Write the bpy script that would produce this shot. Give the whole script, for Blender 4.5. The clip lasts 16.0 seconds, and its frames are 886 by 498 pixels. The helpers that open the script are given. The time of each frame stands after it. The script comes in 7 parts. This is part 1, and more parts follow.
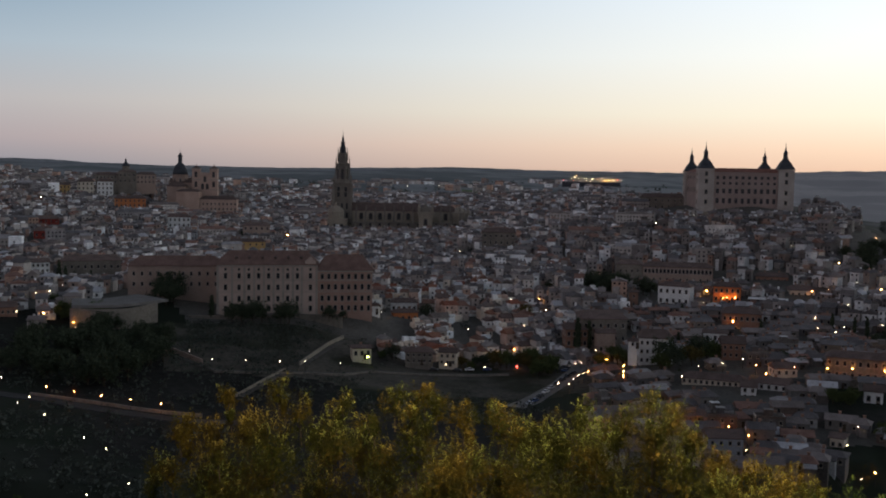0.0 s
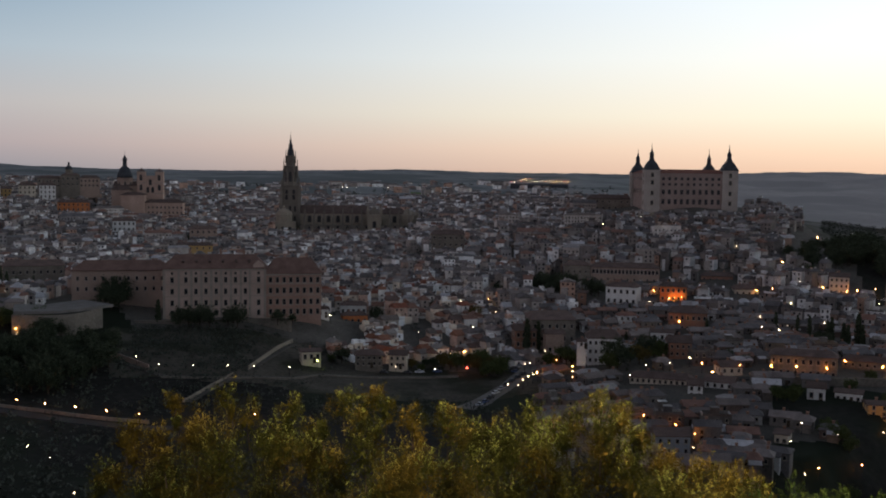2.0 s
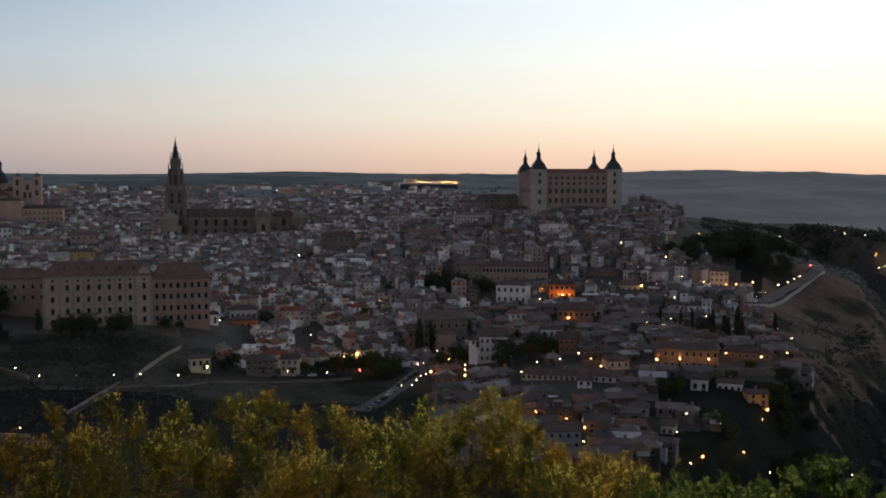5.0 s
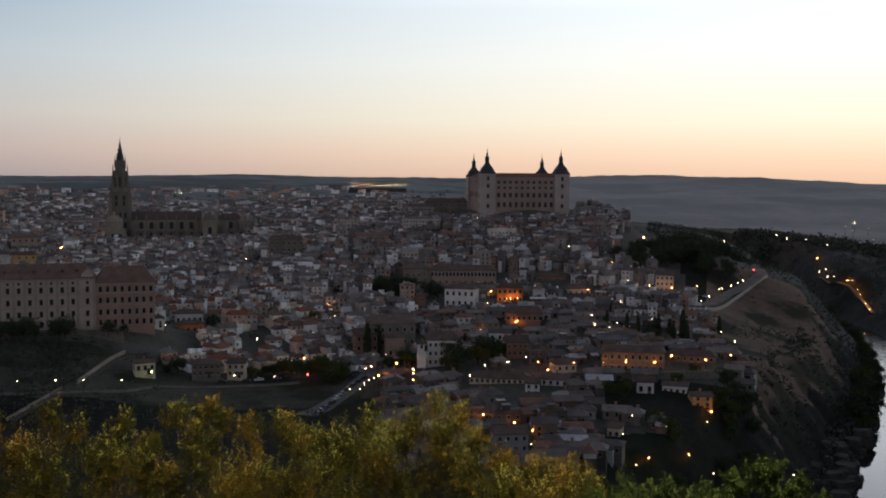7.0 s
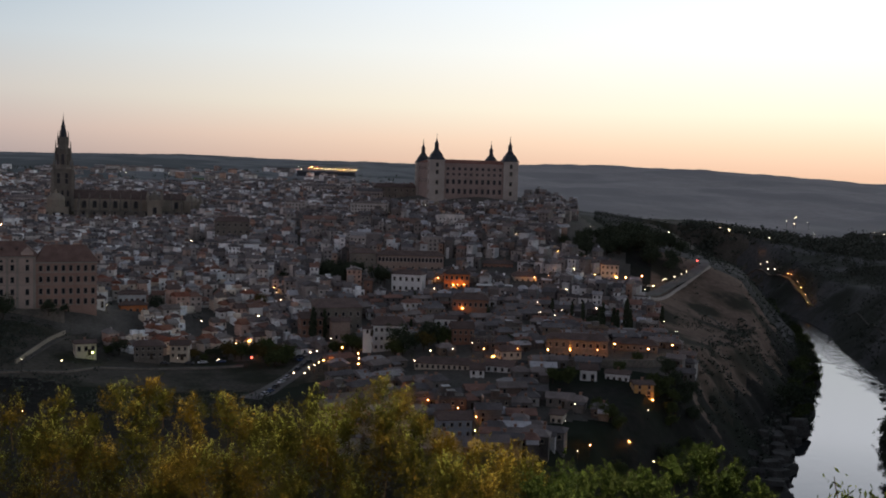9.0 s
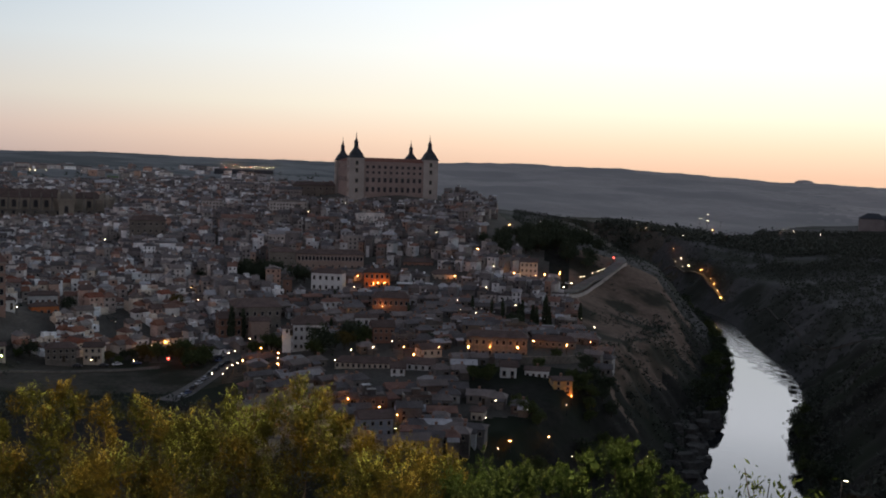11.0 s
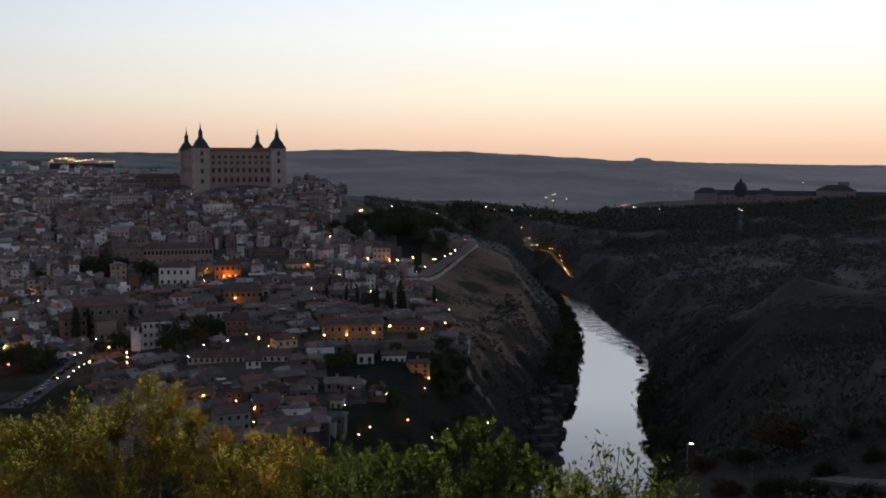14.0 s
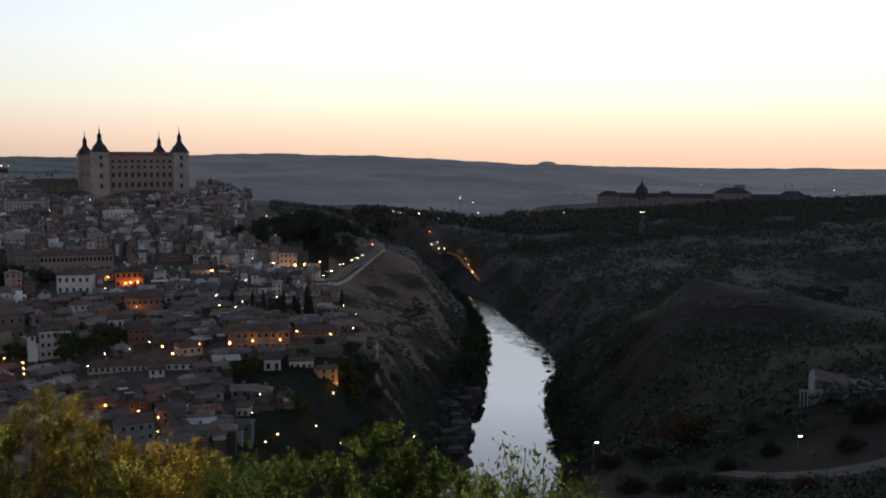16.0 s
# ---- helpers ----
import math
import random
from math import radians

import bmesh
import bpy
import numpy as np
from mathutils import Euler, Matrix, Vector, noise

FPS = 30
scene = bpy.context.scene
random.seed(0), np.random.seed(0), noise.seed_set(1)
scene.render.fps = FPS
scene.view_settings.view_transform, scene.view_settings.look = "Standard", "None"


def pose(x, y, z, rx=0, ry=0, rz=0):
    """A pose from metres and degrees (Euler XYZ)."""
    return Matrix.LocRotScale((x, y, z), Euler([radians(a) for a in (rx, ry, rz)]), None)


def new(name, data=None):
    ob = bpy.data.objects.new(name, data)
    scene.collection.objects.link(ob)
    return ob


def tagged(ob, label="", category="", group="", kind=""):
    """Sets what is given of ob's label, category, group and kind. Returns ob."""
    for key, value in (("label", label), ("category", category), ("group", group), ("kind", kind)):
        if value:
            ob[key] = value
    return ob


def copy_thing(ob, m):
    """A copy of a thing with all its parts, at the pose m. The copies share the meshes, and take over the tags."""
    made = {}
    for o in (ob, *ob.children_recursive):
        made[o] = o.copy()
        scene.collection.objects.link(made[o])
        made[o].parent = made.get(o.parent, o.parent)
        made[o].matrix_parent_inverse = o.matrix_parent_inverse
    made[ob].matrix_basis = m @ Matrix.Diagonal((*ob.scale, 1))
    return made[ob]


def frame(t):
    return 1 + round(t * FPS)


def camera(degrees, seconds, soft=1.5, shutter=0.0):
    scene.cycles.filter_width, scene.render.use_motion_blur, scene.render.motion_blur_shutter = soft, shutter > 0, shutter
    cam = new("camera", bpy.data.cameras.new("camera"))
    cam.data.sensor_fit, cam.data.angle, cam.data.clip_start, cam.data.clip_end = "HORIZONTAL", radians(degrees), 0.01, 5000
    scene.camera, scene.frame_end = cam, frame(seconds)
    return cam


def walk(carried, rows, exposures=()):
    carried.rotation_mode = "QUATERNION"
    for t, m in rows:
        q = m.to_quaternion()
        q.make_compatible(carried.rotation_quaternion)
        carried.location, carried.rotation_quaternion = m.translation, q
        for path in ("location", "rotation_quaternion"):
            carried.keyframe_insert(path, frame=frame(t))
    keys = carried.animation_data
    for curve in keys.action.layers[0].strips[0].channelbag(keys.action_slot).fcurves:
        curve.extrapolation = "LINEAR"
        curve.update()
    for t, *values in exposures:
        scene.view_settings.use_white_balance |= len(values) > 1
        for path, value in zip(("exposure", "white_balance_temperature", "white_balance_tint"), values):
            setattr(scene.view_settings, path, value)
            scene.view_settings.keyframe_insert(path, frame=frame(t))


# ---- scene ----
# A hill town above a river gorge at first light, seen from a lookout across the river.
# Origin: the lookout, at river level. x to the right, y ahead, z up from the water.
EYE = 130.0
cam = camera(46.53, 16.0, soft=1.9)
# seconds, yaw to the left, pitch up, roll; the camera turns by hand and drifts some centimetres
ROWS = [
    (0.0, -0.00, -4.35, 0.90),
    (0.5, -0.71, -4.38, 1.08),
    (1.0, -1.75, -4.45, 0.85),
    (1.5, -2.32, -4.06, 0.80),
    (2.0, -2.83, -4.19, 0.69),
    (2.5, -3.77, -4.25, 0.31),
    (3.0, -4.66, -4.32, 0.05),
    (3.5, -5.27, -4.25, -0.32),
    (4.0, -6.19, -4.02, -0.36),
    (4.5, -7.29, -4.36, -0.05),
    (4.7, -7.97, -4.20, 0.00),
    (7.0, -11.77, -3.87, 0.42),
    (7.5, -12.30, -4.28, 0.38),
    (8.0, -13.15, -4.25, 1.16),
    (8.5, -12.21, -4.30, 1.13),
    (9.0, -14.70, -4.61, 1.78),
    (9.2, -15.44, -4.32, 2.15),
    (11.3, -19.94, -4.50, 1.86),
    (11.5, -20.55, -4.14, 1.88),
    (12.0, -21.89, -4.16, 1.87),
    (12.5, -22.87, -4.48, 1.33),
    (13.0, -24.66, -5.09, 0.73),
    (13.5, -26.56, -5.12, 0.30),
    (14.0, -27.38, -5.19, 0.25),
    (14.5, -28.43, -5.23, 0.29),
    (15.0, -29.67, -5.15, 0.15),
    (15.5, -31.24, -5.14, 0.04),
    (16.0, -32.55, -4.95, 0.18),
]
walk(cam, [(t, pose(0.0065 * t, 0, EYE) @ pose(0, 0, 0, 90, 0, yaw) @ pose(0, 0, 0, pitch) @ pose(0, 0, 0, 0, 0, roll)) for t, yaw, pitch, roll in ROWS],
     [(0, -0.02, 6500, 10), (4.5, 0.0, 6500, 10), (7, -0.05, 6500, 10), (9, -0.03, 6500, 11), (12, 0.02, 6450, 11), (13, -0.05, 6350, 10), (14, -0.13, 6300, 10), (15.4, -0.12, 6250, 9), (16, 0.03, 6200, 8)])

# ---- sky: first light low in the east ----
world = bpy.data.worlds.new("dawn")
scene.world = world
world.use_nodes = True
wn, wl = world.node_tree.nodes, world.node_tree.links
wn.clear()


def ramp_node(nodes, stops, interp="EASE"):
    r = nodes.new("ShaderNodeValToRGB")
    r.color_ramp.interpolation = interp
    els = r.color_ramp.elements
    while len(els) < len(stops):
        els.new(0.5)
    for e, (p, c) in zip(els, stops):
        e.position, e.color = p, (*c, 1)
    return r


w_tc = wn.new("ShaderNodeTexCoord")
w_sep = wn.new("ShaderNodeSeparateXYZ")
wl.new(w_tc.outputs["Generated"], w_sep.inputs[0])
# towards the glow: bearing 62 degrees
w_dot = wn.new("ShaderNodeVectorMath")
w_dot.operation = "DOT_PRODUCT"
w_dot.inputs[1].default_value = (math.sin(radians(62)), math.cos(radians(62)), 0)
wl.new(w_tc.outputs["Generated"], w_dot.inputs[0])
w_side = wn.new("ShaderNodeMapRange")
w_side.interpolation_type = "SMOOTHSTEP"
w_side.inputs["From Min"].default_value, w_side.inputs["From Max"].default_value = 0.0, 0.99
wl.new(w_dot.outputs["Value"], w_side.inputs["Value"])
dim = ramp_node(wn, [(0.0, (0.30, 0.30, 0.34)), (0.025, (0.44, 0.385, 0.40)), (0.06, (0.49, 0.475, 0.485)), (0.11, (0.40, 0.49, 0.57)), (0.17, (0.25, 0.37, 0.49)), (0.26, (0.22, 0.31, 0.41)), (0.45, (0.12, 0.16, 0.215)), (1.0, (0.045, 0.058, 0.080))], "LINEAR")
glow = ramp_node(wn, [(0.0, (0.98, 0.64, 0.44)), (0.025, (1.10, 0.81, 0.58)), (0.055, (1.10, 1.01, 0.80)), (0.11, (1.10, 1.10, 1.03)), (0.16, (1.04, 1.10, 1.13)), (0.23, (1.6, 1.66, 1.78)), (0.36, (0.70, 0.80, 0.95)), (0.6, (0.17, 0.21, 0.28)), (1.0, (0.050, 0.063, 0.087))], "LINEAR")
# the rosy belt opposite the glow, behind the lookout
belt = ramp_node(wn, [(0.0, (0.30, 0.32, 0.42)), (0.06, (0.58, 0.50, 0.57)), (0.16, (0.76, 0.64, 0.68)), (0.30, (0.50, 0.48, 0.56)), (0.55, (0.15, 0.175, 0.235)), (1.0, (0.045, 0.058, 0.080))], "LINEAR")
wl.new(w_sep.outputs["Z"], belt.inputs[0])
w_back = wn.new("ShaderNodeMapRange")
w_back.inputs["From Min"].default_value, w_back.inputs["From Max"].default_value = 0.02, -0.75
wl.new(w_dot.outputs["Value"], w_back.inputs["Value"])
w_west = wn.new("ShaderNodeMix")
w_west.data_type = "RGBA"
wl.new(w_back.outputs[0], w_west.inputs["Factor"])
wl.new(dim.outputs[0], w_west.inputs["A"])
wl.new(belt.outputs[0], w_west.inputs["B"])
wl.new(w_sep.outputs["Z"], dim.inputs[0])
wl.new(w_sep.outputs["Z"], glow.inputs[0])
w_mix = wn.new("ShaderNodeMix")
w_mix.data_type = "RGBA"
wl.new(w_side.outputs[0], w_mix.inputs["Factor"])
wl.new(w_west.outputs["Result"], w_mix.inputs["A"])
wl.new(glow.outputs[0], w_mix.inputs["B"])
# a trace of the scattering sky under the gradient
w_sky = wn.new("ShaderNodeTexSky")
w_sky.sky_type = "NISHITA"
w_sky.sun_disc = False
w_sky.sun_elevation, w_sky.sun_rotation = radians(-1.5), radians(62)
w_add = wn.new("ShaderNodeMix")
w_add.data_type, w_add.blend_type = "RGBA", "ADD"
w_add.inputs["Factor"].default_value = 0.05
wl.new(w_mix.outputs["Result"], w_add.inputs["A"])
wl.new(w_sky.outputs[0], w_add.inputs["B"])
w_bg = wn.new("ShaderNodeBackground")
w_bg.inputs["Strength"].default_value = 1.0
w_out = wn.new("ShaderNodeOutputWorld")
wl.new(w_add.outputs["Result"], w_bg.inputs["Color"])
wl.new(w_bg.outputs[0], w_out.inputs["Surface"])

# ---- materials ----


def surface(name, dark, light, scale, rough=0.9, bump=0.3, fine=None, spread=0.0, third=None, third_scale=0.02, metal=0.0, spec=0.04):
    """A mottled surface: two colours mixed by noise at two scales, with fine relief. spread: how far whole objects or islands differ."""
    m = bpy.data.materials.new(name)
    m.use_nodes = True
    n, l = m.node_tree.nodes, m.node_tree.links
    b = n["Principled BSDF"]
    b.inputs["Roughness"].default_value, b.inputs["Metallic"].default_value = rough, metal
    b.inputs["Specular IOR Level"].default_value = spec
    geo = n.new("ShaderNodeNewGeometry")
    big, small = n.new("ShaderNodeTexNoise"), n.new("ShaderNodeTexNoise")
    big.inputs["Scale"].default_value, big.inputs["Detail"].default_value = scale, 6
    small.inputs["Scale"].default_value, small.inputs["Detail"].default_value = fine or scale * 9, 4
    for t in (big, small):
        l.new(geo.outputs["Position"], t.inputs["Vector"])
    mean = n.new("ShaderNodeMath")
    mean.operation = "MULTIPLY_ADD"
    mean.inputs[1].default_value = 0.55
    l.new(small.outputs[0], mean.inputs[0])
    half = n.new("ShaderNodeMath")
    half.operation = "MULTIPLY"
    half.inputs[1].default_value = 0.6
    l.new(big.outputs[0], half.inputs[0])
    l.new(half.outputs[0], mean.inputs[2])
    r = ramp_node(n, [(0.38, dark), (0.75, light)], "LINEAR")
    l.new(mean.outputs[0], r.inputs[0])
    colour = r.outputs[0]
    if third:
        wide = n.new("ShaderNodeTexNoise")
        wide.inputs["Scale"].default_value, wide.inputs["Detail"].default_value = third_scale, 5
        l.new(geo.outputs["Position"], wide.inputs["Vector"])
        edge = ramp_node(n, [(0.46, (0, 0, 0)), (0.6, (1, 1, 1))])
        l.new(wide.outputs[0], edge.inputs[0])
        mix = n.new("ShaderNodeMix")
        mix.data_type = "RGBA"
        l.new(edge.outputs[0], mix.inputs["Factor"])
        l.new(colour, mix.inputs["A"])
        mix.inputs["B"].default_value = (*third, 1)
        colour = mix.outputs["Result"]
    if spread:
        info = n.new("ShaderNodeObjectInfo")
        both = n.new("ShaderNodeMath")
        both.operation = "ADD"
        l.new(info.outputs["Random"], both.inputs[0])
        l.new(geo.outputs["Random Per Island"], both.inputs[1])
        wrap = n.new("ShaderNodeMath")
        wrap.operation = "FRACT"
        l.new(both.outputs[0], wrap.inputs[0])
        span = n.new("ShaderNodeMapRange")
        span.inputs["To Min"].default_value, span.inputs["To Max"].default_value = 1 - spread, 1 + spread
        l.new(wrap.outputs[0], span.inputs["Value"])
        hue = n.new("ShaderNodeHueSaturation")
        l.new(span.outputs[0], hue.inputs["Value"])
        l.new(colour, hue.inputs["Color"])
        colour = hue.outputs[0]
    l.new(colour, b.inputs["Base Color"])
    if bump:
        bm_ = n.new("ShaderNodeBump")
        bm_.inputs["Strength"].default_value = bump
        l.new(small.outputs[0], bm_.inputs["Height"])
        l.new(bm_.outputs[0], b.inputs["Normal"])
    return m


def lamp_glass(name, colour, strength):
    m = bpy.data.materials.new(name)
    m.use_nodes = True
    b = m.node_tree.nodes["Principled BSDF"]
    b.inputs["Base Color"].default_value = (0.8, 0.75, 0.7, 1)
    b.inputs["Emission Color"].default_value = (*colour, 1)
    b.inputs["Emission Strength"].default_value = strength
    return m


def palette(name, stops, rough=0.9, bump=0.3, fine=2.0):
    """Painted walls or roofs: each house or island takes one colour of the stops, weathered by noise."""
    m = bpy.data.materials.new(name)
    m.use_nodes = True
    n, l = m.node_tree.nodes, m.node_tree.links
    b = n["Principled BSDF"]
    b.inputs["Roughness"].default_value = rough
    b.inputs["Specular IOR Level"].default_value = 0.08
    geo, info = n.new("ShaderNodeNewGeometry"), n.new("ShaderNodeObjectInfo")
    both, wrap = n.new("ShaderNodeMath"), n.new("ShaderNodeMath")
    wrap.operation = "FRACT"
    l.new(info.outputs["Random"], both.inputs[0])
    l.new(geo.outputs["Random Per Island"], both.inputs[1])
    l.new(both.outputs[0], wrap.inputs[0])
    r = ramp_node(n, stops, "CONSTANT")
    l.new(wrap.outputs[0], r.inputs[0])
    spot, grain = n.new("ShaderNodeTexNoise"), n.new("ShaderNodeTexNoise")
    spot.inputs["Scale"].default_value, spot.inputs["Detail"].default_value = 0.22, 6
    grain.inputs["Scale"].default_value, grain.inputs["Detail"].default_value = fine, 4
    for t in (spot, grain):
        l.new(geo.outputs["Position"], t.inputs["Vector"])
    add = n.new("ShaderNodeMath")
    l.new(spot.outputs[0], add.inputs[0])
    l.new(grain.outputs[0], add.inputs[1])
    span = n.new("ShaderNodeMapRange")
    span.inputs["From Min"].default_value, span.inputs["From Max"].default_value = 0.7, 1.3
    span.inputs["To Min"].default_value, span.inputs["To Max"].default_value = 0.7, 1.42
    l.new(add.outputs[0], span.inputs["Value"])
    hue = n.new("ShaderNodeHueSaturation")
    l.new(span.outputs[0], hue.inputs["Value"])
    l.new(r.outputs[0], hue.inputs["Color"])
    l.new(hue.outputs[0], b.inputs["Base Color"])
    if bump:
        bp = n.new("ShaderNodeBump")
        bp.inputs["Strength"].default_value = bump
        l.new(grain.outputs[0], bp.inputs["Height"])
        l.new(bp.outputs[0], b.inputs["Normal"])
    return m


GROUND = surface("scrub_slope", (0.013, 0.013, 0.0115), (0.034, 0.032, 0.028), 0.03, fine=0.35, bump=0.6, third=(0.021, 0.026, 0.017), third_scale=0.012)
# far hills and fields: distance haze is painted in as pale, neutral colour
HAZY_GRASS = surface("hazy_dry_grass_hills", (0.25, 0.23, 0.225), (0.37, 0.34, 0.335), 0.006, fine=0.09, bump=0.5, third=(0.255, 0.24, 0.24), third_scale=0.004)
HAZY_FIELDS = surface("haze_pale_fields", (0.33, 0.295, 0.285), (0.48, 0.43, 0.415), 0.006, fine=0.09, bump=0.5, third=(0.30, 0.275, 0.27), third_scale=0.003)
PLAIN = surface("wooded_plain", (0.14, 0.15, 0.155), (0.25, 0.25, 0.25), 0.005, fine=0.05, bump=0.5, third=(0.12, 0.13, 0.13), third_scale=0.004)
TOWN_EARTH = surface("paved_lanes_and_yards", (0.068, 0.062, 0.055), (0.135, 0.123, 0.107), 0.08, fine=0.7, bump=0.4)
# rocky scrub farther off, its dark tones lifted in colour to stand for haze
ROCKY_HAZE = surface("hazy_rocky_bank", (0.054, 0.053, 0.052), (0.115, 0.110, 0.106), 0.02, fine=0.3, bump=0.9, third=(0.042, 0.044, 0.035), third_scale=0.014)
DRY_SLOPE = surface("dry_grass_slope", (0.105, 0.073, 0.056), (0.205, 0.148, 0.115), 0.03, fine=0.3, bump=0.8, third=(0.040, 0.037, 0.027), third_scale=0.025)
KNOLL = surface("bare_knoll", (0.036, 0.034, 0.030), (0.070, 0.064, 0.056), 0.03, fine=0.25, bump=0.5)
ACADEMY_WALL = surface("dull_brown_render", (0.14, 0.128, 0.124), (0.225, 0.207, 0.20), 0.1, fine=1.5)
SEMINARY_WALL = surface("pale_rose_render", (0.34, 0.255, 0.215), (0.49, 0.375, 0.32), 0.1, fine=1.5)
WING_BRICK = surface("rosy_wing_brick", (0.25, 0.155, 0.12), (0.38, 0.25, 0.20), 0.12, fine=1.6)
OLD_TILE = surface("old_red_tiles", (0.115, 0.072, 0.060), (0.215, 0.138, 0.115), 0.25, fine=2.2)
CONCRETE = surface("pale_concrete_lamplit_road", (0.13, 0.12, 0.11), (0.22, 0.205, 0.19), 0.15, fine=1.5)
GARDEN = surface("terraced_garden", (0.050, 0.045, 0.037), (0.115, 0.102, 0.083), 0.05, fine=0.5, bump=0.8, third=(0.036, 0.038, 0.025), third_scale=0.03)
MEADOW = surface("green_meadow", (0.07, 0.10, 0.035), (0.13, 0.17, 0.06), 0.02, fine=0.3)
STONE = surface("granite_wall", (0.20, 0.17, 0.135), (0.34, 0.29, 0.23), 0.12, fine=1.4, spread=0.08)
PALE_STONE = surface("pale_ashlar", (0.31, 0.27, 0.24), (0.46, 0.405, 0.365), 0.1, fine=1.2, spread=0.06)
DARK_STONE = surface("weathered_limestone", (0.12, 0.105, 0.09), (0.24, 0.21, 0.175), 0.12, fine=1.0, spread=0.08)
BRICK = surface("red_brick_wall", (0.19, 0.105, 0.075), (0.32, 0.19, 0.14), 0.15, fine=1.8, spread=0.1)
FACADE = surface("dull_fortress_brick", (0.23, 0.170, 0.150), (0.35, 0.268, 0.238), 0.1, fine=1.5)
ROSE_PALE = surface("pale_rose_stone", (0.34, 0.235, 0.19), (0.50, 0.36, 0.29), 0.1, fine=1.5)
ROSE = surface("rose_plaster", (0.26, 0.19, 0.155), (0.38, 0.285, 0.235), 0.1, fine=1.5)
WHITE = surface("whitewash", (0.55, 0.54, 0.52), (0.78, 0.77, 0.74), 0.2, fine=1.8, spread=0.05)
SLATE = surface("slate_roof", (0.035, 0.038, 0.045), (0.075, 0.08, 0.09), 0.3, rough=0.6, fine=2.5)
TILE = surface("clay_roof_tiles", (0.085, 0.062, 0.055), (0.17, 0.122, 0.106), 0.25, fine=2.2, spread=0.2)
GLASS_DARK = surface("dark_window_glass", (0.012, 0.013, 0.016), (0.03, 0.03, 0.034), 0.3, rough=0.25, bump=0.0, spec=0.5)
TRIM = surface("stone_trim", (0.25, 0.215, 0.185), (0.36, 0.315, 0.275), 0.3, fine=2.0)
IRON = surface("dark_iron", (0.02, 0.02, 0.02), (0.05, 0.05, 0.05), 1.0, rough=0.55, metal=0.6, bump=0.0)
ROAD = surface("asphalt", (0.035, 0.035, 0.036), (0.065, 0.064, 0.062), 0.2, fine=2.0)
GREYW = surface("grey_blue_render", (0.22, 0.23, 0.25), (0.34, 0.35, 0.38), 0.2, fine=1.8)
RED_TILE = surface("red_brown_roof_tiles", (0.16, 0.075, 0.058), (0.27, 0.13, 0.10), 0.25, fine=2.2)
DIRT = surface("trodden_earth", (0.16, 0.135, 0.10), (0.28, 0.24, 0.18), 0.15, fine=1.2)
TOWN_TINTS = [(0.0, (0.30, 0.26, 0.235)), (0.17, (0.42, 0.375, 0.34)), (0.33, (0.19, 0.17, 0.16)), (0.43, (0.33, 0.24, 0.20)), (0.52, (0.57, 0.52, 0.48)), (0.65, (0.25, 0.23, 0.225)), (0.74, (0.85, 0.84, 0.83)), (0.86, (0.45, 0.29, 0.22)), (0.91, (0.74, 0.72, 0.70))]
WALLS = palette("painted_house_walls", TOWN_TINTS)
# dimmed copy of the town tints; the east side's dimness is put into colour
EAST_WALLS = palette("dimmed_house_walls", [(p_, tuple(0.62 * q_ for q_ in c_)) for p_, c_ in TOWN_TINTS])
ROOFS = palette("house_roof_tiles", [(0.0, (0.165, 0.138, 0.128)), (0.20, (0.115, 0.103, 0.102)), (0.40, (0.21, 0.178, 0.165)), (0.56, (0.145, 0.134, 0.134)), (0.70, (0.29, 0.27, 0.265)), (0.80, (0.21, 0.122, 0.097)), (0.90, (0.10, 0.088, 0.085)), (0.96, (0.42, 0.41, 0.42))], bump=0.5, fine=2.6)
WARM = lamp_glass("sodium_lamp_glass", (1.0, 0.36, 0.07), 240)
COOL = lamp_glass("white_lamp_glass", (1.0, 0.74, 0.42), 26)
GREENISH = lamp_glass("green_lamp_glass", (0.75, 1.0, 0.15), 25)
REDLAMP = lamp_glass("red_lamp_glass", (1.0, 0.06, 0.04), 25)
BARK = surface("bark", (0.035, 0.027, 0.02), (0.09, 0.07, 0.052), 3.0, fine=20.0)
LEAF_DARK = surface("dark_evergreen_leaves", (0.030, 0.039, 0.024), (0.075, 0.089, 0.056), 0.3, fine=2.0, spread=0.35, bump=0.0)
LEAF_DRY = surface("dry_autumn_leaves", (0.06, 0.05, 0.018), (0.13, 0.10, 0.035), 0.3, fine=2.0, spread=0.3, bump=0.0)
water_mat = surface("river_water", (0.010, 0.013, 0.014), (0.018, 0.022, 0.024), 0.02, rough=0.04, bump=0.0, spec=0.5)


def ripple(m, strength=0.10, scale=0.16, reach=0.3):
    n, l = m.node_tree.nodes, m.node_tree.links
    geo, noise_, bp = n.new("ShaderNodeNewGeometry"), n.new("ShaderNodeTexNoise"), n.new("ShaderNodeBump")
    noise_.inputs["Scale"].default_value, noise_.inputs["Detail"].default_value = scale, 4
    bp.inputs["Strength"].default_value, bp.inputs["Distance"].default_value = strength, reach
    l.new(geo.outputs["Position"], noise_.inputs["Vector"])
    l.new(noise_.outputs[0], bp.inputs["Height"])
    l.new(bp.outputs[0], n["Principled BSDF"].inputs["Normal"])


ripple(water_mat)

# ---- meshes ----


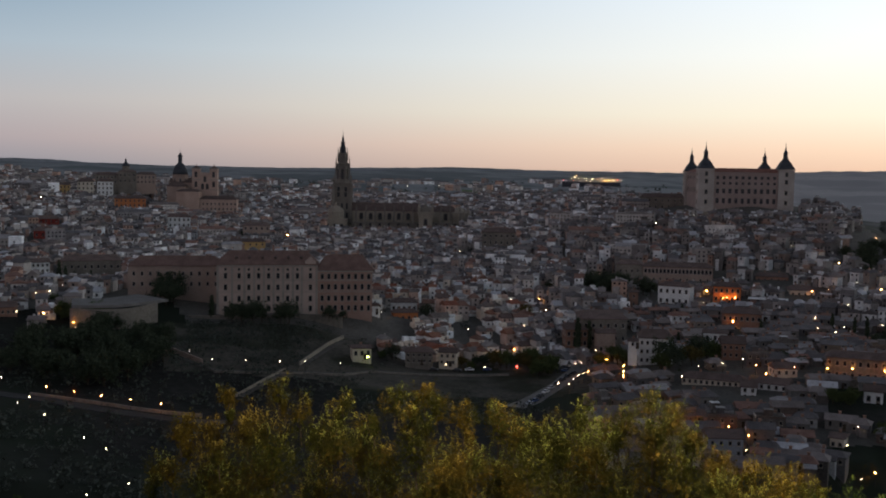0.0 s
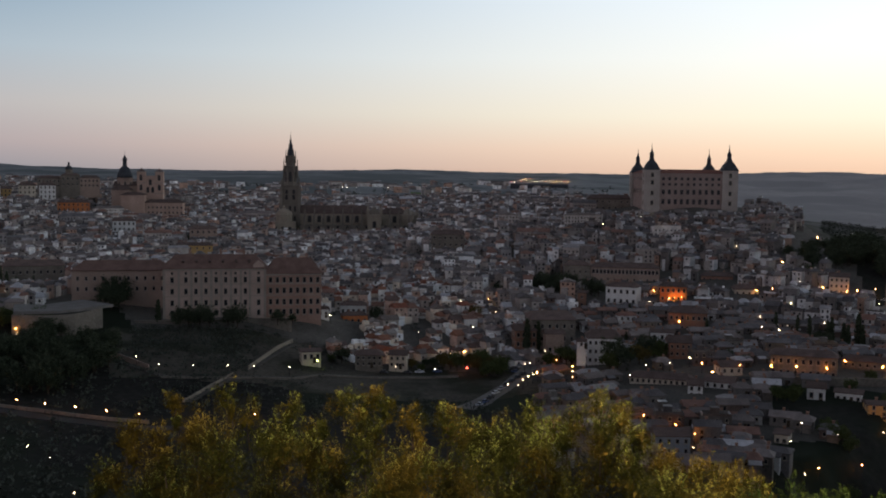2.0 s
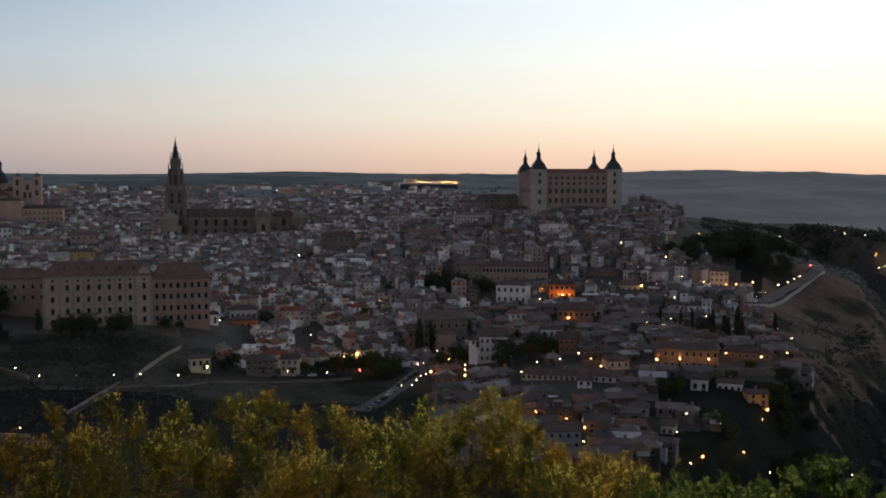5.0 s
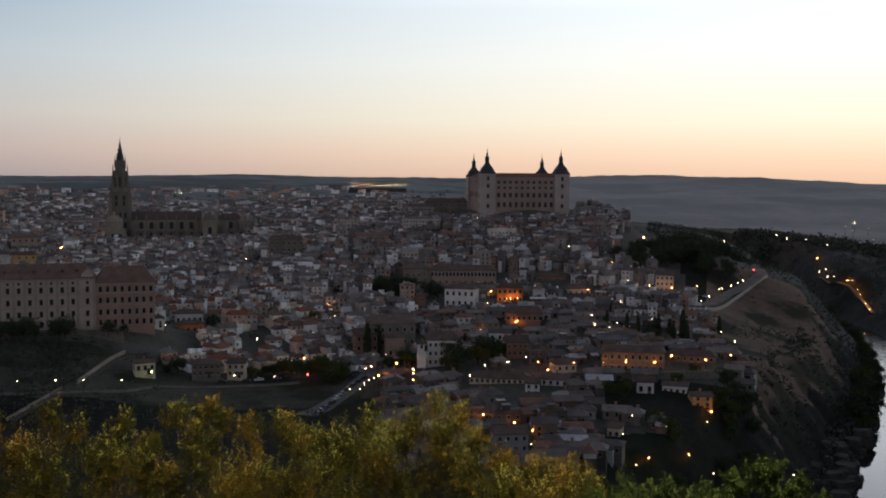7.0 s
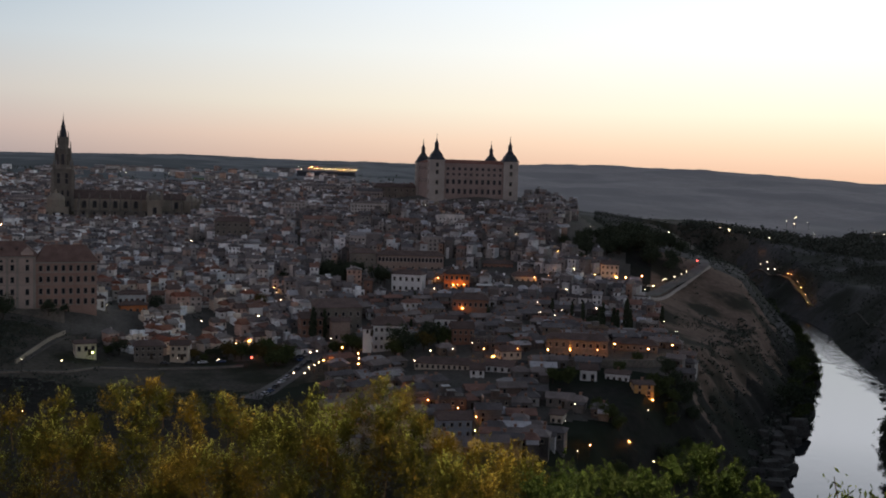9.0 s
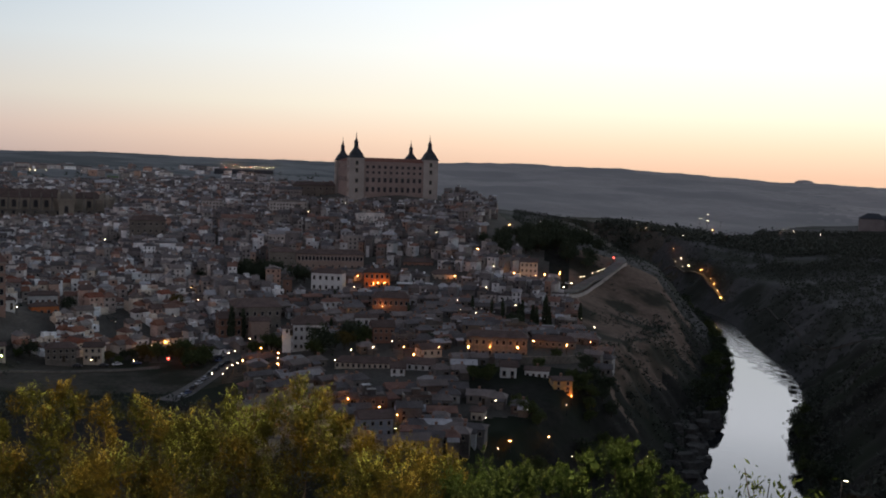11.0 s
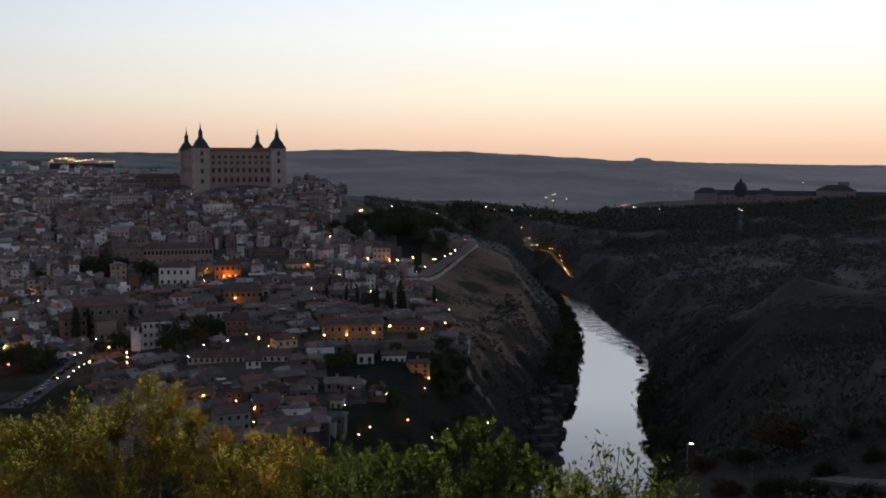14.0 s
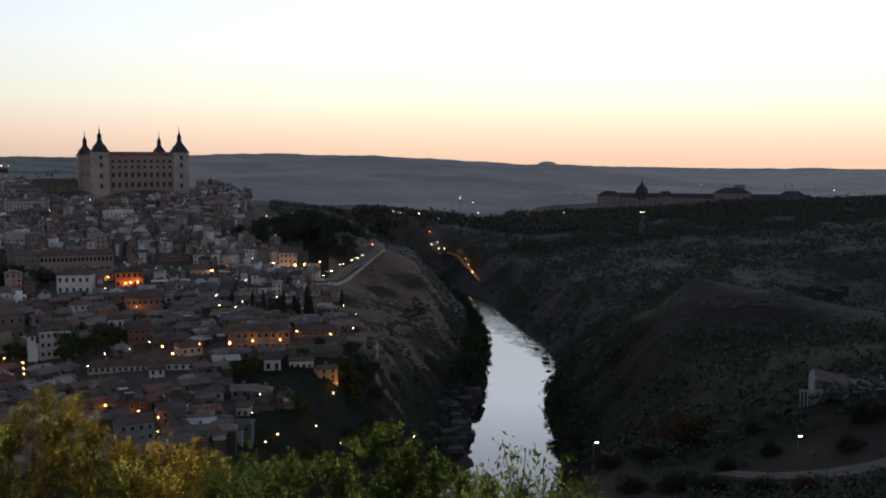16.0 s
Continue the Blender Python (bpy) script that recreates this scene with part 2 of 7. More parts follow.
class Shape:
    """Vertices and faces gathered piece by piece; m: the pose of the pieces that follow."""

    def __init__(self):
        self.v, self.f, self.m = [], [], Matrix()

    def add(self, verts, faces):
        k = len(self.v)
        self.v += [tuple(self.m @ Vector(p)) for p in verts]
        self.f += [tuple(i + k for i in f) for f in faces]
        return self

    def box(self, x0, y0, z0, x1, y1, z1):
        v = [(x, y, z) for z in (z0, z1) for x, y in ((x0, y0), (x1, y0), (x1, y1), (x0, y1))]
        return self.add(v, [(3, 2, 1, 0), (4, 5, 6, 7), (0, 1, 5, 4), (1, 2, 6, 5), (2, 3, 7, 6), (3, 0, 4, 7)])

    def taper(self, x0, y0, z0, x1, y1, z1, dx, dy):
        """A box whose top is drawn in by dx and dy on each side."""
        v = [(x0, y0, z0), (x1, y0, z0), (x1, y1, z0), (x0, y1, z0), (x0 + dx, y0 + dy, z1), (x1 - dx, y0 + dy, z1), (x1 - dx, y1 - dy, z1), (x0 + dx, y1 - dy, z1)]
        return self.add(v, [(3, 2, 1, 0), (4, 5, 6, 7), (0, 1, 5, 4), (1, 2, 6, 5), (2, 3, 7, 6), (3, 0, 4, 7)])

    def gable(self, x0, y0, x1, y1, z, rise, over=0.4, hip=0.0):
        """A roof with its ridge along x; hip: how far the ridge stops short of each end. Eaves have a thickness."""
        x0, x1, y0, y1, ym = x0 - over, x1 + over, y0 - over, y1 + over, (y0 + y1) / 2
        v = [(x0, y0, z), (x1, y0, z), (x1, y1, z), (x0, y1, z), (x0 + hip, ym, z + rise), (x1 - hip, ym, z + rise)]
        v += [(p[0], p[1], z - 0.25) for p in v[:4]]
        return self.add(v, [(0, 1, 5, 4), (2, 3, 4, 5), (1, 2, 5), (3, 0, 4), (6, 7, 1, 0), (7, 8, 2, 1), (8, 9, 3, 2), (9, 6, 0, 3), (9, 8, 7, 6)])

    def lathe(self, rings, sides=12, turn=0.0, x=0.0, y=0.0):
        """Rings of (radius, height) from the bottom up."""
        v, f = [], []
        for r, z in rings:
            for i in range(sides):
                a = 2 * math.pi * i / sides + turn
                v.append((x + r * math.cos(a), y + r * math.sin(a), z))
        for k in range(len(rings) - 1):
            for i in range(sides):
                j = (i + 1) % sides
                f.append((k * sides + i, k * sides + j, (k + 1) * sides + j, (k + 1) * sides + i))
        f.append(tuple(range(sides))[::-1])
        f.append(tuple((len(rings) - 1) * sides + i for i in range(sides)))
        return self.add(v, f)

    def mesh(self, name, material, smooth=False):
        me = bpy.data.meshes.new(name)
        me.from_pydata(self.v, [], self.f)
        me.materials.append(material)
        if smooth:
            me.polygons.foreach_set("use_smooth", [True] * len(me.polygons))
        me.update()
        return me


def part(name, shape, material, parent=None, label="", m=None, smooth=False):
    """One mesh object under a thing, or a piece of the setting. shape: a Shape, or a mesh that others share."""
    data = shape if isinstance(shape, bpy.types.Mesh) else shape.mesh(name, material, smooth)
    ob = new(name, data)
    ob.parent = parent
    if m is not None:
        ob.matrix_basis = m
    return tagged(ob, label)


def thing(name, label, category, m, group="", kind=""):
    ob = new(name)
    ob.matrix_basis = m
    ob.empty_display_size = 0.5
    return tagged(ob, label, category, group, kind)


# ---- the lie of the land: bearing from the lookout, distance, height ----
HILL = [(16.5, 865, 101.8), (15.8, 760, 82.1), (15.4, 600, 55.2), (16.1, 470, 47.7), (16.1, 400, 42.7), (16.2, 340, 40.1), (20.6, 300, 43.3), (11, 450, 46.4), (6.7, 1150, 100.4), (6.8, 850, 76.1), (6.8, 680, 57.9), (6.9, 560, 45.9), (7.3, 470, 38.6), (5.1, 420, 34.8), (-2.7, 980, 71.6), (-2.7, 1350, 91.9), (-1.1, 780, 58), (-1, 600, 44.6), (-1.6, 500, 36.4), (14, 930, 100.8), (19, 930, 98.8), (18, 1050, 86.8)]
WEST = [(-5.1, 500, 47.4), (-8.2, 505, 57.9), (-11.9, 520, 56), (-4.5, 530, 56.4), (-7, 560, 53.7), (-10.4, 440, 47.9), (-11, 400, 42.2), (-17.9, 370, 46.6), (-20.8, 320, 45.3), (-19.4, 280, 44.8), (-22, 500, 61.2), (-16, 550, 65.6), (-22, 750, 69.2), (-20.6, 900, 80), (-20.6, 1150, 100.5), (-14, 1150, 75.1), (-21.9, 1500, 113.4), (-30, 900, 82), (-35, 450, 62), (-10, 900, 68)]
EAST = [(24.6, 720, 76.2), (28.8, 722, 68.1), (25.6, 600, 58.1), (20.8, 460, 47.4), (27.8, 470, 48.5), (24.5, 420, 45.3), (26.3, 400, 42.3), (21.8, 350, 38.1), (23.1, 900, 81.8), (26.1, 1100, 72.2), (20.7, 900, 97.2), (29.9, 1200, 62.9), (31.2, 1050, 40.5), (34, 1000, 28.4), (36.2, 1300, 47.2), (42.4, 1400, 63.2), (48.3, 1400, 76.9), (54, 1400, 81.5), (29.5, 560, 40), (31, 640, 36), (60, 1400, 86)]
BANK = [(46.4, 560, 71.6), (50.8, 520, 66.1), (55.3, 480, 59.2), (46.9, 700, 57.0), (50.8, 620, 44.0), (55.3, 590, 40.0), (54, 690, 42.0), (59, 600, 40.0), (42.5, 560, 33.7), (48.6, 430, 46.4), (54.3, 260, 72.4), (52.1, 230, 67), (53.1, 200, 70.8), (41.3, 260, 54.5), (45.7, 280, 57.8), (55.8, 330, 71.3), (26.8, 380, 39.5), (25.5, 372, 39.0), (27.4, 402, 41.0), (36.9, 800, 35), (40.9, 680, 27.5), (44, 900, 48), (50, 1000, 66), (58, 800, 74), (70, 500, 80), (75, 1000, 90)]
NEAR = [(0, 1, 128.4), (0, 5, 127.2), (40, 5, 127.0), (-40, 5, 127.2), (180, 8, 128.6), (0, 14, 124), (35, 14, 123), (-40, 14, 123.5), (0, 40, 112), (40, 40, 111), (60, 60, 108), (-45, 50, 110), (0, 100, 82), (30, 110, 78), (50, 120, 88), (-30, 110, 80), (0, 160, 45), (180, 60, 135), (120, 100, 128), (-120, 100, 128), (180, 400, 150), (-90, 400, 120), (95, 400, 115)]
FAR = [(-23.3, 4200, 142.2), (-11.9, 4300, 123.5), (0.4, 4300, 140.5), (5.1, 4400, 136.8), (11.3, 4200, 127.6), (21.3, 3300, 135.1), (23.7, 3300, 136.5), (33, 3400, 127.6), (23.7, 4100, 147.5), (36, 4700, 112), (39.3, 4300, 107), (42.3, 4750, 94), (48.3, 3600, 92.8), (48.3, 4750, 89), (54, 4750, 92), (55, 3800, 97), (60, 4750, 95), (-21.9, 2200, 112.2), (-11.9, 2200, 96.2), (-1.1, 2200, 102.1), (8.2, 2000, 106.8), (20.9, 1500, 67.3), (39.3, 1800, 60.0), (52.6, 2400, 62.0), (70, 3000, 120), (120, 3000, 160), (180, 3000, 180), (-120, 3000, 160), (-60, 3000, 150)]
RIVER = [(-75, 330, 22), (-45, 240, 22), (-20, 205, 22), (10, 208, 22), (25, 262, 22), (33.5, 335, 25), (36.4, 412, 22.1), (36.4, 453, 22.3), (36.3, 508, 22), (36.4, 547, 17.6), (36.9, 593, 18.5), (36.95, 640, 23.0), (36.97, 680, 20.3), (36.65, 720, 19.2), (36.11, 770, 16.0), (35.49, 820, 11.8), (34.79, 880, 14.6), (34.2, 940, 15.0), (33.5, 992, 12.0), (30.4, 1130, 10), (26.2, 1247, 10)]


def at(bearing, distance):
    a = np.radians(bearing)
    return distance * np.sin(a), distance * np.cos(a)


KNOTS = np.array(HILL + WEST + EAST + BANK + NEAR + FAR, float)
KX, KY = at(KNOTS[:, 0], KNOTS[:, 1])
# a linear radial fit through the knots
K_DIST = np.hypot(KX[:, None] - KX, KY[:, None] - KY)
K_A = np.block([[-K_DIST + 6.0 * np.eye(len(KX)), np.ones((len(KX), 1))], [np.ones((1, len(KX))), np.zeros((1, 1))]])
K_W = np.linalg.solve(K_A, np.r_[KNOTS[:, 2], 0])
RX, RY = at(np.array([r[0] for r in RIVER]), np.array([r[1] for r in RIVER], float))
RW = np.array([r[2] for r in RIVER], float)
# the river's line, in short steps
r_t = np.linspace(0, len(RX) - 1, 160)
RX, RY, RW = (np.interp(r_t, np.arange(len(RIVER)), a) for a in (RX, RY, RW))
for _ in range(3):
    RX[1:-1], RY[1:-1] = (RX[:-2] + 2 * RX[1:-1] + RX[2:]) / 4, (RY[:-2] + 2 * RY[1:-1] + RY[2:]) / 4
WAVES = [(random.uniform(0, 6.28), random.uniform(0, 6.28), s, h) for s, h in ((0.004, 2.2), (0.0075, 1.8), (0.016, 1.3), (0.031, 0.8), (0.07, 0.45)) for _ in range(3)]


def ground(x, y):
    """The height of the land at x, y (numbers or arrays)."""
    x, y = np.atleast_1d(np.asarray(x, float)), np.atleast_1d(np.asarray(y, float))
    out = np.empty(x.shape)
    for s in range(0, len(x), 4000):
        xs, ys = x[s:s + 4000], y[s:s + 4000]
        d = np.hypot(xs[:, None] - KX, ys[:, None] - KY)
        z = -d @ K_W[:-1] + K_W[-1]
        far = np.hypot(xs, ys)
        rough = sum(h * np.sin(f * (xs * math.cos(p) + ys * math.sin(p)) + q) for p, q, f, h in WAVES)
        e = np.hypot(xs[:, None] - RX, ys[:, None] - RY) - RW
        edge = e.min(1)
        wild = np.clip(edge / 60, 0, 1) * np.clip((far - 60) / 100, 0, 1) * np.where(far > 1500, 0.9, 0.45)
        z = z + wild * rough
        jag = 1.1 * np.sin(xs * 0.11 + ys * 0.05 + 2 * np.sin(ys * 0.03)) + 1.3 * np.sin(xs * 0.041 - ys * 0.083 + 2) + 0.9 * np.sin(xs * 0.21 + ys * 0.17 + 1.5 * np.sin(xs * 0.09)) + 0.7 * np.sin(xs * 0.37 - ys * 0.31)
        bank = np.where(edge < 0, np.maximum(-4, edge * 0.5), edge * 0.8 + 0.006 * edge ** 2 + jag * np.clip(edge / 10, 0, 1) + 0.3)
        out[s:s + 4000] = np.minimum(z, np.where(edge < 140, bank, 1e6))
    return out


def gz(x, y):
    return float(ground(x, y)[0])


# one sheet of ground, fine ahead and coarse behind, out to the horizon
g_ang = np.radians(np.r_[np.arange(-34, 66, 0.28), np.arange(66, 326, 6.5)])
g_rad = np.r_[np.r_[0.01, np.linspace(0.5, 20, 14)], np.geomspace(22, 300, 60), np.geomspace(303, 1500, 250), np.geomspace(1510, 4850, 110)]
ga, gr = np.meshgrid(g_ang, g_rad)
gx, gy = (gr * np.sin(ga)).ravel(), (gr * np.cos(ga)).ravel()
ghz = ground(gx, gy)
na, nr = len(g_ang), len(g_rad)
gi = np.arange(na * nr).reshape(nr, na)
nxt = np.roll(gi, -1, axis=1)
gfaces = np.stack([gi[:-1], nxt[:-1], nxt[1:], gi[1:]], -1).reshape(-1, 4)[:, ::-1]
gmesh = bpy.data.meshes.new("ground")
gmesh.from_pydata(np.c_[gx, gy, ghz].tolist(), [], gfaces.tolist())
for m_ in (GROUND, HAZY_GRASS, TOWN_EARTH, MEADOW, KNOLL, ROCKY_HAZE, DRY_SLOPE, PLAIN, HAZY_FIELDS, GARDEN):
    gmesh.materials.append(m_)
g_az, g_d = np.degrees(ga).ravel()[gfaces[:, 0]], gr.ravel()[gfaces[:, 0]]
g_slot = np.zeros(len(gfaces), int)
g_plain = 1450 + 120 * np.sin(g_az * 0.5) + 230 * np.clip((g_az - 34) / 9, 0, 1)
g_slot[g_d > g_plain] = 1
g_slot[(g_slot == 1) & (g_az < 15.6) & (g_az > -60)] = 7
g_x, g_y, g_h = gx[gfaces[:, 0]], gy[gfaces[:, 0]], ghz[gfaces[:, 0]]
g_fleck = np.random.default_rng(3).normal(0, 1, len(gfaces))
g_wave = np.sin(g_x * 0.05 + 2 * np.sin(g_y * 0.023)) + np.sin(g_y * 0.06 - g_x * 0.02) + 0.7 * np.sin(g_x * 0.17 + g_y * 0.13)
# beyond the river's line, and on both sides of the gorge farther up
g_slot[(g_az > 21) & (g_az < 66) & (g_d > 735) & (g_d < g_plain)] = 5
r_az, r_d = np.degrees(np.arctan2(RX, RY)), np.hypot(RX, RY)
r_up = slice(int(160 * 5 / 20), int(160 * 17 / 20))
# past some 660 m the bank changes to the haze-lifted rocky colour
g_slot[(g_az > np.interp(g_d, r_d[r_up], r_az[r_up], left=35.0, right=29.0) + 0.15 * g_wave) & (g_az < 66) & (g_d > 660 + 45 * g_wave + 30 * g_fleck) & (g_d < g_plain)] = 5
g_slot[(g_az > 26.0) & (g_az < 34.0) & (g_d > 455 + 12 * g_wave) & (g_d < 735) & (g_h > 27 + 7 * g_wave) & (g_slot != 5)] = 6
g_slot[(g_az > 43.0) & (g_az < 60) & (np.abs(g_d - np.interp(g_az, [43, 47, 52, 59], [575, 545, 515, 470])) < 24 + 7 * g_wave + 7 * g_fleck - 2.5 * np.abs(g_az - 50))] = 4
# towards the glow the hills take the paler, haze-coloured fields
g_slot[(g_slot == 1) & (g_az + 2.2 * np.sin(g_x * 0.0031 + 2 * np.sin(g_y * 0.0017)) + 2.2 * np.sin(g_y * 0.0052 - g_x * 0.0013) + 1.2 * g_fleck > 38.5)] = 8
g_slot[(g_az > -34) & (g_az < 27.5) & (g_d > np.interp(g_az, [-34, -15, -14, 2, 3, 8.5, 9, 27], [490, 540, 500, 500, 478, 478, 318, 385])) & (g_d < 1400) & (g_d < np.interp(g_az, [8, 22, 27.5], [1400, 900, 480]))] = 2
g_slot[(g_az > -15.5) & (g_az < 9) & (g_d > 424 + 3 * g_wave) & (g_d < 500) & (g_slot == 0)] = 9
g_slot[(g_az > 25.5) & (g_az < 31.5 + 0.6 * g_wave) & (g_d > 900 + 20 * g_wave) & (g_d < g_plain)] = 9
g_slot[(g_az > 20.8) & (g_az < 27.5) & (g_d > 384 + 4 * g_wave) & (g_d < 432)] = 0
g_slot[(g_az > 1) & (g_az < 6.5) & (g_d > 1480) & (g_d < 1760)] = 3
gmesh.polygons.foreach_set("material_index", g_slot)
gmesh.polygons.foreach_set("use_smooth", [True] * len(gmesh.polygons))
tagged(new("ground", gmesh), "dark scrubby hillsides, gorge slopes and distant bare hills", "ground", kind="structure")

w = Shape()
side = np.c_[np.gradient(RX), np.gradient(RY)]
side /= np.hypot(*side.T)[:, None]
lx, ly, rx_, ry_ = RX - side[:, 1] * (RW + 12), RY + side[:, 0] * (RW + 12), RX + side[:, 1] * (RW + 12), RY - side[:, 0] * (RW + 12)
# the smooth pool, and the broken water upstream and along the far bank
w_split = np.interp(np.hypot(RX, RY), [600, 660, 720, 800, 840], [1.0, 0.72, 0.5, 0.3, 0.0])
w_split = np.where(w_split < 1, np.clip(w_split + 0.07 * np.sin(np.arange(160) * 1.9) + 0.05 * np.sin(np.arange(160) * 0.83), 0, 1), 1.0)
mx, my = lx + (rx_ - lx) * w_split, ly + (ry_ - ly) * w_split
w.add([(a, b, 0.0) for a, b in zip(lx, ly)] + [(a, b, 0.0) for a, b in zip(mx, my)], [(i, i + 160, i + 161, i + 1) for i in range(159)])
rapids_mat = surface("broken_water", (0.010, 0.013, 0.014), (0.018, 0.022, 0.024), 0.02, rough=0.09, bump=0.0, spec=0.5)
ripple(rapids_mat, 0.7, 0.13, 1.0)
q = Shape()
q.add([(a, b, 0.0) for a, b in zip(mx, my)] + [(a, b, 0.0) for a, b in zip(rx_, ry_)], [(i, i + 160, i + 161, i + 1) for i in range(159) if w_split[i + 1] < 1])
tagged(part("rapids", q, rapids_mat), "rippled shallow water catching the dawn sky", "river", kind="structure")
tagged(part("water", w, water_mat), "calm river reflecting the pale dawn sky", "river", kind="structure")

# ---- landmarks ----


def window_mesh(name, w_, h_, frame_mat=TRIM, arch=False, sill=True):
    """A window facing -y, set on the wall: a stone surround, a dark pane and a sill."""
    s = Shape()
    t = max(0.12, w_ * 0.14)
    s.box(-w_ / 2 - t, -0.14, -t, -w_ / 2, 0.05, h_ + t).box(w_ / 2, -0.14, -t, w_ / 2 + t, 0.05, h_ + t)
    s.box(-w_ / 2, -0.14, h_, w_ / 2, 0.05, h_ + t).box(-w_ / 2, -0.14, -t, w_ / 2, 0.05, 0)
    if sill:
        s.box(-w_ / 2 - 2 * t, -0.3, -t - 0.16, w_ / 2 + 2 * t, 0.05, -t)
    k = len(s.f)
    if arch:
        n = 8
        pts = [(-w_ / 2, -0.05, 0), (w_ / 2, -0.05, 0)] + [(w_ / 2 * math.cos(math.pi * i / n), -0.05, h_ - w_ / 2 + w_ * 0.62 * math.sin(math.pi * i / n)) for i in range(n + 1)]
        s.add(pts, [tuple(range(len(pts)))])
    else:
        s.add([(-w_ / 2, -0.05, 0), (w_ / 2, -0.05, 0), (w_ / 2, -0.05, h_), (-w_ / 2, -0.05, h_)], [(0, 1, 2, 3)])
    me = s.mesh(name, frame_mat)
    me.materials.append(GLASS_DARK)
    for p in me.polygons:
        p.material_index = 1 if p.index >= k else 0
    return me


def place_windows(parent, me, spots, turn=0.0):
    """spots: (x, y, z) of each window's foot on the wall; turn: the way the wall faces."""
    for x, y, z in spots:
        part("window", me, None, parent, m=pose(x, y, z, 0, 0, turn))


def tower_spire(s, x, y, r, z, rise):
    """A bell-shaped slate spire on a square tower with a lantern and needle."""
    s.lathe([(r * 1.46, z), (r * 1.40, z + 0.05 * rise), (r * 1.16, z + 0.12 * rise), (r * 1.02, z + 0.20 * rise), (r * 0.72, z + 0.29 * rise), (r * 0.46, z + 0.37 * rise), (r * 0.34, z + 0.45 * rise), (r * 0.38, z + 0.48 * rise)], 4, math.pi / 4, x, y)
    s.lathe([(r * 0.29, z + 0.46 * rise), (r * 0.27, z + 0.60 * rise), (r * 0.33, z + 0.61 * rise), (r * 0.17, z + 0.68 * rise), (r * 0.10, z + 0.76 * rise), (0.3, z + 0.84 * rise), (0.14, z + rise)], 8, 0, x, y)
    s.lathe([(0.1, z + 0.82 * rise), (0.32, z + 0.84 * rise), (0.1, z + 0.86 * rise)], 6, 0, x, y)


def fortress():
    base = 101.8
    t = thing("fortress", "square stone fortress with four slate-spired corner towers on the hilltop", "fortress", pose(245.2, 868.6, base, 0, 0, -5))
    hx, hy, r = 31.3, 37.5, 6.2
    # four wings round a court
    for box_ in ((-hx, -hy - 4.5, -14, hx, -hy + 9, 30.6), (-hx, hy - 9, -14, hx, hy + 4.5, 30.6), (-hx - 4.5, -hy + 9, -14, -hx + 9, hy - 9, 30.6), (hx - 9, -hy + 9, -14, hx + 4.5, hy - 9, 30.6)):
        part("curtain_wall", Shape().box(*box_), FACADE, t, "dull brick and stone curtain wall")
    for z, d, h in ((30.0, 0.55, 0.7), (23.2, 0.3, 0.5), (19.6, 0.25, 0.4), (11.0, 0.3, 0.5), (3.5, 0.35, 0.5)):
        part("cornice", Shape().box(-hx + r, -hy - 4.5 - d, z, hx - r, -hy - 4.5, z + h), FACADE, t)
        part("cornice", Shape().box(-hx - 4.5 - d, -hy + r, z, -hx - 4.5, hy - r, z + h), FACADE, t)
    for ya, yb in ((-hy - 4.5, -hy + 9), (hy - 9, hy + 4.5)):
        part("roof", Shape().gable(-hx, ya, hx, yb, 30.9, 2.9, 0.6), RED_TILE, t, "low red-brown tile roof")
    for xa in (-hx - 4.5, hx - 9):
        s = Shape()
        s.m = pose(0, 0, 0, 0, 0, 90)
        part("roof", s.gable(-hy + 9, -xa - 13.5, hy - 9, -xa, 30.9, 2.7, 0.6), RED_TILE, t)
    small, mid, tall = window_mesh("window_attic", 2.2, 2.3, FACADE), window_mesh("window_mid", 2.0, 2.0, FACADE), window_mesh("window_tall", 2.4, 4.0, FACADE)
    xs = [-hx + 9.2 + i * 4.95 for i in range(10)]
    f = -hy - 4.5
    place_windows(t, small, [(x, f, 25.0) for x in xs])
    place_windows(t, mid, [(x, f, 20.6) for x in xs])
    place_windows(t, tall, [(x, f, 13.6) for x in xs])
    place_windows(t, tall, [(x, f, 5.6) for x in xs])
    for x in xs:
        part("pediment", Shape().add([(x - 1.3, f - 0.35, 17.3), (x + 1.3, f - 0.35, 17.3), (x, f - 0.35, 18.2), (x - 1.3, f, 17.3), (x + 1.3, f, 17.3), (x, f, 18.2)], [(0, 1, 2), (0, 3, 4, 1), (1, 4, 5, 2), (2, 5, 3, 0)]), TRIM, t)
    ys = [-hy + 11 + i * 5.3 for i in range(11)]
    place_windows(t, small, [(-hx - 4.5, y, 25.0) for y in ys], -90)
    place_windows(t, tall, [(-hx - 4.5, y, 13.6) for y in ys], -90)
    tall_t = window_mesh("window_tower", 2.0, 3.2, STONE)
    for cx, cy, drop in ((-hx, -hy, 0), (hx, -hy, 0), (-hx, hy, 2.6), (hx, hy, 2.6)):
        tw = part("tower", Shape().box(cx - r, cy - r, -16, cx + r, cy + r, 33.2 - drop), PALE_STONE, t, "pale ashlar corner tower")
        for z, d in ((32.6, 0.6), (26.0, 0.3), (18.5, 0.35), (10.5, 0.35), (2.5, 0.4)):
            part("cornice", Shape().box(cx - r - d, cy - r - d, z - drop, cx + r + d, cy + r + d, z + 0.6 - drop), PALE_STONE, tw)
        s = Shape()
        tower_spire(s, cx, cy, r, 33.3 - drop, 21.2)
        part("spire", s, SLATE, tw, "dark slate bell-shaped spire")
        for z in (27.6, 21.5, 13.0, 5.0):
            part("window", tall_t, None, tw, m=pose(cx, cy - r, z - drop))
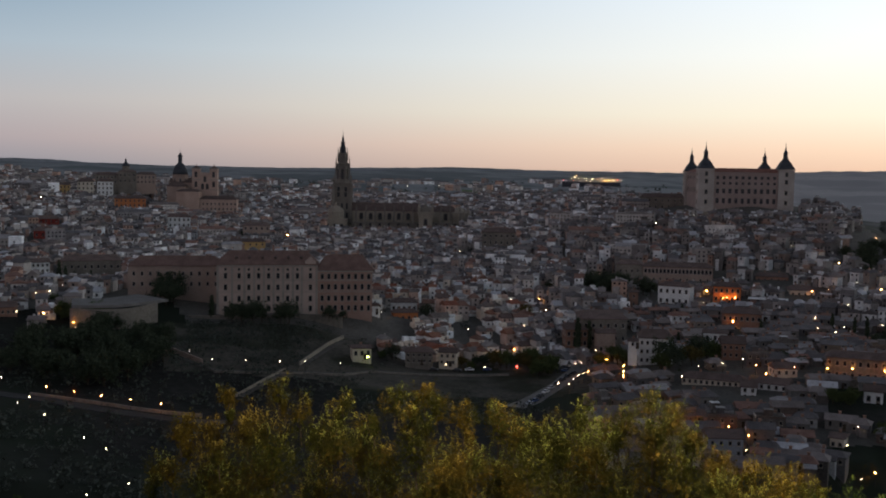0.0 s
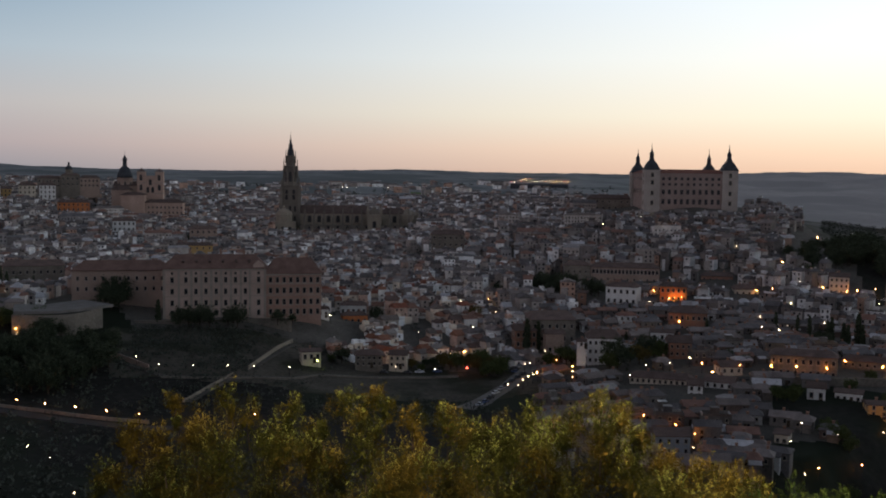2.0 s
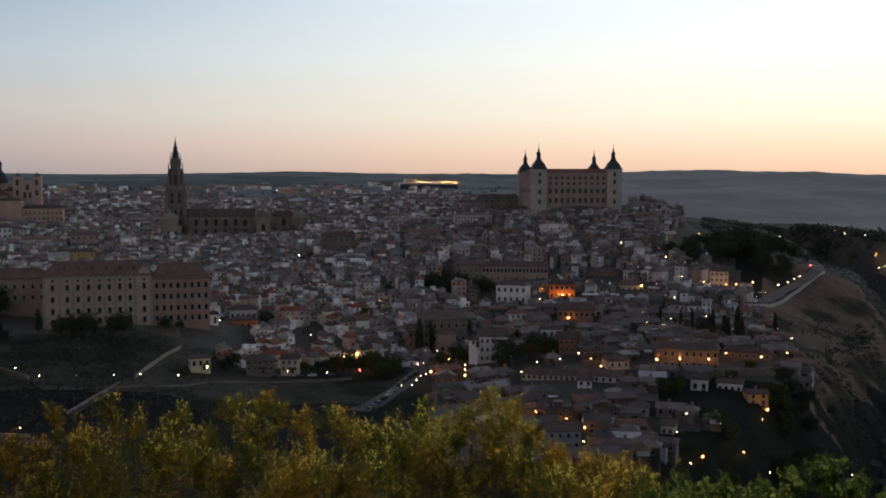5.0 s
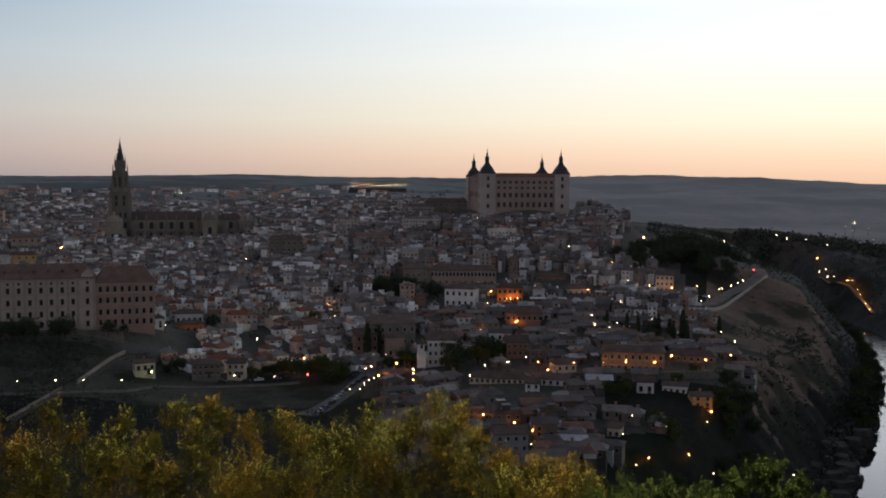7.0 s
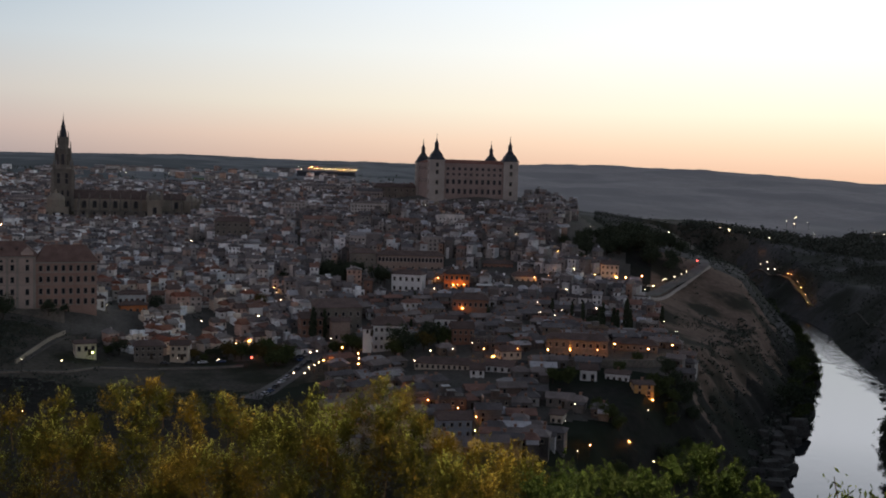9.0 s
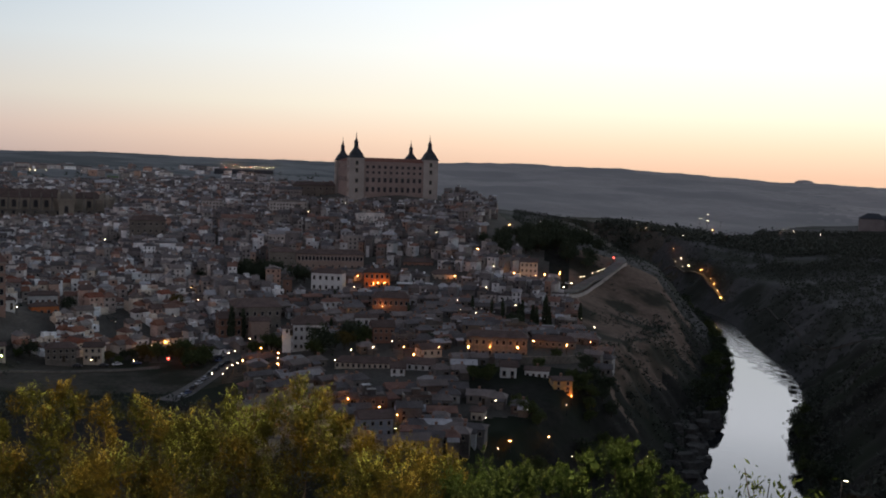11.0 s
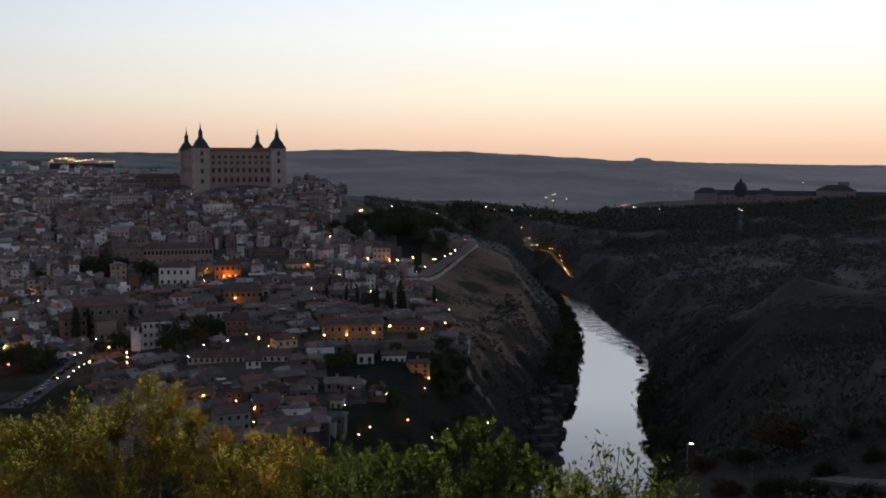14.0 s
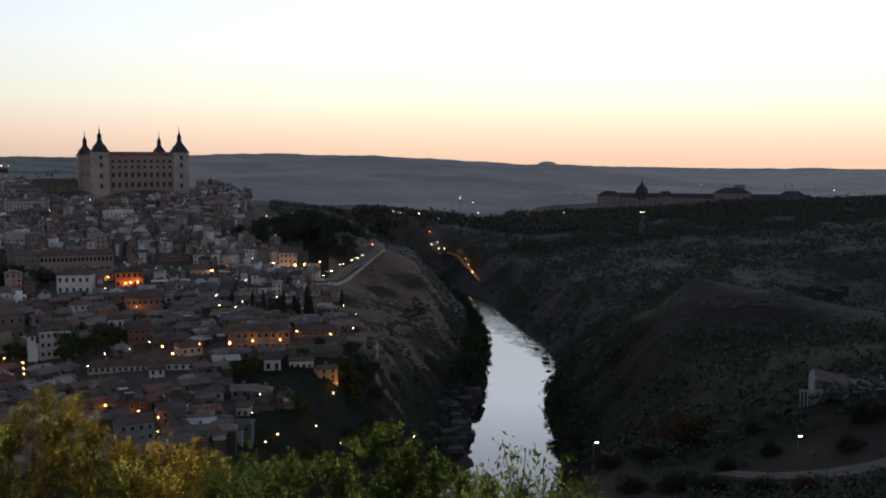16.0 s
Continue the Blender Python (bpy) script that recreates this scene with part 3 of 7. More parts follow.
            part("window", tall_t, None, tw, m=pose(cx - r, cy, z - drop, 0, 0, -90))
    # the terrace on which it stands
    part("terrace", Shape().box(-48, -58, -22, 46, 52, -1.2), STONE, t, "rough stone retaining terrace")
    return t


def pinnacle(s, x, y, z, r, h):
    s.box(x - r, y - r, z - 4, x + r, y + r, z + 0.3 * h).lathe([(r * 1.5, z + 0.3 * h), (r * 1.1, z + 0.38 * h), (0.08, z + h)], 4, math.pi / 4, x, y)


def cathedral():
    base = 70.0
    t = thing("cathedral", "gothic limestone cathedral with one tall spired tower", "cathedral", pose(-97.7, 995.2, base, 0, 0, 2))
    tower = part("tower", Shape().box(-8.3, -8.3, -8, 8.3, 8.3, 30).box(-7.6, -7.6, 30, 7.6, 7.6, 46.5), DARK_STONE, t, "square gothic bell tower")
    b = Shape()
    for z in (10, 20, 30, 38, 46):
        b.box(-8.9, -8.9, z, 8.9, 8.9, z + 0.7)
    for x, y in ((-8.3, -8.3), (8.3, -8.3), (8.3, 8.3), (-8.3, 8.3)):
        b.box(x - 1.2, y - 1.2, -8, x + 1.2, y + 1.2, 46)
        pinnacle(b, x * 0.93, y * 0.93, 47, 0.8, 9)
    part("buttress_work", b, DARK_STONE, tower)
    arch = window_mesh("belfry_opening", 2.6, 9.5, DARK_STONE, True, False)
    blind = window_mesh("blind_arch", 2.0, 5.5, DARK_STONE, True, False)
    place_windows(tower, arch, [(x, -7.6, 33.5) for x in (-3.4, 3.4)])
    place_windows(tower, blind, [(x, -8.3, z) for z in (12.5, 22) for x in (-4.6, 0, 4.6)])
    place_windows(tower, arch, [(-7.6, y, 33.5) for y in (-3.4, 3.4)], -90)
    octo = Shape()
    octo.lathe([(6.9, 46.5), (6.6, 47.5), (6.2, 48), (6.0, 64.0), (6.5, 64.6), (6.3, 65.4), (4.9, 66), (4.6, 74.2), (5.1, 74.8), (3.9, 75.4)], 8, math.pi / 8)
    for i in range(8):
        a = math.pi / 4 * i + math.pi / 8
        for q_, z_, r_, h_ in ((6.9, 58, 0.7, 14), (4.9, 72, 0.42, 8.5)):
            pin = Shape()
            pinnacle(pin, q_ * math.cos(a), q_ * math.sin(a), z_, r_, h_)
            part("pinnacle", pin, DARK_STONE, tower)
    part("lantern_stage", octo, DARK_STONE, tower, "eight-sided upper stage with pinnacles")
    for i in range(8):
        a = math.pi / 4 * i
        part("window", arch, None, tower, m=pose(5.75 * math.sin(a), -5.75 * math.cos(a), 50.5, 0, 0, math.degrees(a)))
    sp = Shape()
    sp.lathe([(3.7, 75), (3.0, 80.0), (3.6, 80.2), (3.5, 80.9), (2.5, 81), (1.9, 84.8), (2.5, 85.0), (2.4, 85.6), (1.5, 85.8), (0.9, 89.4), (1.4, 89.6), (1.3, 90.1), (0.6, 90.2), (0.12, 95.5), (0.1, 98)], 8, math.pi / 8)
    part("spire", sp, SLATE, tower, "tapering spire ringed by three crowns")
    # nave, aisles and transept to the east of the tower
    nave = part("nave", Shape().box(9, -7, -6, 112, 13, 20.5), STONE, t, "long nave with buttresses")
    part("nave_roof", Shape().gable(9, -7, 74, 13, 20.6, 7.5, 0.8), TILE, t)
    part("choir_roof", Shape().gable(85, -7, 112, 13, 20.6, 5.6, 0.8, 7), TILE, t)
    part("aisle", Shape().taper(9, -20, -8, 114, -7, 10, 0, 1.5), DARK_STONE, t)
    part("outer_chapels", Shape().box(12, -29, -8, 112, -20, 4.5), STONE, t)
    part("transept", Shape().box(73.5, -22, -6, 86.5, 18, 21), STONE, t, "paler transept front")
    tr = Shape()
    tr.m = pose(0, 0, 0, 0, 0, 90)
    part("transept_roof", tr.gable(-22, -86.5, 18, -73.5, 21.1, 6.5, 0.3), DARK_STONE, t)
    for x in (73.8, 86.2):
        pin = Shape()
        pinnacle(pin, x, -22, 22, 1.3, 9)
        part("pinnacle", pin, STONE, nave)
    for i in range(12):
        x = 14 + i * 9.0
        if 70 < x < 90:
            continue
        pin = Shape()
        pin.box(x - 0.9, -20.5, 0, x + 0.9, -18, 15)
        pinnacle(pin, x, -19.2, 15, 0.9, 6)
        pin.add([(x - 0.5, -18, 11), (x + 0.5, -18, 11), (x + 0.5, -7, 18), (x - 0.5, -7, 18), (x - 0.5, -18, 12.3), (x + 0.5, -18, 12.3), (x + 0.5, -7, 19.6), (x - 0.5, -7, 19.6)], [(3, 2, 1, 0), (4, 5, 6, 7), (0, 1, 5, 4), (1, 2, 6, 5), (2, 3, 7, 6), (3, 0, 4, 7)])
        pinnacle(pin, x, -7, 21, 0.7, 5.5)
        part("flying_buttress", pin, DARK_STONE, nave, "flying buttress with pinnacles")
    big, low = window_mesh("clerestory_window", 3.2, 6.0, DARK_STONE, True, False), window_mesh("aisle_window", 2.4, 4.2, DARK_STONE, True, False)
    place_windows(nave, big, [(18.5 + i * 9.0, -7, 12.4) for i in range(11) if not 68 < 18.5 + i * 9 < 92])
    place_windows(nave, low, [(18.5 + i * 9.0, -20, 5.3) for i in range(11)])
    place_windows(nave, window_mesh("chapel_window", 2.0, 3.0, DARK_STONE, True, False), [(16 + i * 7.5, -29, 0.2) for i in range(13)])
    place_windows(nave, big, [(80, -22, 8)])
    for i in range(13):
        x = 14 + i * 8.2
        pin = Shape()
        pinnacle(pin, x, 13, 21, 0.7, 5.0)
        pinnacle(pin, x, -29, 4.5, 0.7, 5.0)
        part("pinnacle", pin, STONE, nave)
    for i in range(10):
        x = 17 + i * 9.4
        if not 68 < x < 90:
            gab = Shape()
            gab.m = pose(x, -24.5, 0, 0, 0, 90)
            part("chapel_gable", gab.gable(-4.3, -3.4, 4.3, 3.4, 4.6, 2.6, 0.3), TILE, nave)
    apse = part("apse", Shape().lathe([(13.5, -6), (13.5, 9), (12.5, 9.6), (10.5, 10), (10.5, 19), (10.9, 19.4), (9.8, 20), (0.4, 25.5)], 12, 0, 112, 0), STONE, nave, "rounded stone apse")
    for i in range(7):
        a = -math.pi / 2 + math.pi * i / 6
        pin = Shape()
        pinnacle(pin, 112 + 13.2 * math.cos(a), 13.2 * math.sin(a), 9, 0.8, 6.5)
        pinnacle(pin, 112 + 10.4 * math.cos(a), 10.4 * math.sin(a), 20, 0.6, 4.5)
        part("pinnacle", pin, STONE, apse)
    # the domed chapel before the tower
    ch = part("chapel", Shape().box(-17, -26, -8, 6, -8, 13), STONE, t, "square stone chapel beside the tower")
    part("chapel_dome", Shape().lathe([(8, 13), (8, 19), (8.5, 19.3), (7, 22.5), (4, 24.6), (1.4, 25.2), (1.4, 27), (0.1, 29)], 8, math.pi / 8, -5, -17), STONE, ch)
    place_windows(ch, low, [(x, -26, 4) for x in (-12, -5.5, 1)])
    return t


def domed_church():
    t = thing("baroque_church", "rose-stone baroque church with slate dome and twin towers", "church", pose(-289, 1131, 74.8, 0, 0, 3))
    part("nave", Shape().box(-10, -9, -8, 26, 16, 38), ROSE, t)
    part("nave_roof", Shape().gable(-10, -9, 26, 16, 38.1, 5, 0.8), TILE, t)
    part("transept", Shape().box(-9.5, -24, -10, 9.5, -9, 34), ROSE, t)
    part("transept_roof", Shape().gable(-9.5, -24, 9.5, -9, 34.1, 4, 0.7, 4), TILE, t)
    part("sacristy", Shape().box(3, -37, -12, 27, -22, 29), ROSE_PALE, t, "tall rose-coloured blank side block")
    part("sacristy_roof", Shape().gable(3, -37, 27, -22, 29.1, 2.5, 0.6, 5), TILE, t)
    drum = part("drum", Shape().lathe([(8.3, 33), (8.3, 45.5), (8.9, 45.8), (8.9, 46.6)], 8), ROSE, t)
    part("dome", Shape().lathe([(8.2, 46.6), (8.0, 49), (7.2, 52), (5.8, 55), (4.0, 57.6), (2.4, 59)], 20), SLATE, drum, "blue-grey slate dome", smooth=True)
    part("lantern", Shape().lathe([(2.6, 59), (2.3, 60), (2.2, 65), (2.8, 65.4), (2.4, 67), (1.2, 69), (0.4, 70.6), (0.12, 71), (0.1, 75)], 10), SLATE, drum)
    dw = window_mesh("drum_window", 1.6, 3.6, TRIM, True, False)
    for i in range(8):
        a = math.pi / 4 * i + 0.2
        part("window", dw, None, drum, m=pose(7.9 * math.sin(a), -7.9 * math.cos(a), 38.5, 0, 0, math.degrees(a)))
    arch = window_mesh("belfry_window", 2.8, 6.0, ROSE, True, False)
    for x in (19.5, 38.5):
        tw = part("bell_tower", Shape().box(x - 4.1, -14, -10, x + 4.1, -6, 53.6), ROSE_PALE, t, "square rose-stone bell tower")
        q = Shape()
        for z in (30, 41, 52.8):
            q.box(x - 4.7, -14.6, z, x + 4.7, -5.4, z + 0.9)
        part("cornice", q, TRIM, tw)
        place_windows(tw, arch, [(x, -14, 44), (x, -14, 33.5)])
        part("tower_roof", Shape().lathe([(5.6, 53.7), (1.0, 56.0), (0.1, 58)], 4, math.pi / 4, x, -10), TILE, tw)
    fr = part("front", Shape().box(23.6, -13, -10, 34.4, -7, 46).gable(23.6, -13, 34.4, -7, 46.1, 3, 0.4), ROSE_PALE, t)
    place_windows(fr, arch, [(26.5, -13, 31), (31.5, -13, 31), (29, -13, 39)])
    hall = part("convent_wing", Shape().box(27, -34, -14, 66, -20, 21), ROSE_PALE, t, "long plastered convent wing")
    part("convent_roof", Shape().gable(27, -34, 66, -20, 21.1, 3.5, 0.7, 5), TILE, hall)
    place_windows(hall, window_mesh("convent_window", 1.3, 2.0), [(31 + i * 4.2, -34, z) for i in range(9) for z in (9.5, 15)])
    return t


def seminary():
    ang = 8.2
    t = thing("seminary", "four-storey rose-coloured seminary with long tiled roofs", "building", pose(-112, 507.8, 57.4, 0, 0, ang))
    L = 49.9
    main = part("main_block", Shape().box(0, 0, -9, L, 17, 24.2), SEMINARY_WALL, t, "rose plaster main block with corner pilasters")
    part("main_roof", Shape().gable(0, 0, L, 17, 24.6, 6.4, 0.9, 6.5), OLD_TILE, main, "hipped clay-tile roof")
    for x in (0.0, 7.0, 13.0, 17.8, 22.6, 27.4, 32.1, 36.9, L - 8.6, L - 1.2):
        part("pilaster", Shape().box(x, -0.35, -4, x + 1.2, 0, 23.4), TRIM, main)
    part("cornice", Shape().box(0, -0.5, 23.4, L, 0, 24.5), TRIM, main)
    for z in (10.6, 16.6):
        part("string_course", Shape().box(0, -0.25, z, L, 0, z + 0.35), TRIM, main)
    cols = [4.4, 11.0, 15.8, 20.6, 25.5, 30.1, 34.9, 39.7, 46.2]
    tall, att = window_mesh("seminary_window", 1.45, 2.6), window_mesh("attic_window", 1.0, 1.1)
    place_windows(main, att, [(x, 0, 21.6) for x in cols])
    for z in (17.6, 11.9, 6.2, 1.2):
        place_windows(main, tall, [(x, 0, z) for x in cols])
    wing = part("side_wing", Shape().box(L, 1.2, -9, L + 27.4, 16, 21.4), WING_BRICK, t, "reddish brick side wing")
    part("wing_roof", Shape().gable(L, 1.2, L + 27.4, 16, 21.8, 7.4, 0.8, 5.5), OLD_TILE, wing, "clay-tile wing roof")
    cols = [L + 2.2 + i * 3.35 for i in range(8)]
    for z in (17.2, 11.9, 6.2, 1.2):
        place_windows(wing, tall, [(x, 1.2, z) for x in cols])
    part("cornice", Shape().box(L, 0.8, 20.7, L + 27.4, 1.2, 21.6), TRIM, wing)
    for z in (10.6, 16.3):
        part("string_course", Shape().box(L, 0.95, z, L + 27.4, 1.2, z + 0.35), TRIM, wing)
    for i in range(6):
        x = 9 + i * 6.4
        part("dormer", Shape().box(x, 2.6, 26.2, x + 1.1, 4.4, 28.1).gable(x, 2.6, x + 1.1, 4.4, 28.1, 0.5, 0.15), TILE, main)
    rear = part("rear_wing", Shape().box(-46, 22, -9, 2, 36, 21.6), ROSE, t, "long plastered rear wing")
    part("rear_roof", Shape().gable(-46, 22, 2, 36, 21.9, 4.6, 0.8, 6), OLD_TILE, rear)
    place_windows(rear, window_mesh("rear_window", 1.1, 1.9), [(-43 + i * 4.1, 22, z) for i in range(11) for z in (11.5, 16.8)])
    gx0 = L - 6.4
    part("front_gable", Shape().box(gx0, -0.3, 24.5, gx0 + 5.4, 0.5, 26.2).add([(gx0, -0.3, 26.2), (gx0 + 5.4, -0.3, 26.2), (gx0 + 2.7, -0.3, 28.6), (gx0, 0.5, 26.2), (gx0 + 5.4, 0.5, 26.2), (gx0 + 2.7, 0.5, 28.6)], [(0, 1, 2), (5, 4, 3), (0, 2, 5, 3), (1, 4, 5, 2)]), SEMINARY_WALL, main, "small pale gable above the cornice")
    for x in (12.0, 27.0, 38.5, L + 9, L + 20):
        part("chimney", Shape().box(x, 9.5, 26, x + 1.1, 10.5, 33.2 if x < L else 30.6).box(x - 0.15, 9.35, 33.2 if x < L else 30.6, x + 1.25, 10.65, 33.6 if x < L else 31.0), WING_BRICK, main if x < L else wing)
    # terrace wall before it
    tw = part("terrace_wall", Shape().box(-12, -13, -12, 62, -12, 0.6).box(-12.3, -13.2, 0.6, 62, -11.8, 1.0), DARK_STONE, t, "rough stone terrace wall")
    part("terrace", Shape().box(-12, -12, -12, 62, 1, -0.4), DIRT, t)
    return t


def long_house(name, label, x, y, rz, L, d, h, wall, floors, cols, rise=2.6, roof=None, hip=0.0, base=None, wsize=(1.1, 1.5), chim=2):
    """A free-standing block with windows on its front and one end."""
    z = gz(x, y) if base is None else base
    t = thing(name, label, "building", pose(x, y, z, 0, 0, rz))
    part("wall", Shape().box(-L / 2, 0, -8, L / 2, d, h), wall, t)
    part("roof", Shape().gable(-L / 2, 0, L / 2, d, h + 0.25, rise, 0.6, hip), roof or TILE, t)
    win = window_mesh("window", *wsize)
    step = L / cols
    for k in range(floors):
        zz = h - (k + 1) * h / floors + 0.35 * h / floors
        place_windows(t, win, [(-L / 2 + step * (i + 0.5), 0, zz) for i in range(cols)])
        place_windows(t, win, [(-L / 2, d * f, zz) for f in (0.25, 0.6)], -90)
    part("door", Shape().box(-0.7, -0.12, -0.5, 0.7, 0.02, 2.2), BARK, t, m=pose(step * 0.5, 0, 0))
    for i in range(chim):
        cx = -L / 2 + L * (i + 0.6) / (chim + 0.3)
        part("chimney", Shape().box(cx, d * 0.55, h, cx + 0.8, d * 0.55 + 0.8, h + rise + 0.9).box(cx - 0.12, d * 0.55 - 0.12, h + rise + 0.9, cx + 0.92, d * 0.55 + 0.92, h + rise + 1.15), BRICK, t)
    return t


def arcade_palace():
    """A long hillside palace with a gallery of arches."""
    x, y = at(12.9, 650)
    t = thing("galleried_palace", "long brick palace with an arched upper gallery", "building", pose(x, y, 64.1, 0, 0, -12) @ Matrix.Diagonal((0.88, 0.88, 0.88, 1)))
    part("wall", Shape().box(-24, 0, -10, 24, 16, 9.5), ROSE, t)
    part("roof", Shape().gable(-24, 0, 24, 16, 9.8, 3.2, 0.7, 5), TILE, t)
    arch = window_mesh("gallery_arch", 1.7, 2.8, PALE_STONE, True, False)
    place_windows(t, arch, [(-22 + i * 2.6, 0, 5.4) for i in range(18)])
    place_windows(t, window_mesh("window", 1.0, 1.4), [(-21 + i * 4.6, 0, 0.6) for i in range(10)])
    x2, y2 = at(10.3, 648)
    u = thing("palace_tower_block", "square brown stone block beside the galleried palace", "building", pose(x2, y2, 62.5, 0, 0, -10) @ Matrix.Diagonal((0.88, 0.88, 0.88, 1)))
    part("wall", Shape().box(-9, 0, -10, 9, 15, 12.5), DARK_STONE, u)
    part("roof", Shape().gable(-9, 0, 9, 15, 12.8, 3, 0.6, 6), TILE, u)
    place_windows(u, window_mesh("window", 1.0, 1.6), [(-6 + i * 4, 0, z) for i in range(4) for z in (2, 7.5)])


def academy():
    """A broad institution on the far plateau."""
    t = thing("academy", "broad hilltop academy with slate roofs and a domed turret", "building", pose(1031.4, 1089.1, 60, 0, 0, -47))
    part("main_range", Shape().box(-58, 0, -14, 236, 26, 17), ACADEMY_WALL, t)
    part("main_roof", Shape().gable(-58, 0, 236, 26, 17.3, 6, 1, 10), SLATE, t)
    spans = ((-62, -30, 19), (22, 44, 19), (100, 150, 25), (186, 224, 21))
    for xa, xb, h in spans:
        p = part("pavilion", Shape().box(xa, -5, -14, xb, 22, h), ACADEMY_WALL, t)
        part("pavilion_roof", Shape().gable(xa, -5, xb, 22, h + 0.3, 7, 0.8, (xb - xa) * 0.3), SLATE, p)
    part("turret", Shape().lathe([(8.5, 14), (8.5, 24), (9.4, 24.5), (8.8, 27), (6.5, 32), (3.0, 35), (2, 36), (1.8, 38), (0.3, 40), (0.15, 46)], 10, 0, 0, 6), SLATE, t, "pointed slate turret dome")
    part("block", Shape().box(128, 20, -10, 142, 34, 36), ACADEMY_WALL, t)
    win = window_mesh("window", 1.6, 3.0)
    place_windows(t, win, [(-54 + i * 7.4, 0, zz) for i in range(39) for zz in (3, 10) if not any(a - 2 < -54 + i * 7.4 < b + 2 for a, b, h in spans)])


def turreted_palace():
    """A long palace at the town's edge, with a domed turret over its taller middle."""
    x, y = at(-17.1, 1250)
    t = thing("turreted_palace", "long brown palace with a domed turret above tiled roofs", "building", pose(float(x), float(y), 107.5, 0, 0, 17))
    part("wing", Shape().box(-34, 0, -10, -9, 14, 11.5), DARK_STONE, t)
    part("wing", Shape().box(11, 0, -10, 33, 14, 12.5), ROSE, t)
    part("middle_block", Shape().box(-9, -2, -10, 11, 15, 15.5), DARK_STONE, t)
    part("roof", Shape().gable(-34, 0, -9, 14, 11.7, 3.0, 0.6, 4), TILE, t)
    part("roof", Shape().gable(11, 0, 33, 14, 12.7, 3.0, 0.6, 4), TILE, t)
    part("roof", Shape().gable(-9, -2, 11, 15, 15.7, 2.6, 0.6, 5), TILE, t)
    turret = part("turret", Shape().lathe([(4.2, 14), (4.2, 21), (4.7, 21.3), (4.7, 21.9)], 8, 0.4, -0.5, 6), DARK_STONE, t, "eight-sided stone turret")
    part("dome", Shape().lathe([(4.1, 21.9), (3.9, 23.4), (3.0, 25.2), (1.6, 26.4), (1.2, 26.6), (1.1, 28.6), (1.4, 28.8), (0.6, 30.0), (0.12, 30.6), (0.1, 33)], 12, 0, -0.5, 6), SLATE, turret)
    win = window_mesh("window", 1.4, 2.2)
    place_windows(t, win, [(-32 + i * 4.0, 0, z) for i in range(6) for z in (2.5, 7.5)] + [(13 + i * 4.2, 0, z) for i in range(5) for z in (3.0, 8.2)] + [(-6.5 + i * 5, -2, z) for i in range(4) for z in (4.0, 10.5)])


fortress()
turreted_palace()
cathedral()
domed_church()
seminary()
arcade_palace()
academy()

# ---- named houses of the town ----
OCHRE = surface("ochre_plaster", (0.42, 0.26, 0.10), (0.58, 0.38, 0.17), 0.2, fine=1.8)
WARMW = surface("cream_plaster", (0.42, 0.36, 0.28), (0.62, 0.55, 0.45), 0.2, fine=1.8)
RED = surface("dark_red_plaster", (0.20, 0.035, 0.028), (0.32, 0.065, 0.05), 0.2, fine=1.8)
ORANGE = surface("orange_plaster", (0.42, 0.14, 0.055), (0.58, 0.22, 0.09), 0.2, fine=1.8)
PAINTS = {"WHITE": (WHITE, "whitewashed"), "OCHRE": (OCHRE, "ochre-plastered"), "BRICK": (BRICK, "red-brick"), "WARMW": (WARMW, "cream-plastered"), "DARK_STONE": (DARK_STONE, "weathered brown stone"), "GREYW": (GREYW, "grey-blue rendered"), "RED": (RED, "dark red plastered"), "ORANGE": (ORANGE, "orange-toned plaster"), "ROSE": (ROSE, "rose-plastered")}
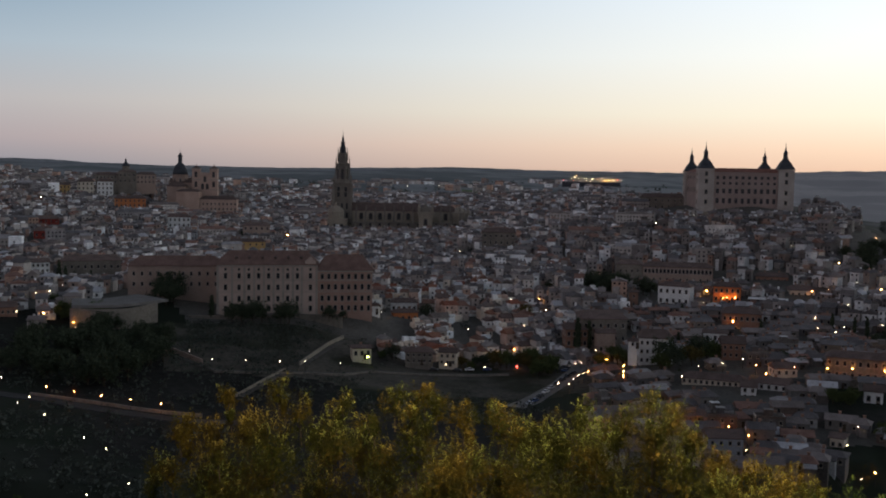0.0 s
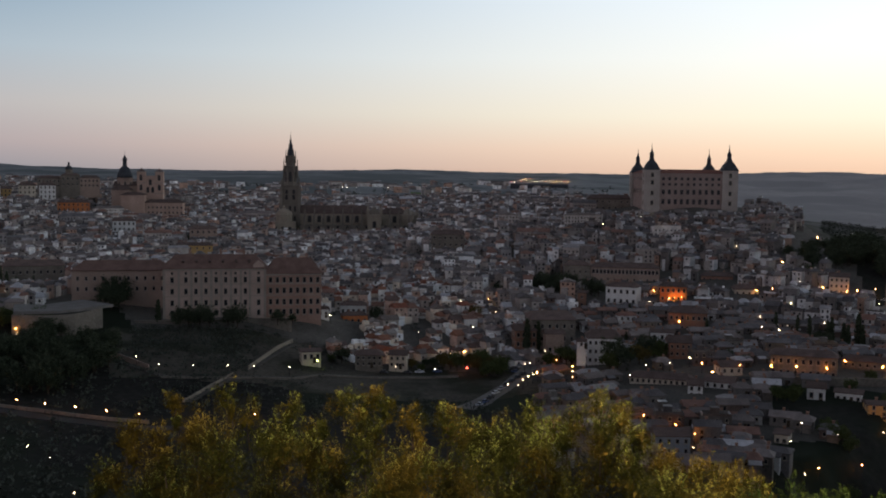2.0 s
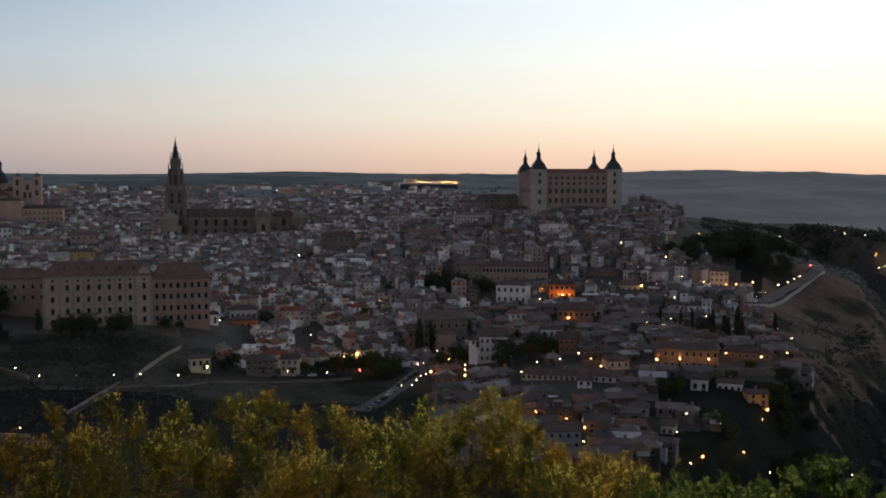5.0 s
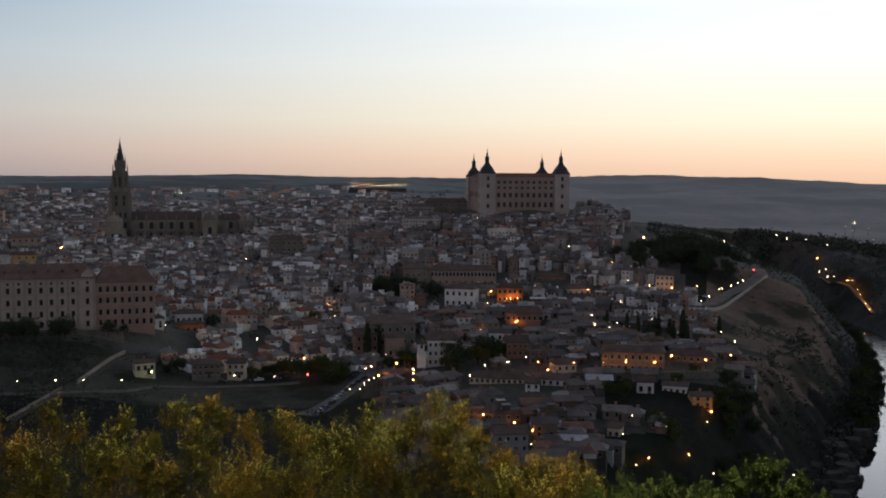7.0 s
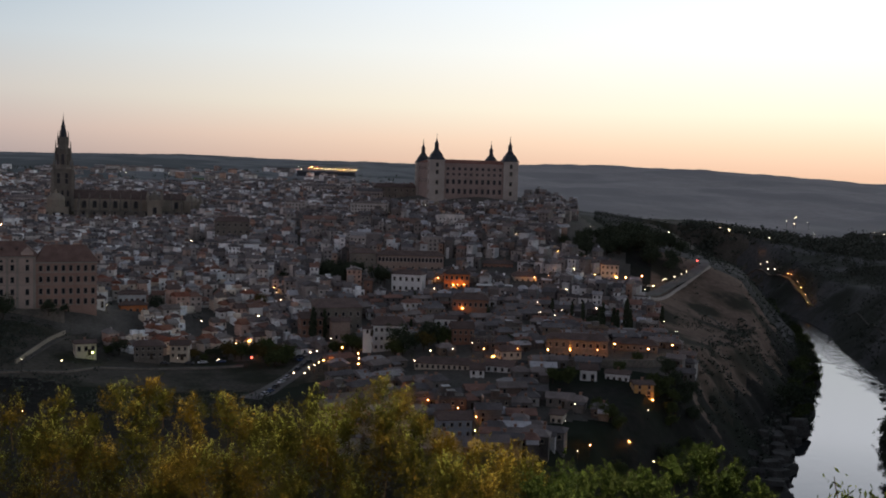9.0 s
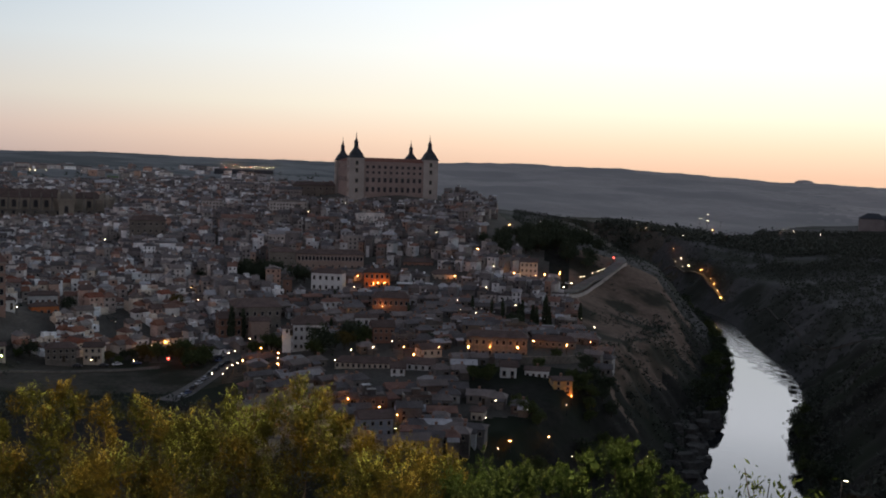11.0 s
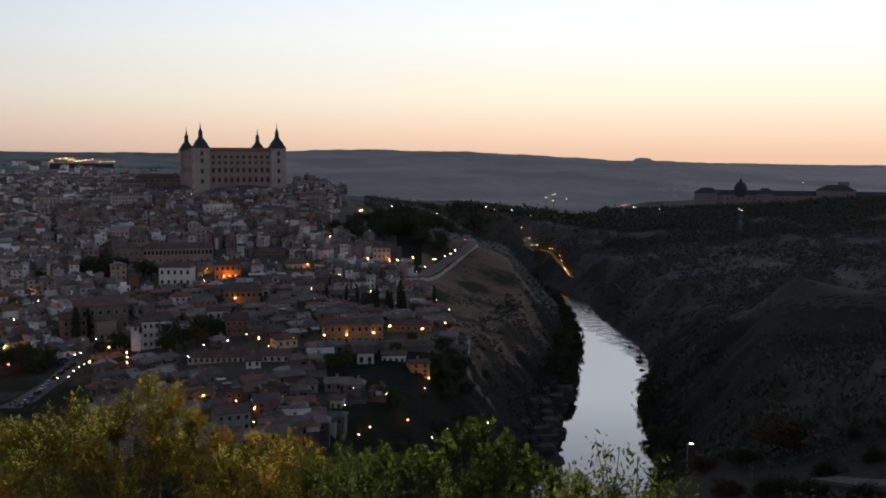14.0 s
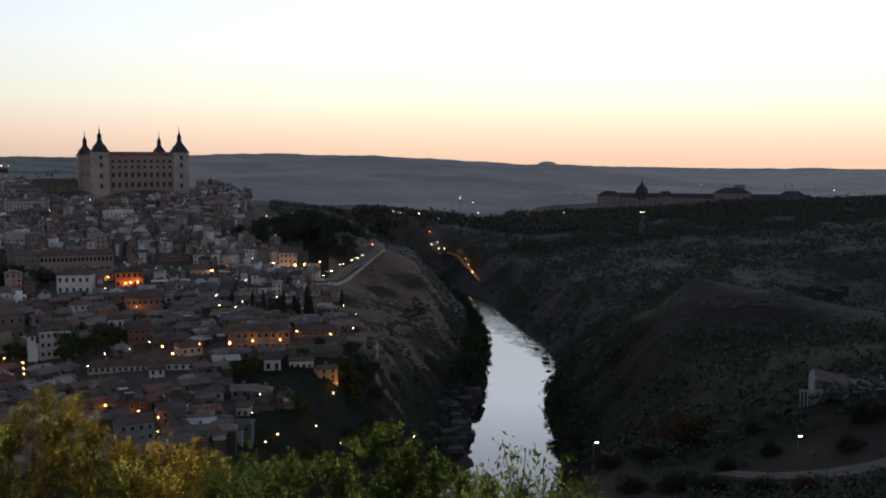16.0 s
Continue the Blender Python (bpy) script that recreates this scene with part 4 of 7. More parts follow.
# kind, bearing, distance, foot, length, height, depth, paint, floors, bays, turn
TOWN = [
    ("white_building", 11.88, 460, 46.0, 14.8, 11.6, 14, "WHITE", 3, 6, 5),
    # sodium light on this next wall is partly put into its orange paint
    ("ochre_building", 15.53, 600, 57.7, 14.8, 9.3, 10, "ORANGE", 2, 5, 0),
    ("brick_block", 16.34, 545, 48.7, 19.5, 10.6, 12, "BRICK", 2, 7, 0),
    ("white_house", 15.00, 510, 48.9, 11.2, 4.8, 10, "WHITE", 1, 3, 0),
    ("brick_block", 15.99, 470, 45.5, 9.9, 9.9, 12, "BRICK", 3, 4, 6),
    ("row_house", 14.95, 425, 42.2, 24.8, 5.2, 9, "WARMW", 2, 11, -6),
    ("cream_house", 18.73, 440, 44.8, 9.0, 6.4, 9, "WARMW", 2, 3, 20),
    ("white_house", 16.85, 412, 42.9, 5.7, 5.1, 9, "WHITE", 2, 2, 0),
    ("white_house", 18.06, 420, 42.9, 11.3, 5.4, 9, "WHITE", 2, 4, -12),
    ("convent", 9.05, 507, 40.0, 22.0, 18.6, 22, "DARK_STONE", 3, 6, 10),
    ("convent_wing", 7.55, 503, 40.0, 10.5, 13.5, 12, "BRICK", 3, 4, 10),
    ("convent_chapel", 9.15, 498, 40.0, 9.0, 13.0, 8, "ROSE", 1, 2, 10),
    ("white_house", 12.72, 600, 55.0, 18.2, 11.0, 10, "WHITE", 2, 5, -15),
    ("cream_building", 19.36, 622, 56.2, 13.7, 8.5, 12, "WARMW", 2, 4, 10),
    ("terrace_house", 22.36, 449, 46.4, 26.5, 9.6, 10, "DARK_STONE", 2, 9, 0),
    ("terrace_house", 25.50, 465, 46.6, 20.0, 6.2, 9, "DARK_STONE", 2, 7, -4),
    ("white_house", 23.06, 412, 44.8, 6.6, 5.4, 8, "WHITE", 1, 2, 0),
    ("white_house", 24.63, 416, 44.6, 9.5, 3.9, 8, "WHITE", 1, 4, -4),
    ("ochre_house", 26.15, 405, 42.6, 7.5, 4.6, 8, "OCHRE", 2, 2, 15),
    ("balcony_house", 23.97, 640, 62.1, 10.8, 10.4, 10, "WARMW", 3, 4, 0),
    ("grey_house", 15.75, 336, 39.7, 11.0, 6.4, 9, "GREYW", 2, 4, 12),
    ("cream_house", 21.38, 362, 39.2, 4.4, 4.0, 8, "WARMW", 1, 2, -10),
    ("red_building", -21.23, 890, 79.2, 23.4, 6.8, 12, "RED", 2, 6, 0),
    ("red_building", -20.98, 830, 68.5, 21.5, 11.5, 12, "RED", 2, 5, 0),
]
TOWN += [
    ("low_house", -4.45, 463, 44.5, 8.5, 4.6, 8, "WARMW", 1, 3, 8),
    ("stone_house", -1.25, 469, 41.0, 12.5, 5.4, 9, "DARK_STONE", 2, 5, 0),
    ("cream_house", 0.35, 474, 39.5, 8.0, 6.0, 8, "WARMW", 2, 3, -8),
    ("orange_building", -16.92, 1105, 82.3, 30.5, 13.9, 14, "ORANGE", 3, 7, 0),
    ("yellow_building", -20.18, 1200, 94.2, 11.6, 13.6, 12, "OCHRE", 3, 3, 0),
    ("cream_building", -19.16, 1160, 97.9, 16.5, 14.4, 14, "WARMW", 3, 4, 0),
    ("white_building", -18.18, 1160, 98.6, 16.1, 13.9, 14, "WHITE", 3, 4, 0),
    ("white_building", -14.39, 930, 71.5, 19.0, 14.2, 12, "WHITE", 3, 5, 0),
    ("row_house", -22.70, 800, 70.6, 17.6, 6.5, 12, "WARMW", 2, 8, 0),
    ("stone_range", -18.89, 640, 60.2, 33.2, 13.4, 14, "DARK_STONE", 2, 9, 0),
    ("red_roof_house", -2.13, 577, 49.1, 14.6, 6.4, 9, "WHITE", 1, 5, 0),
    ("orange_house", -2.01, 548, 47.9, 13.2, 5.8, 8, "ORANGE", 1, 4, 10),
    ("brown_palace", 3.10, 800, 66.8, 25.9, 15.8, 16, "DARK_STONE", 3, 6, 0),
    ("rose_building", -10.29, 880, 71.7, 22.5, 9.5, 12, "ROSE", 2, 5, 0),
    ("white_house", -3.80, 530, 55.5, 6.2, 4.1, 8, "WHITE", 1, 2, 20),
    ("yellow_house", -10.79, 800, 65.6, 27.5, 7.7, 10, "OCHRE", 2, 6, 0),
    ("stone_tower", 10.59, 590, 54.2, 5.0, 8.7, 5, "BRICK", 2, 1, 0),
    ("white_house", 1.15, 540, 38.4, 7.7, 5.4, 8, "WHITE", 1, 2, -15),
    ("brick_house", -22.99, 505, 57.0, 7.1, 7.8, 10, "BRICK", 2, 3, 0),
    ("white_house", -21.42, 620, 68.5, 9.9, 6.4, 9, "WHITE", 2, 4, 10),
    ("white_house", 10.62, 450, 54.9, 3.9, 2.5, 4, "WHITE", 1, 1, 0),
    ("stone_block", 11.96, 930, 92.8, 37.7, 16.7, 16, "DARK_STONE", 3, 7, 0),
    ("rose_house", 17.80, 650, 61.4, 18.8, 7.7, 10, "BRICK", 2, 5, 0),
    ("cream_building", 22.54, 800, 74.3, 23.2, 7.5, 10, "WARMW", 1, 5, 10),
]
KEEP_OFF = []  # x, y, radius: ground that is taken
for kind_, az_, d_, foot_, len_, high_, deep_, paint_, floors_, bays_, turn_ in TOWN:
    wall_mat, wall_word = PAINTS[paint_]
    hx_, hy_ = at(az_, d_)
    roof_rise = 1.0 if high_ < 5 else min(3.2, 0.22 * deep_)
    long_house(kind_, wall_word + " " + kind_.split("_")[-1] + " with a tiled roof in the old town", hx_, hy_, turn_ - az_, len_, deep_, high_, wall_mat, floors_, bays_, roof_rise, hip=min(3.0, len_ * 0.25) if len_ > 12 else 0.0, base=foot_, wsize=(0.9, 1.25) if high_ / floors_ < 4.4 else (1.2, 1.9), chim=1 if len_ < 12 else 2)
    a_ = radians(turn_ - az_)
    KEEP_OFF.append((hx_ - math.sin(a_) * deep_ / 2, hy_ + math.cos(a_) * deep_ / 2, max(len_, deep_) * 0.5 + 4))
    # the ground just before it stays open
    KEEP_OFF.append((hx_ + math.sin(a_) * 6, hy_ - math.cos(a_) * 6, len_ * 0.22 + 1))
KEEP_OFF += [(-385, 1188, 30), (-350, 1200, 24), (245, 868, 66), (245, 812, 10), (-105, 985, 28), (-70, 985, 32), (-35, 985, 32), (0, 988, 30), (-285, 1115, 42), (-250, 1110, 38), (-235, 1100, 36)]
KEEP_OFF += [(-100 + 12 * i, 517 + 1.8 * i, 22) for i in range(6)] + [(-145, 530, 24), (-125, 530, 24)] + [(*at(b_, 658), 14) for b_ in (10.3, 11.6, 12.7, 13.8, 14.6)]
# small greens and squares of trees: bearing, distance, radius
GREENS = [(12.3, 447, 8), (13.4, 462, 9), (14.5, 470, 9), (10.2, 462, 9), (9.0, 465, 8), (9.2, 625, 10), (11.2, 618, 9), (8.4, 640, 8), (24.6, 720, 34), (25.8, 745, 30), (23.3, 705, 26), (22.4, 720, 16), (24.4, 527, 13), (22.6, 545, 9), (4.7, 478, 11), (5.6, 470, 10), (3.4, 486, 9), (-0.9, 560, 7), (23.2, 398, 10), (24.8, 388, 10), (21.9, 402, 8), (20.8, 905, 10), (-19.0, 505, 12)]
KEEP_OFF += [(*at(b_, d_), r_) for b_, d_, r_ in GREENS]

# street lamps: bearing, distance; a distance below nought is a sodium lamp, one above it a white lamp
LAMPS = {
    "old_town": [(1.51, 529), (3.36, -491), (4.10, -495), (4.92, -481), (0.83, -486), (0.26, 466), (2.44, 464), (8.38, 665), (8.54, 652), (6.02, 642), (5.41, -606), (5.54, 589), (5.79, 571), (12.56, -855), (13.67, 827), (11.64, 816), (14.96, -788), (14.47, -614), (14.29, 590), (13.49, 542), (13.86, -528), (8.60, 487), (8.85, 474), (9.23, -463), (10.15, -443), (10.15, 436), (10.15, -428), (13.32, 425), (14.18, 440), (15.45, 444), (16.49, 454), (17.16, -444), (17.71, -430), (0.93, 802), (2.65, 765), (4.58, 538), (3.86, 607)],
    "bridge_street": [(7.49, 466), (7.81, 467), (6.60, 430), (7.17, 427), (7.42, 434), (7.68, 439), (7.96, 441), (8.22, -443)],
    "east_quarter": [(18.75, 720), (21.12, -683), (22.03, 644), (23.19, -635), (19.85, -617), (20.67, -622), (21.65, 594), (20.07, 561), (20.23, 537), (21.08, 532), (21.49, 546), (23.34, 558), (23.44, 709), (22.30, 694), (27.05, 1059), (22.83, -777)],
    "cornice_road": [(24.36, -634), (24.86, -640), (25.72, -653), (25.93, 614), (26.37, 637), (26.86, 660), (27.02, 663), (27.48, 674), (27.80, 682), (28.09, 690)],
    "park_edge": [(24.50, 1000), (24.67, 1006), (24.86, 1022), (25.08, 1042)],
    "terrace_street": [(27.04, 554), (27.74, 529), (27.83, 498), (27.54, -467), (26.25, -455), (24.43, -460), (23.52, -445), (21.99, -444), (20.76, -443), (19.12, -442)],
    "far_bank": [(29.73, 1254), (30.16, 1237), (30.22, 1237), (31.22, 1215), (32.26, 1191), (33.27, 1229), (33.80, -1379), (34.50, 1386), (37.26, -1460), (37.38, -1454), (37.88, 1421), (37.98, 1411), (39.26, 1391), (43.42, 1342), (43.59, 1326), (31.76, -1174), (31.92, 1152), (32.23, 1146), (32.33, 1134), (32.63, 1128)],
    "west_slope": [(-23.36, 394), (-22.65, 355), (-22.04, 365), (-21.21, -382), (-19.84, -375), (-18.48, -370), (-16.98, -367), (-15.39, -364), (-13.72, -362), (-21.31, 342), (-19.36, 318), (-18.25, 307), (-17.10, 273), (-19.27, 268)],
    "west_quarter": [(-22.58, 498), (-21.30, -496), (-21.66, 537), (-21.00, 541), (-20.34, 556), (-20.13, 512), (-18.83, 522), (-19.83, -481), (-19.75, 473), (-19.84, 462), (-3.71, -537), (-3.39, 528), (-7.56, -369), (-8.60, -900), (-21.33, 1084)],
    "garden_path": [(-14.78, 450), (-13.86, 442), (-12.69, 432), (-10.86, 433), (-9.01, 436), (-7.61, 439), (-5.66, 442)],
    "lower_town": [(12.78, -393), (14.13, -371), (15.87, -360), (16.89, -349), (16.82, 330), (22.40, 374), (21.90, 353), (24.24, 367), (26.40, 390), (26.63, -401), (25.45, -362), (23.31, -346), (22.65, 341), (29.99, 406), (30.95, 408), (29.99, 389), (26.83, 367), (27.73, 382), (30.54, 377), (24.28, 330), (27.14, 344)],
}
LAMPS["gorge_road"] = [(33.3, -1095), (33.5, -1085), (33.8, -1066), (34.0, -1050), (34.2, -1030), (34.4, -1012), (29.6, -1160), (30.1, -1155), (30.6, -1150), (31.2, -1140)]
LAMPS["palace_front"] = [(15.32, -597.6), (15.58, -597.6), (15.95, -597.8), (15.9, -542.5)]
lamp_xy = []
for street_ in LAMPS.values():
    for b_, d_ in street_:
        x_, y_ = at(b_, abs(d_))
        lamp_xy.append((float(x_), float(y_), d_ < 0))
lz = ground([p[0] for p in lamp_xy], [p[1] for p in lamp_xy])
LAMP_H = 4.2


def street_lamp(glass, label):
    t = thing("street_lamp", label, "lamp", Matrix(), "street lamps of the town")
    part("post", Shape().lathe([(0.16, -1.5), (0.16, 0.3), (0.09, 0.5), (0.06, 3.75), (0.12, 3.8)], 6), IRON, t)
    part("lantern", Shape().lathe([(0.10, 3.85), (0.10, 3.95), (0.12, 4.12), (0.10, 4.24), (0.05, 4.3)], 8), glass, t, "glowing lantern glass")
    part("cap", Shape().lathe([(0.18, 4.3), (0.14, 4.4), (0.04, 4.52)], 8), IRON, t)
    return t


lamp_kinds = {True: street_lamp(WARM, "iron street lamp with a glowing orange sodium lantern"), False: street_lamp(COOL, "iron street lamp with a glowing warm-white lantern")}
used = set()
for (x_, y_, warm_), z_ in zip(lamp_xy, lz):
    # lamp size stands in for brightness: larger and sunk far off, smaller near
    big_ = (1.1 if warm_ else 1.9) if math.hypot(x_, y_) > 1000 else 1.25 if math.hypot(x_, y_) > 620 else 1.0 if math.hypot(x_, y_) > 400 else 0.8
    m_ = pose(x_, y_, float(z_) - 4.1 * (big_ - 1) + 0.6 * (big_ - 1)) @ Matrix.Diagonal((big_, big_, big_, 1))
    if warm_ in used:
        copy_thing(lamp_kinds[warm_], pose(0, 0, 0)).matrix_basis = m_
    else:
        lamp_kinds[warm_].matrix_basis = m_
        used.add(warm_)

# ---- the mass of houses ----
rng = np.random.default_rng(7)


def city_near(az):
    return np.interp(az, [-36, -22.5, -20, -17.5, -15, -12.5, -3.8, -3.2, 2.5, 4, 6.0, 8, 9, 14, 20, 22, 24, 25.5, 26.5, 28], [520, 480, 500, 575, 585, 585, 585, 488, 484, 500, 482, 478, 318, 315, 318, 330, 345, 362, 388, 425])


def city_far(az):
    return np.interp(az, [-36, -10, 4, 8, 12, 14, 20, 22, 23, 25, 26.5, 28], [1420, 1420, 1330, 1180, 1030, 960, 950, 890, 690, 640, 590, 480])


spots = []
dist = 312.0
while dist < 1420:
    step = 7.0 if dist < 480 else 6.8
    az = -30 + rng.uniform(0, 1)
    while az < 28:
        width = rng.uniform(5, 8.2) if dist < 480 else rng.uniform(4.2, 8.8)
        spots.append((az + math.degrees(width / 2 / dist), dist + rng.uniform(-2.2, 2.2), width))
        az += math.degrees((width + rng.choice([0.4, 0.8, 3.5], p=[0.55, 0.3, 0.15])) / dist)
    dist += step * rng.uniform(0.92, 1.12)
spots = np.array(spots)
sx, sy = at(spots[:, 0], spots[:, 1])
ok = (spots[:, 1] > city_near(spots[:, 0])) & (spots[:, 1] < city_far(spots[:, 0]))
ok &= np.abs(np.sin(sx * 0.043 + sy * 0.011 + 0.8 * np.sin(sy * 0.02))) > 0.10
ok &= np.abs(np.sin(sy * 0.031 - sx * 0.017 + 0.9 * np.sin(sx * 0.017))) > 0.09
ok &= rng.uniform(0, 1, len(sx)) > 0.05
ok &= ~((spots[:, 0] > 21) & (spots[:, 1] > 388) & (spots[:, 1] < 438) & (rng.uniform(0, 1, len(sx)) < 0.85))
ok &= ~((spots[:, 1] > 1060) & (rng.uniform(0, 1, len(sx)) < 0.32))
ok &= ~((spots[:, 0] > 25.6) & (spots[:, 1] < 445))
for kx_, ky_, kr_ in KEEP_OFF:
    ok &= np.hypot(sx - kx_, sy - ky_) > kr_ + 4
sz = ground(sx, sy)
# none on the steep bank over the river
ok &= (sz > np.where(spots[:, 0] > 21.5, 40.1, 38.6)) | (spots[:, 0] < 14)
floors = rng.choice([1, 2, 3, 4], p=[0.22, 0.38, 0.28, 0.12], size=len(sx))
floors = np.where(spots[:, 1] < 560, np.minimum(floors, rng.choice([1, 2], p=[0.45, 0.55], size=len(sx))), floors)
tall = floors * 2.6 + rng.uniform(0.2, 0.9, len(sx))
def clear(zone, sight):
    """Lower what stands in a line of sight, and drop what still does."""
    global ok
    high = zone & (sz + tall + 2.2 > sight)
    tall[high], floors[high] = 3.0, 1
    ok &= ~(zone & (sz + tall + 1.9 > sight))


# no roof stands between the lookout and a lamp
for (lx_, ly_, _), lz_ in zip(lamp_xy, lz):
    ld = math.hypot(lx_, ly_)
    along = (sx * lx_ + sy * ly_) / ld
    off_ = np.abs(sx * ly_ - sy * lx_) / ld
    sight = EYE + (lz_ + LAMP_H - EYE) * along / ld
    clear((off_ < spots[:, 2] / 2 + 1.6) & (along > ld - 130) & (along < ld + 5), sight)
# nor a roof higher than the sill of a named house close behind it
for _, b_, d_, foot_, len_, high_, *_r in TOWN:
    tx, ty = at(b_, d_)
    along = (sx * tx + sy * ty) / d_
    off_ = np.abs(sx * ty - sy * tx) / d_
    sight = EYE + (foot_ + 0.45 * high_ - EYE) * along / d_
    clear((off_ < len_ / 2 + spots[:, 2] / 2) & (along > d_ - 110) & (along < d_), sight)
# the seminary front and the cathedral's windows stay clear
for tx, ty, half, foot_ in ((-73, 512, 42, 60), (-45, 985, 62, 77), (248, 826, 36, 103), (145, 633, 24, 66.0), (115.5, 637, 9, 66)):
    d_ = math.hypot(tx, ty)
    along = (sx * tx + sy * ty) / d_
    off_ = np.abs(sx * ty - sy * tx) / d_
    sight = EYE + (foot_ - EYE) * along / d_
    clear((off_ < half) & (along > d_ - 160) & (along < d_ + 8), sight)
idx = np.flatnonzero(ok)
idx = idx[np.argsort(spots[idx, 1])]
turns = -spots[:, 0] + 22 * np.sin(sx * 0.013 + 1) + 18 * np.sin(sy * 0.017) + rng.uniform(-9, 9, len(sx))
near_idx = idx[spots[idx, 0] > 8.5][:290]
far_idx = idx[~np.isin(idx, near_idx)]


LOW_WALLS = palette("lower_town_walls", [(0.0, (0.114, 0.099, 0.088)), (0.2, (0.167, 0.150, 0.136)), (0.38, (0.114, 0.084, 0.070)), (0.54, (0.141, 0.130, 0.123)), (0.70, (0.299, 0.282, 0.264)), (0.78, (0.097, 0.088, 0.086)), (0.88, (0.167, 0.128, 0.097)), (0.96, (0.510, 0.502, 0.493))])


def town_house(k):
    """One of the patterns of the lower houses: walls, roof, chimney, windows, a door."""
    r = random.Random(100 + k)
    wd, dp, fl = r.uniform(6, 10.5), r.uniform(5.4, 7.0), 1 + k % 2
    h = fl * 2.6 + 0.4
    t = thing("house", ["tile-roofed town house with small dark windows", "plastered old-town house with weathered tile roof", "flat-roofed terraced house with a parapet"][2 if k % 8 == 5 else k % 2], "house", Matrix(), "houses of the old town")
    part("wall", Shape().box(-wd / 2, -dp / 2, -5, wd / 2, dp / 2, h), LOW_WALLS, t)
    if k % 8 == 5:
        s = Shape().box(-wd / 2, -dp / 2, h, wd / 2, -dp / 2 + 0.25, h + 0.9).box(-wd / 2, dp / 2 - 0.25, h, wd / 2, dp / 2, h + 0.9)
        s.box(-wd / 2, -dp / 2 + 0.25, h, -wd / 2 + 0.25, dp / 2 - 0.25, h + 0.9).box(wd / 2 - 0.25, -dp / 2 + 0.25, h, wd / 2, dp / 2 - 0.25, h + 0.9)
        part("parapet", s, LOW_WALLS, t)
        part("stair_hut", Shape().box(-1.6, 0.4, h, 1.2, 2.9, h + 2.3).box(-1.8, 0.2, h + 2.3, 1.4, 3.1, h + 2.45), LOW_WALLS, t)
    else:
        rise = r.uniform(1.2, 1.8)
        part("roof", Shape().gable(-wd / 2, -dp / 2, wd / 2, dp / 2, h + 0.25, rise, 0.45, r.choice([0, 0, 0, 2.2])), ROOFS, t)
        cx, cy = r.uniform(-wd / 3, wd / 3), r.uniform(0.6, dp / 4)
        part("chimney", Shape().box(cx - 0.4, cy - 0.4, h, cx + 0.4, cy + 0.4, h + rise + 0.8).box(cx - 0.55, cy - 0.55, h + rise + 0.8, cx + 0.55, cy + 0.55, h + rise + 1.0), BRICK, t)
    if k % 3 == 0:
        ax, aw = r.uniform(-wd / 2, 0), r.uniform(2.6, 4.4)
        part("annexe", Shape().box(ax, -dp / 2 - 2.6, -5, ax + aw, -dp / 2 - 0.02, 2.3), LOW_WALLS, t)
        part("annexe_roof", Shape().add([(ax - 0.3, -dp / 2 - 3.0, 2.25), (ax + aw + 0.3, -dp / 2 - 3.0, 2.25), (ax + aw + 0.3, -dp / 2 - 0.02, 3.1), (ax - 0.3, -dp / 2 - 0.02, 3.1), (ax - 0.3, -dp / 2 - 3.0, 2.45), (ax + aw + 0.3, -dp / 2 - 3.0, 2.45), (ax + aw + 0.3, -dp / 2 - 0.02, 3.3), (ax - 0.3, -dp / 2 - 0.02, 3.3)], [(3, 2, 1, 0), (4, 5, 6, 7), (0, 1, 5, 4), (1, 2, 6, 5), (2, 3, 7, 6), (3, 0, 4, 7)]), ROOFS, t)
    n = max(2, int(wd / 2.9))
    for f in range(fl):
        for i in range(n):
            if r.random() < 0.85:
                part("window", HOUSE_WINDOWS[(k + f) % 3], None, t, m=pose(-wd / 2 + wd * (i + 0.5) / n, -dp / 2, f * 2.6 + 1.05))
        if r.random() < 0.7:
            part("window", HOUSE_WINDOWS[k % 3], None, t, m=pose(-wd / 2, r.uniform(-dp / 4, dp / 4), f * 2.6 + 1.05, 0, 0, -90))
    part("door", Shape().box(-0.55, -0.1, -0.3, 0.55, 0.02, 2.1), BARK, t, m=pose(wd * 0.12, -dp / 2, 0))
    return t


HOUSE_WINDOWS = [window_mesh("house_window", 0.9, 1.2, STONE), window_mesh("house_window_tall", 0.9, 1.6, DARK_STONE), window_mesh("house_window_small", 0.7, 0.8, BARK)]
patterns = [town_house(k) for k in range(16)]
done = set()
for n_, i in enumerate(near_idx):
    k = int(rng.integers(8)) * 2 + (1 if floors[i] > 1 and rng.random() < (0.55 if spots[i, 0] < 19 else 0.15) else 0)
    m_ = pose(float(sx[i]), float(sy[i]), float(sz[i]), 0, 0, float(turns[i]))
    if k in done:
        copy_thing(patterns[k], m_)
    else:
        patterns[k].matrix_basis = m_
        done.add(k)
for k in set(range(16)) - done:
    for o in (*patterns[k].children_recursive, patterns[k]):
        bpy.data.objects.remove(o)

# the houses past those, up the hill
far_walls, far_roofs, far_panes, far_chimneys = Shape(), Shape(), Shape(), Shape()
quarter_walls, quarter_roofs, east_walls = Shape(), Shape(), Shape()


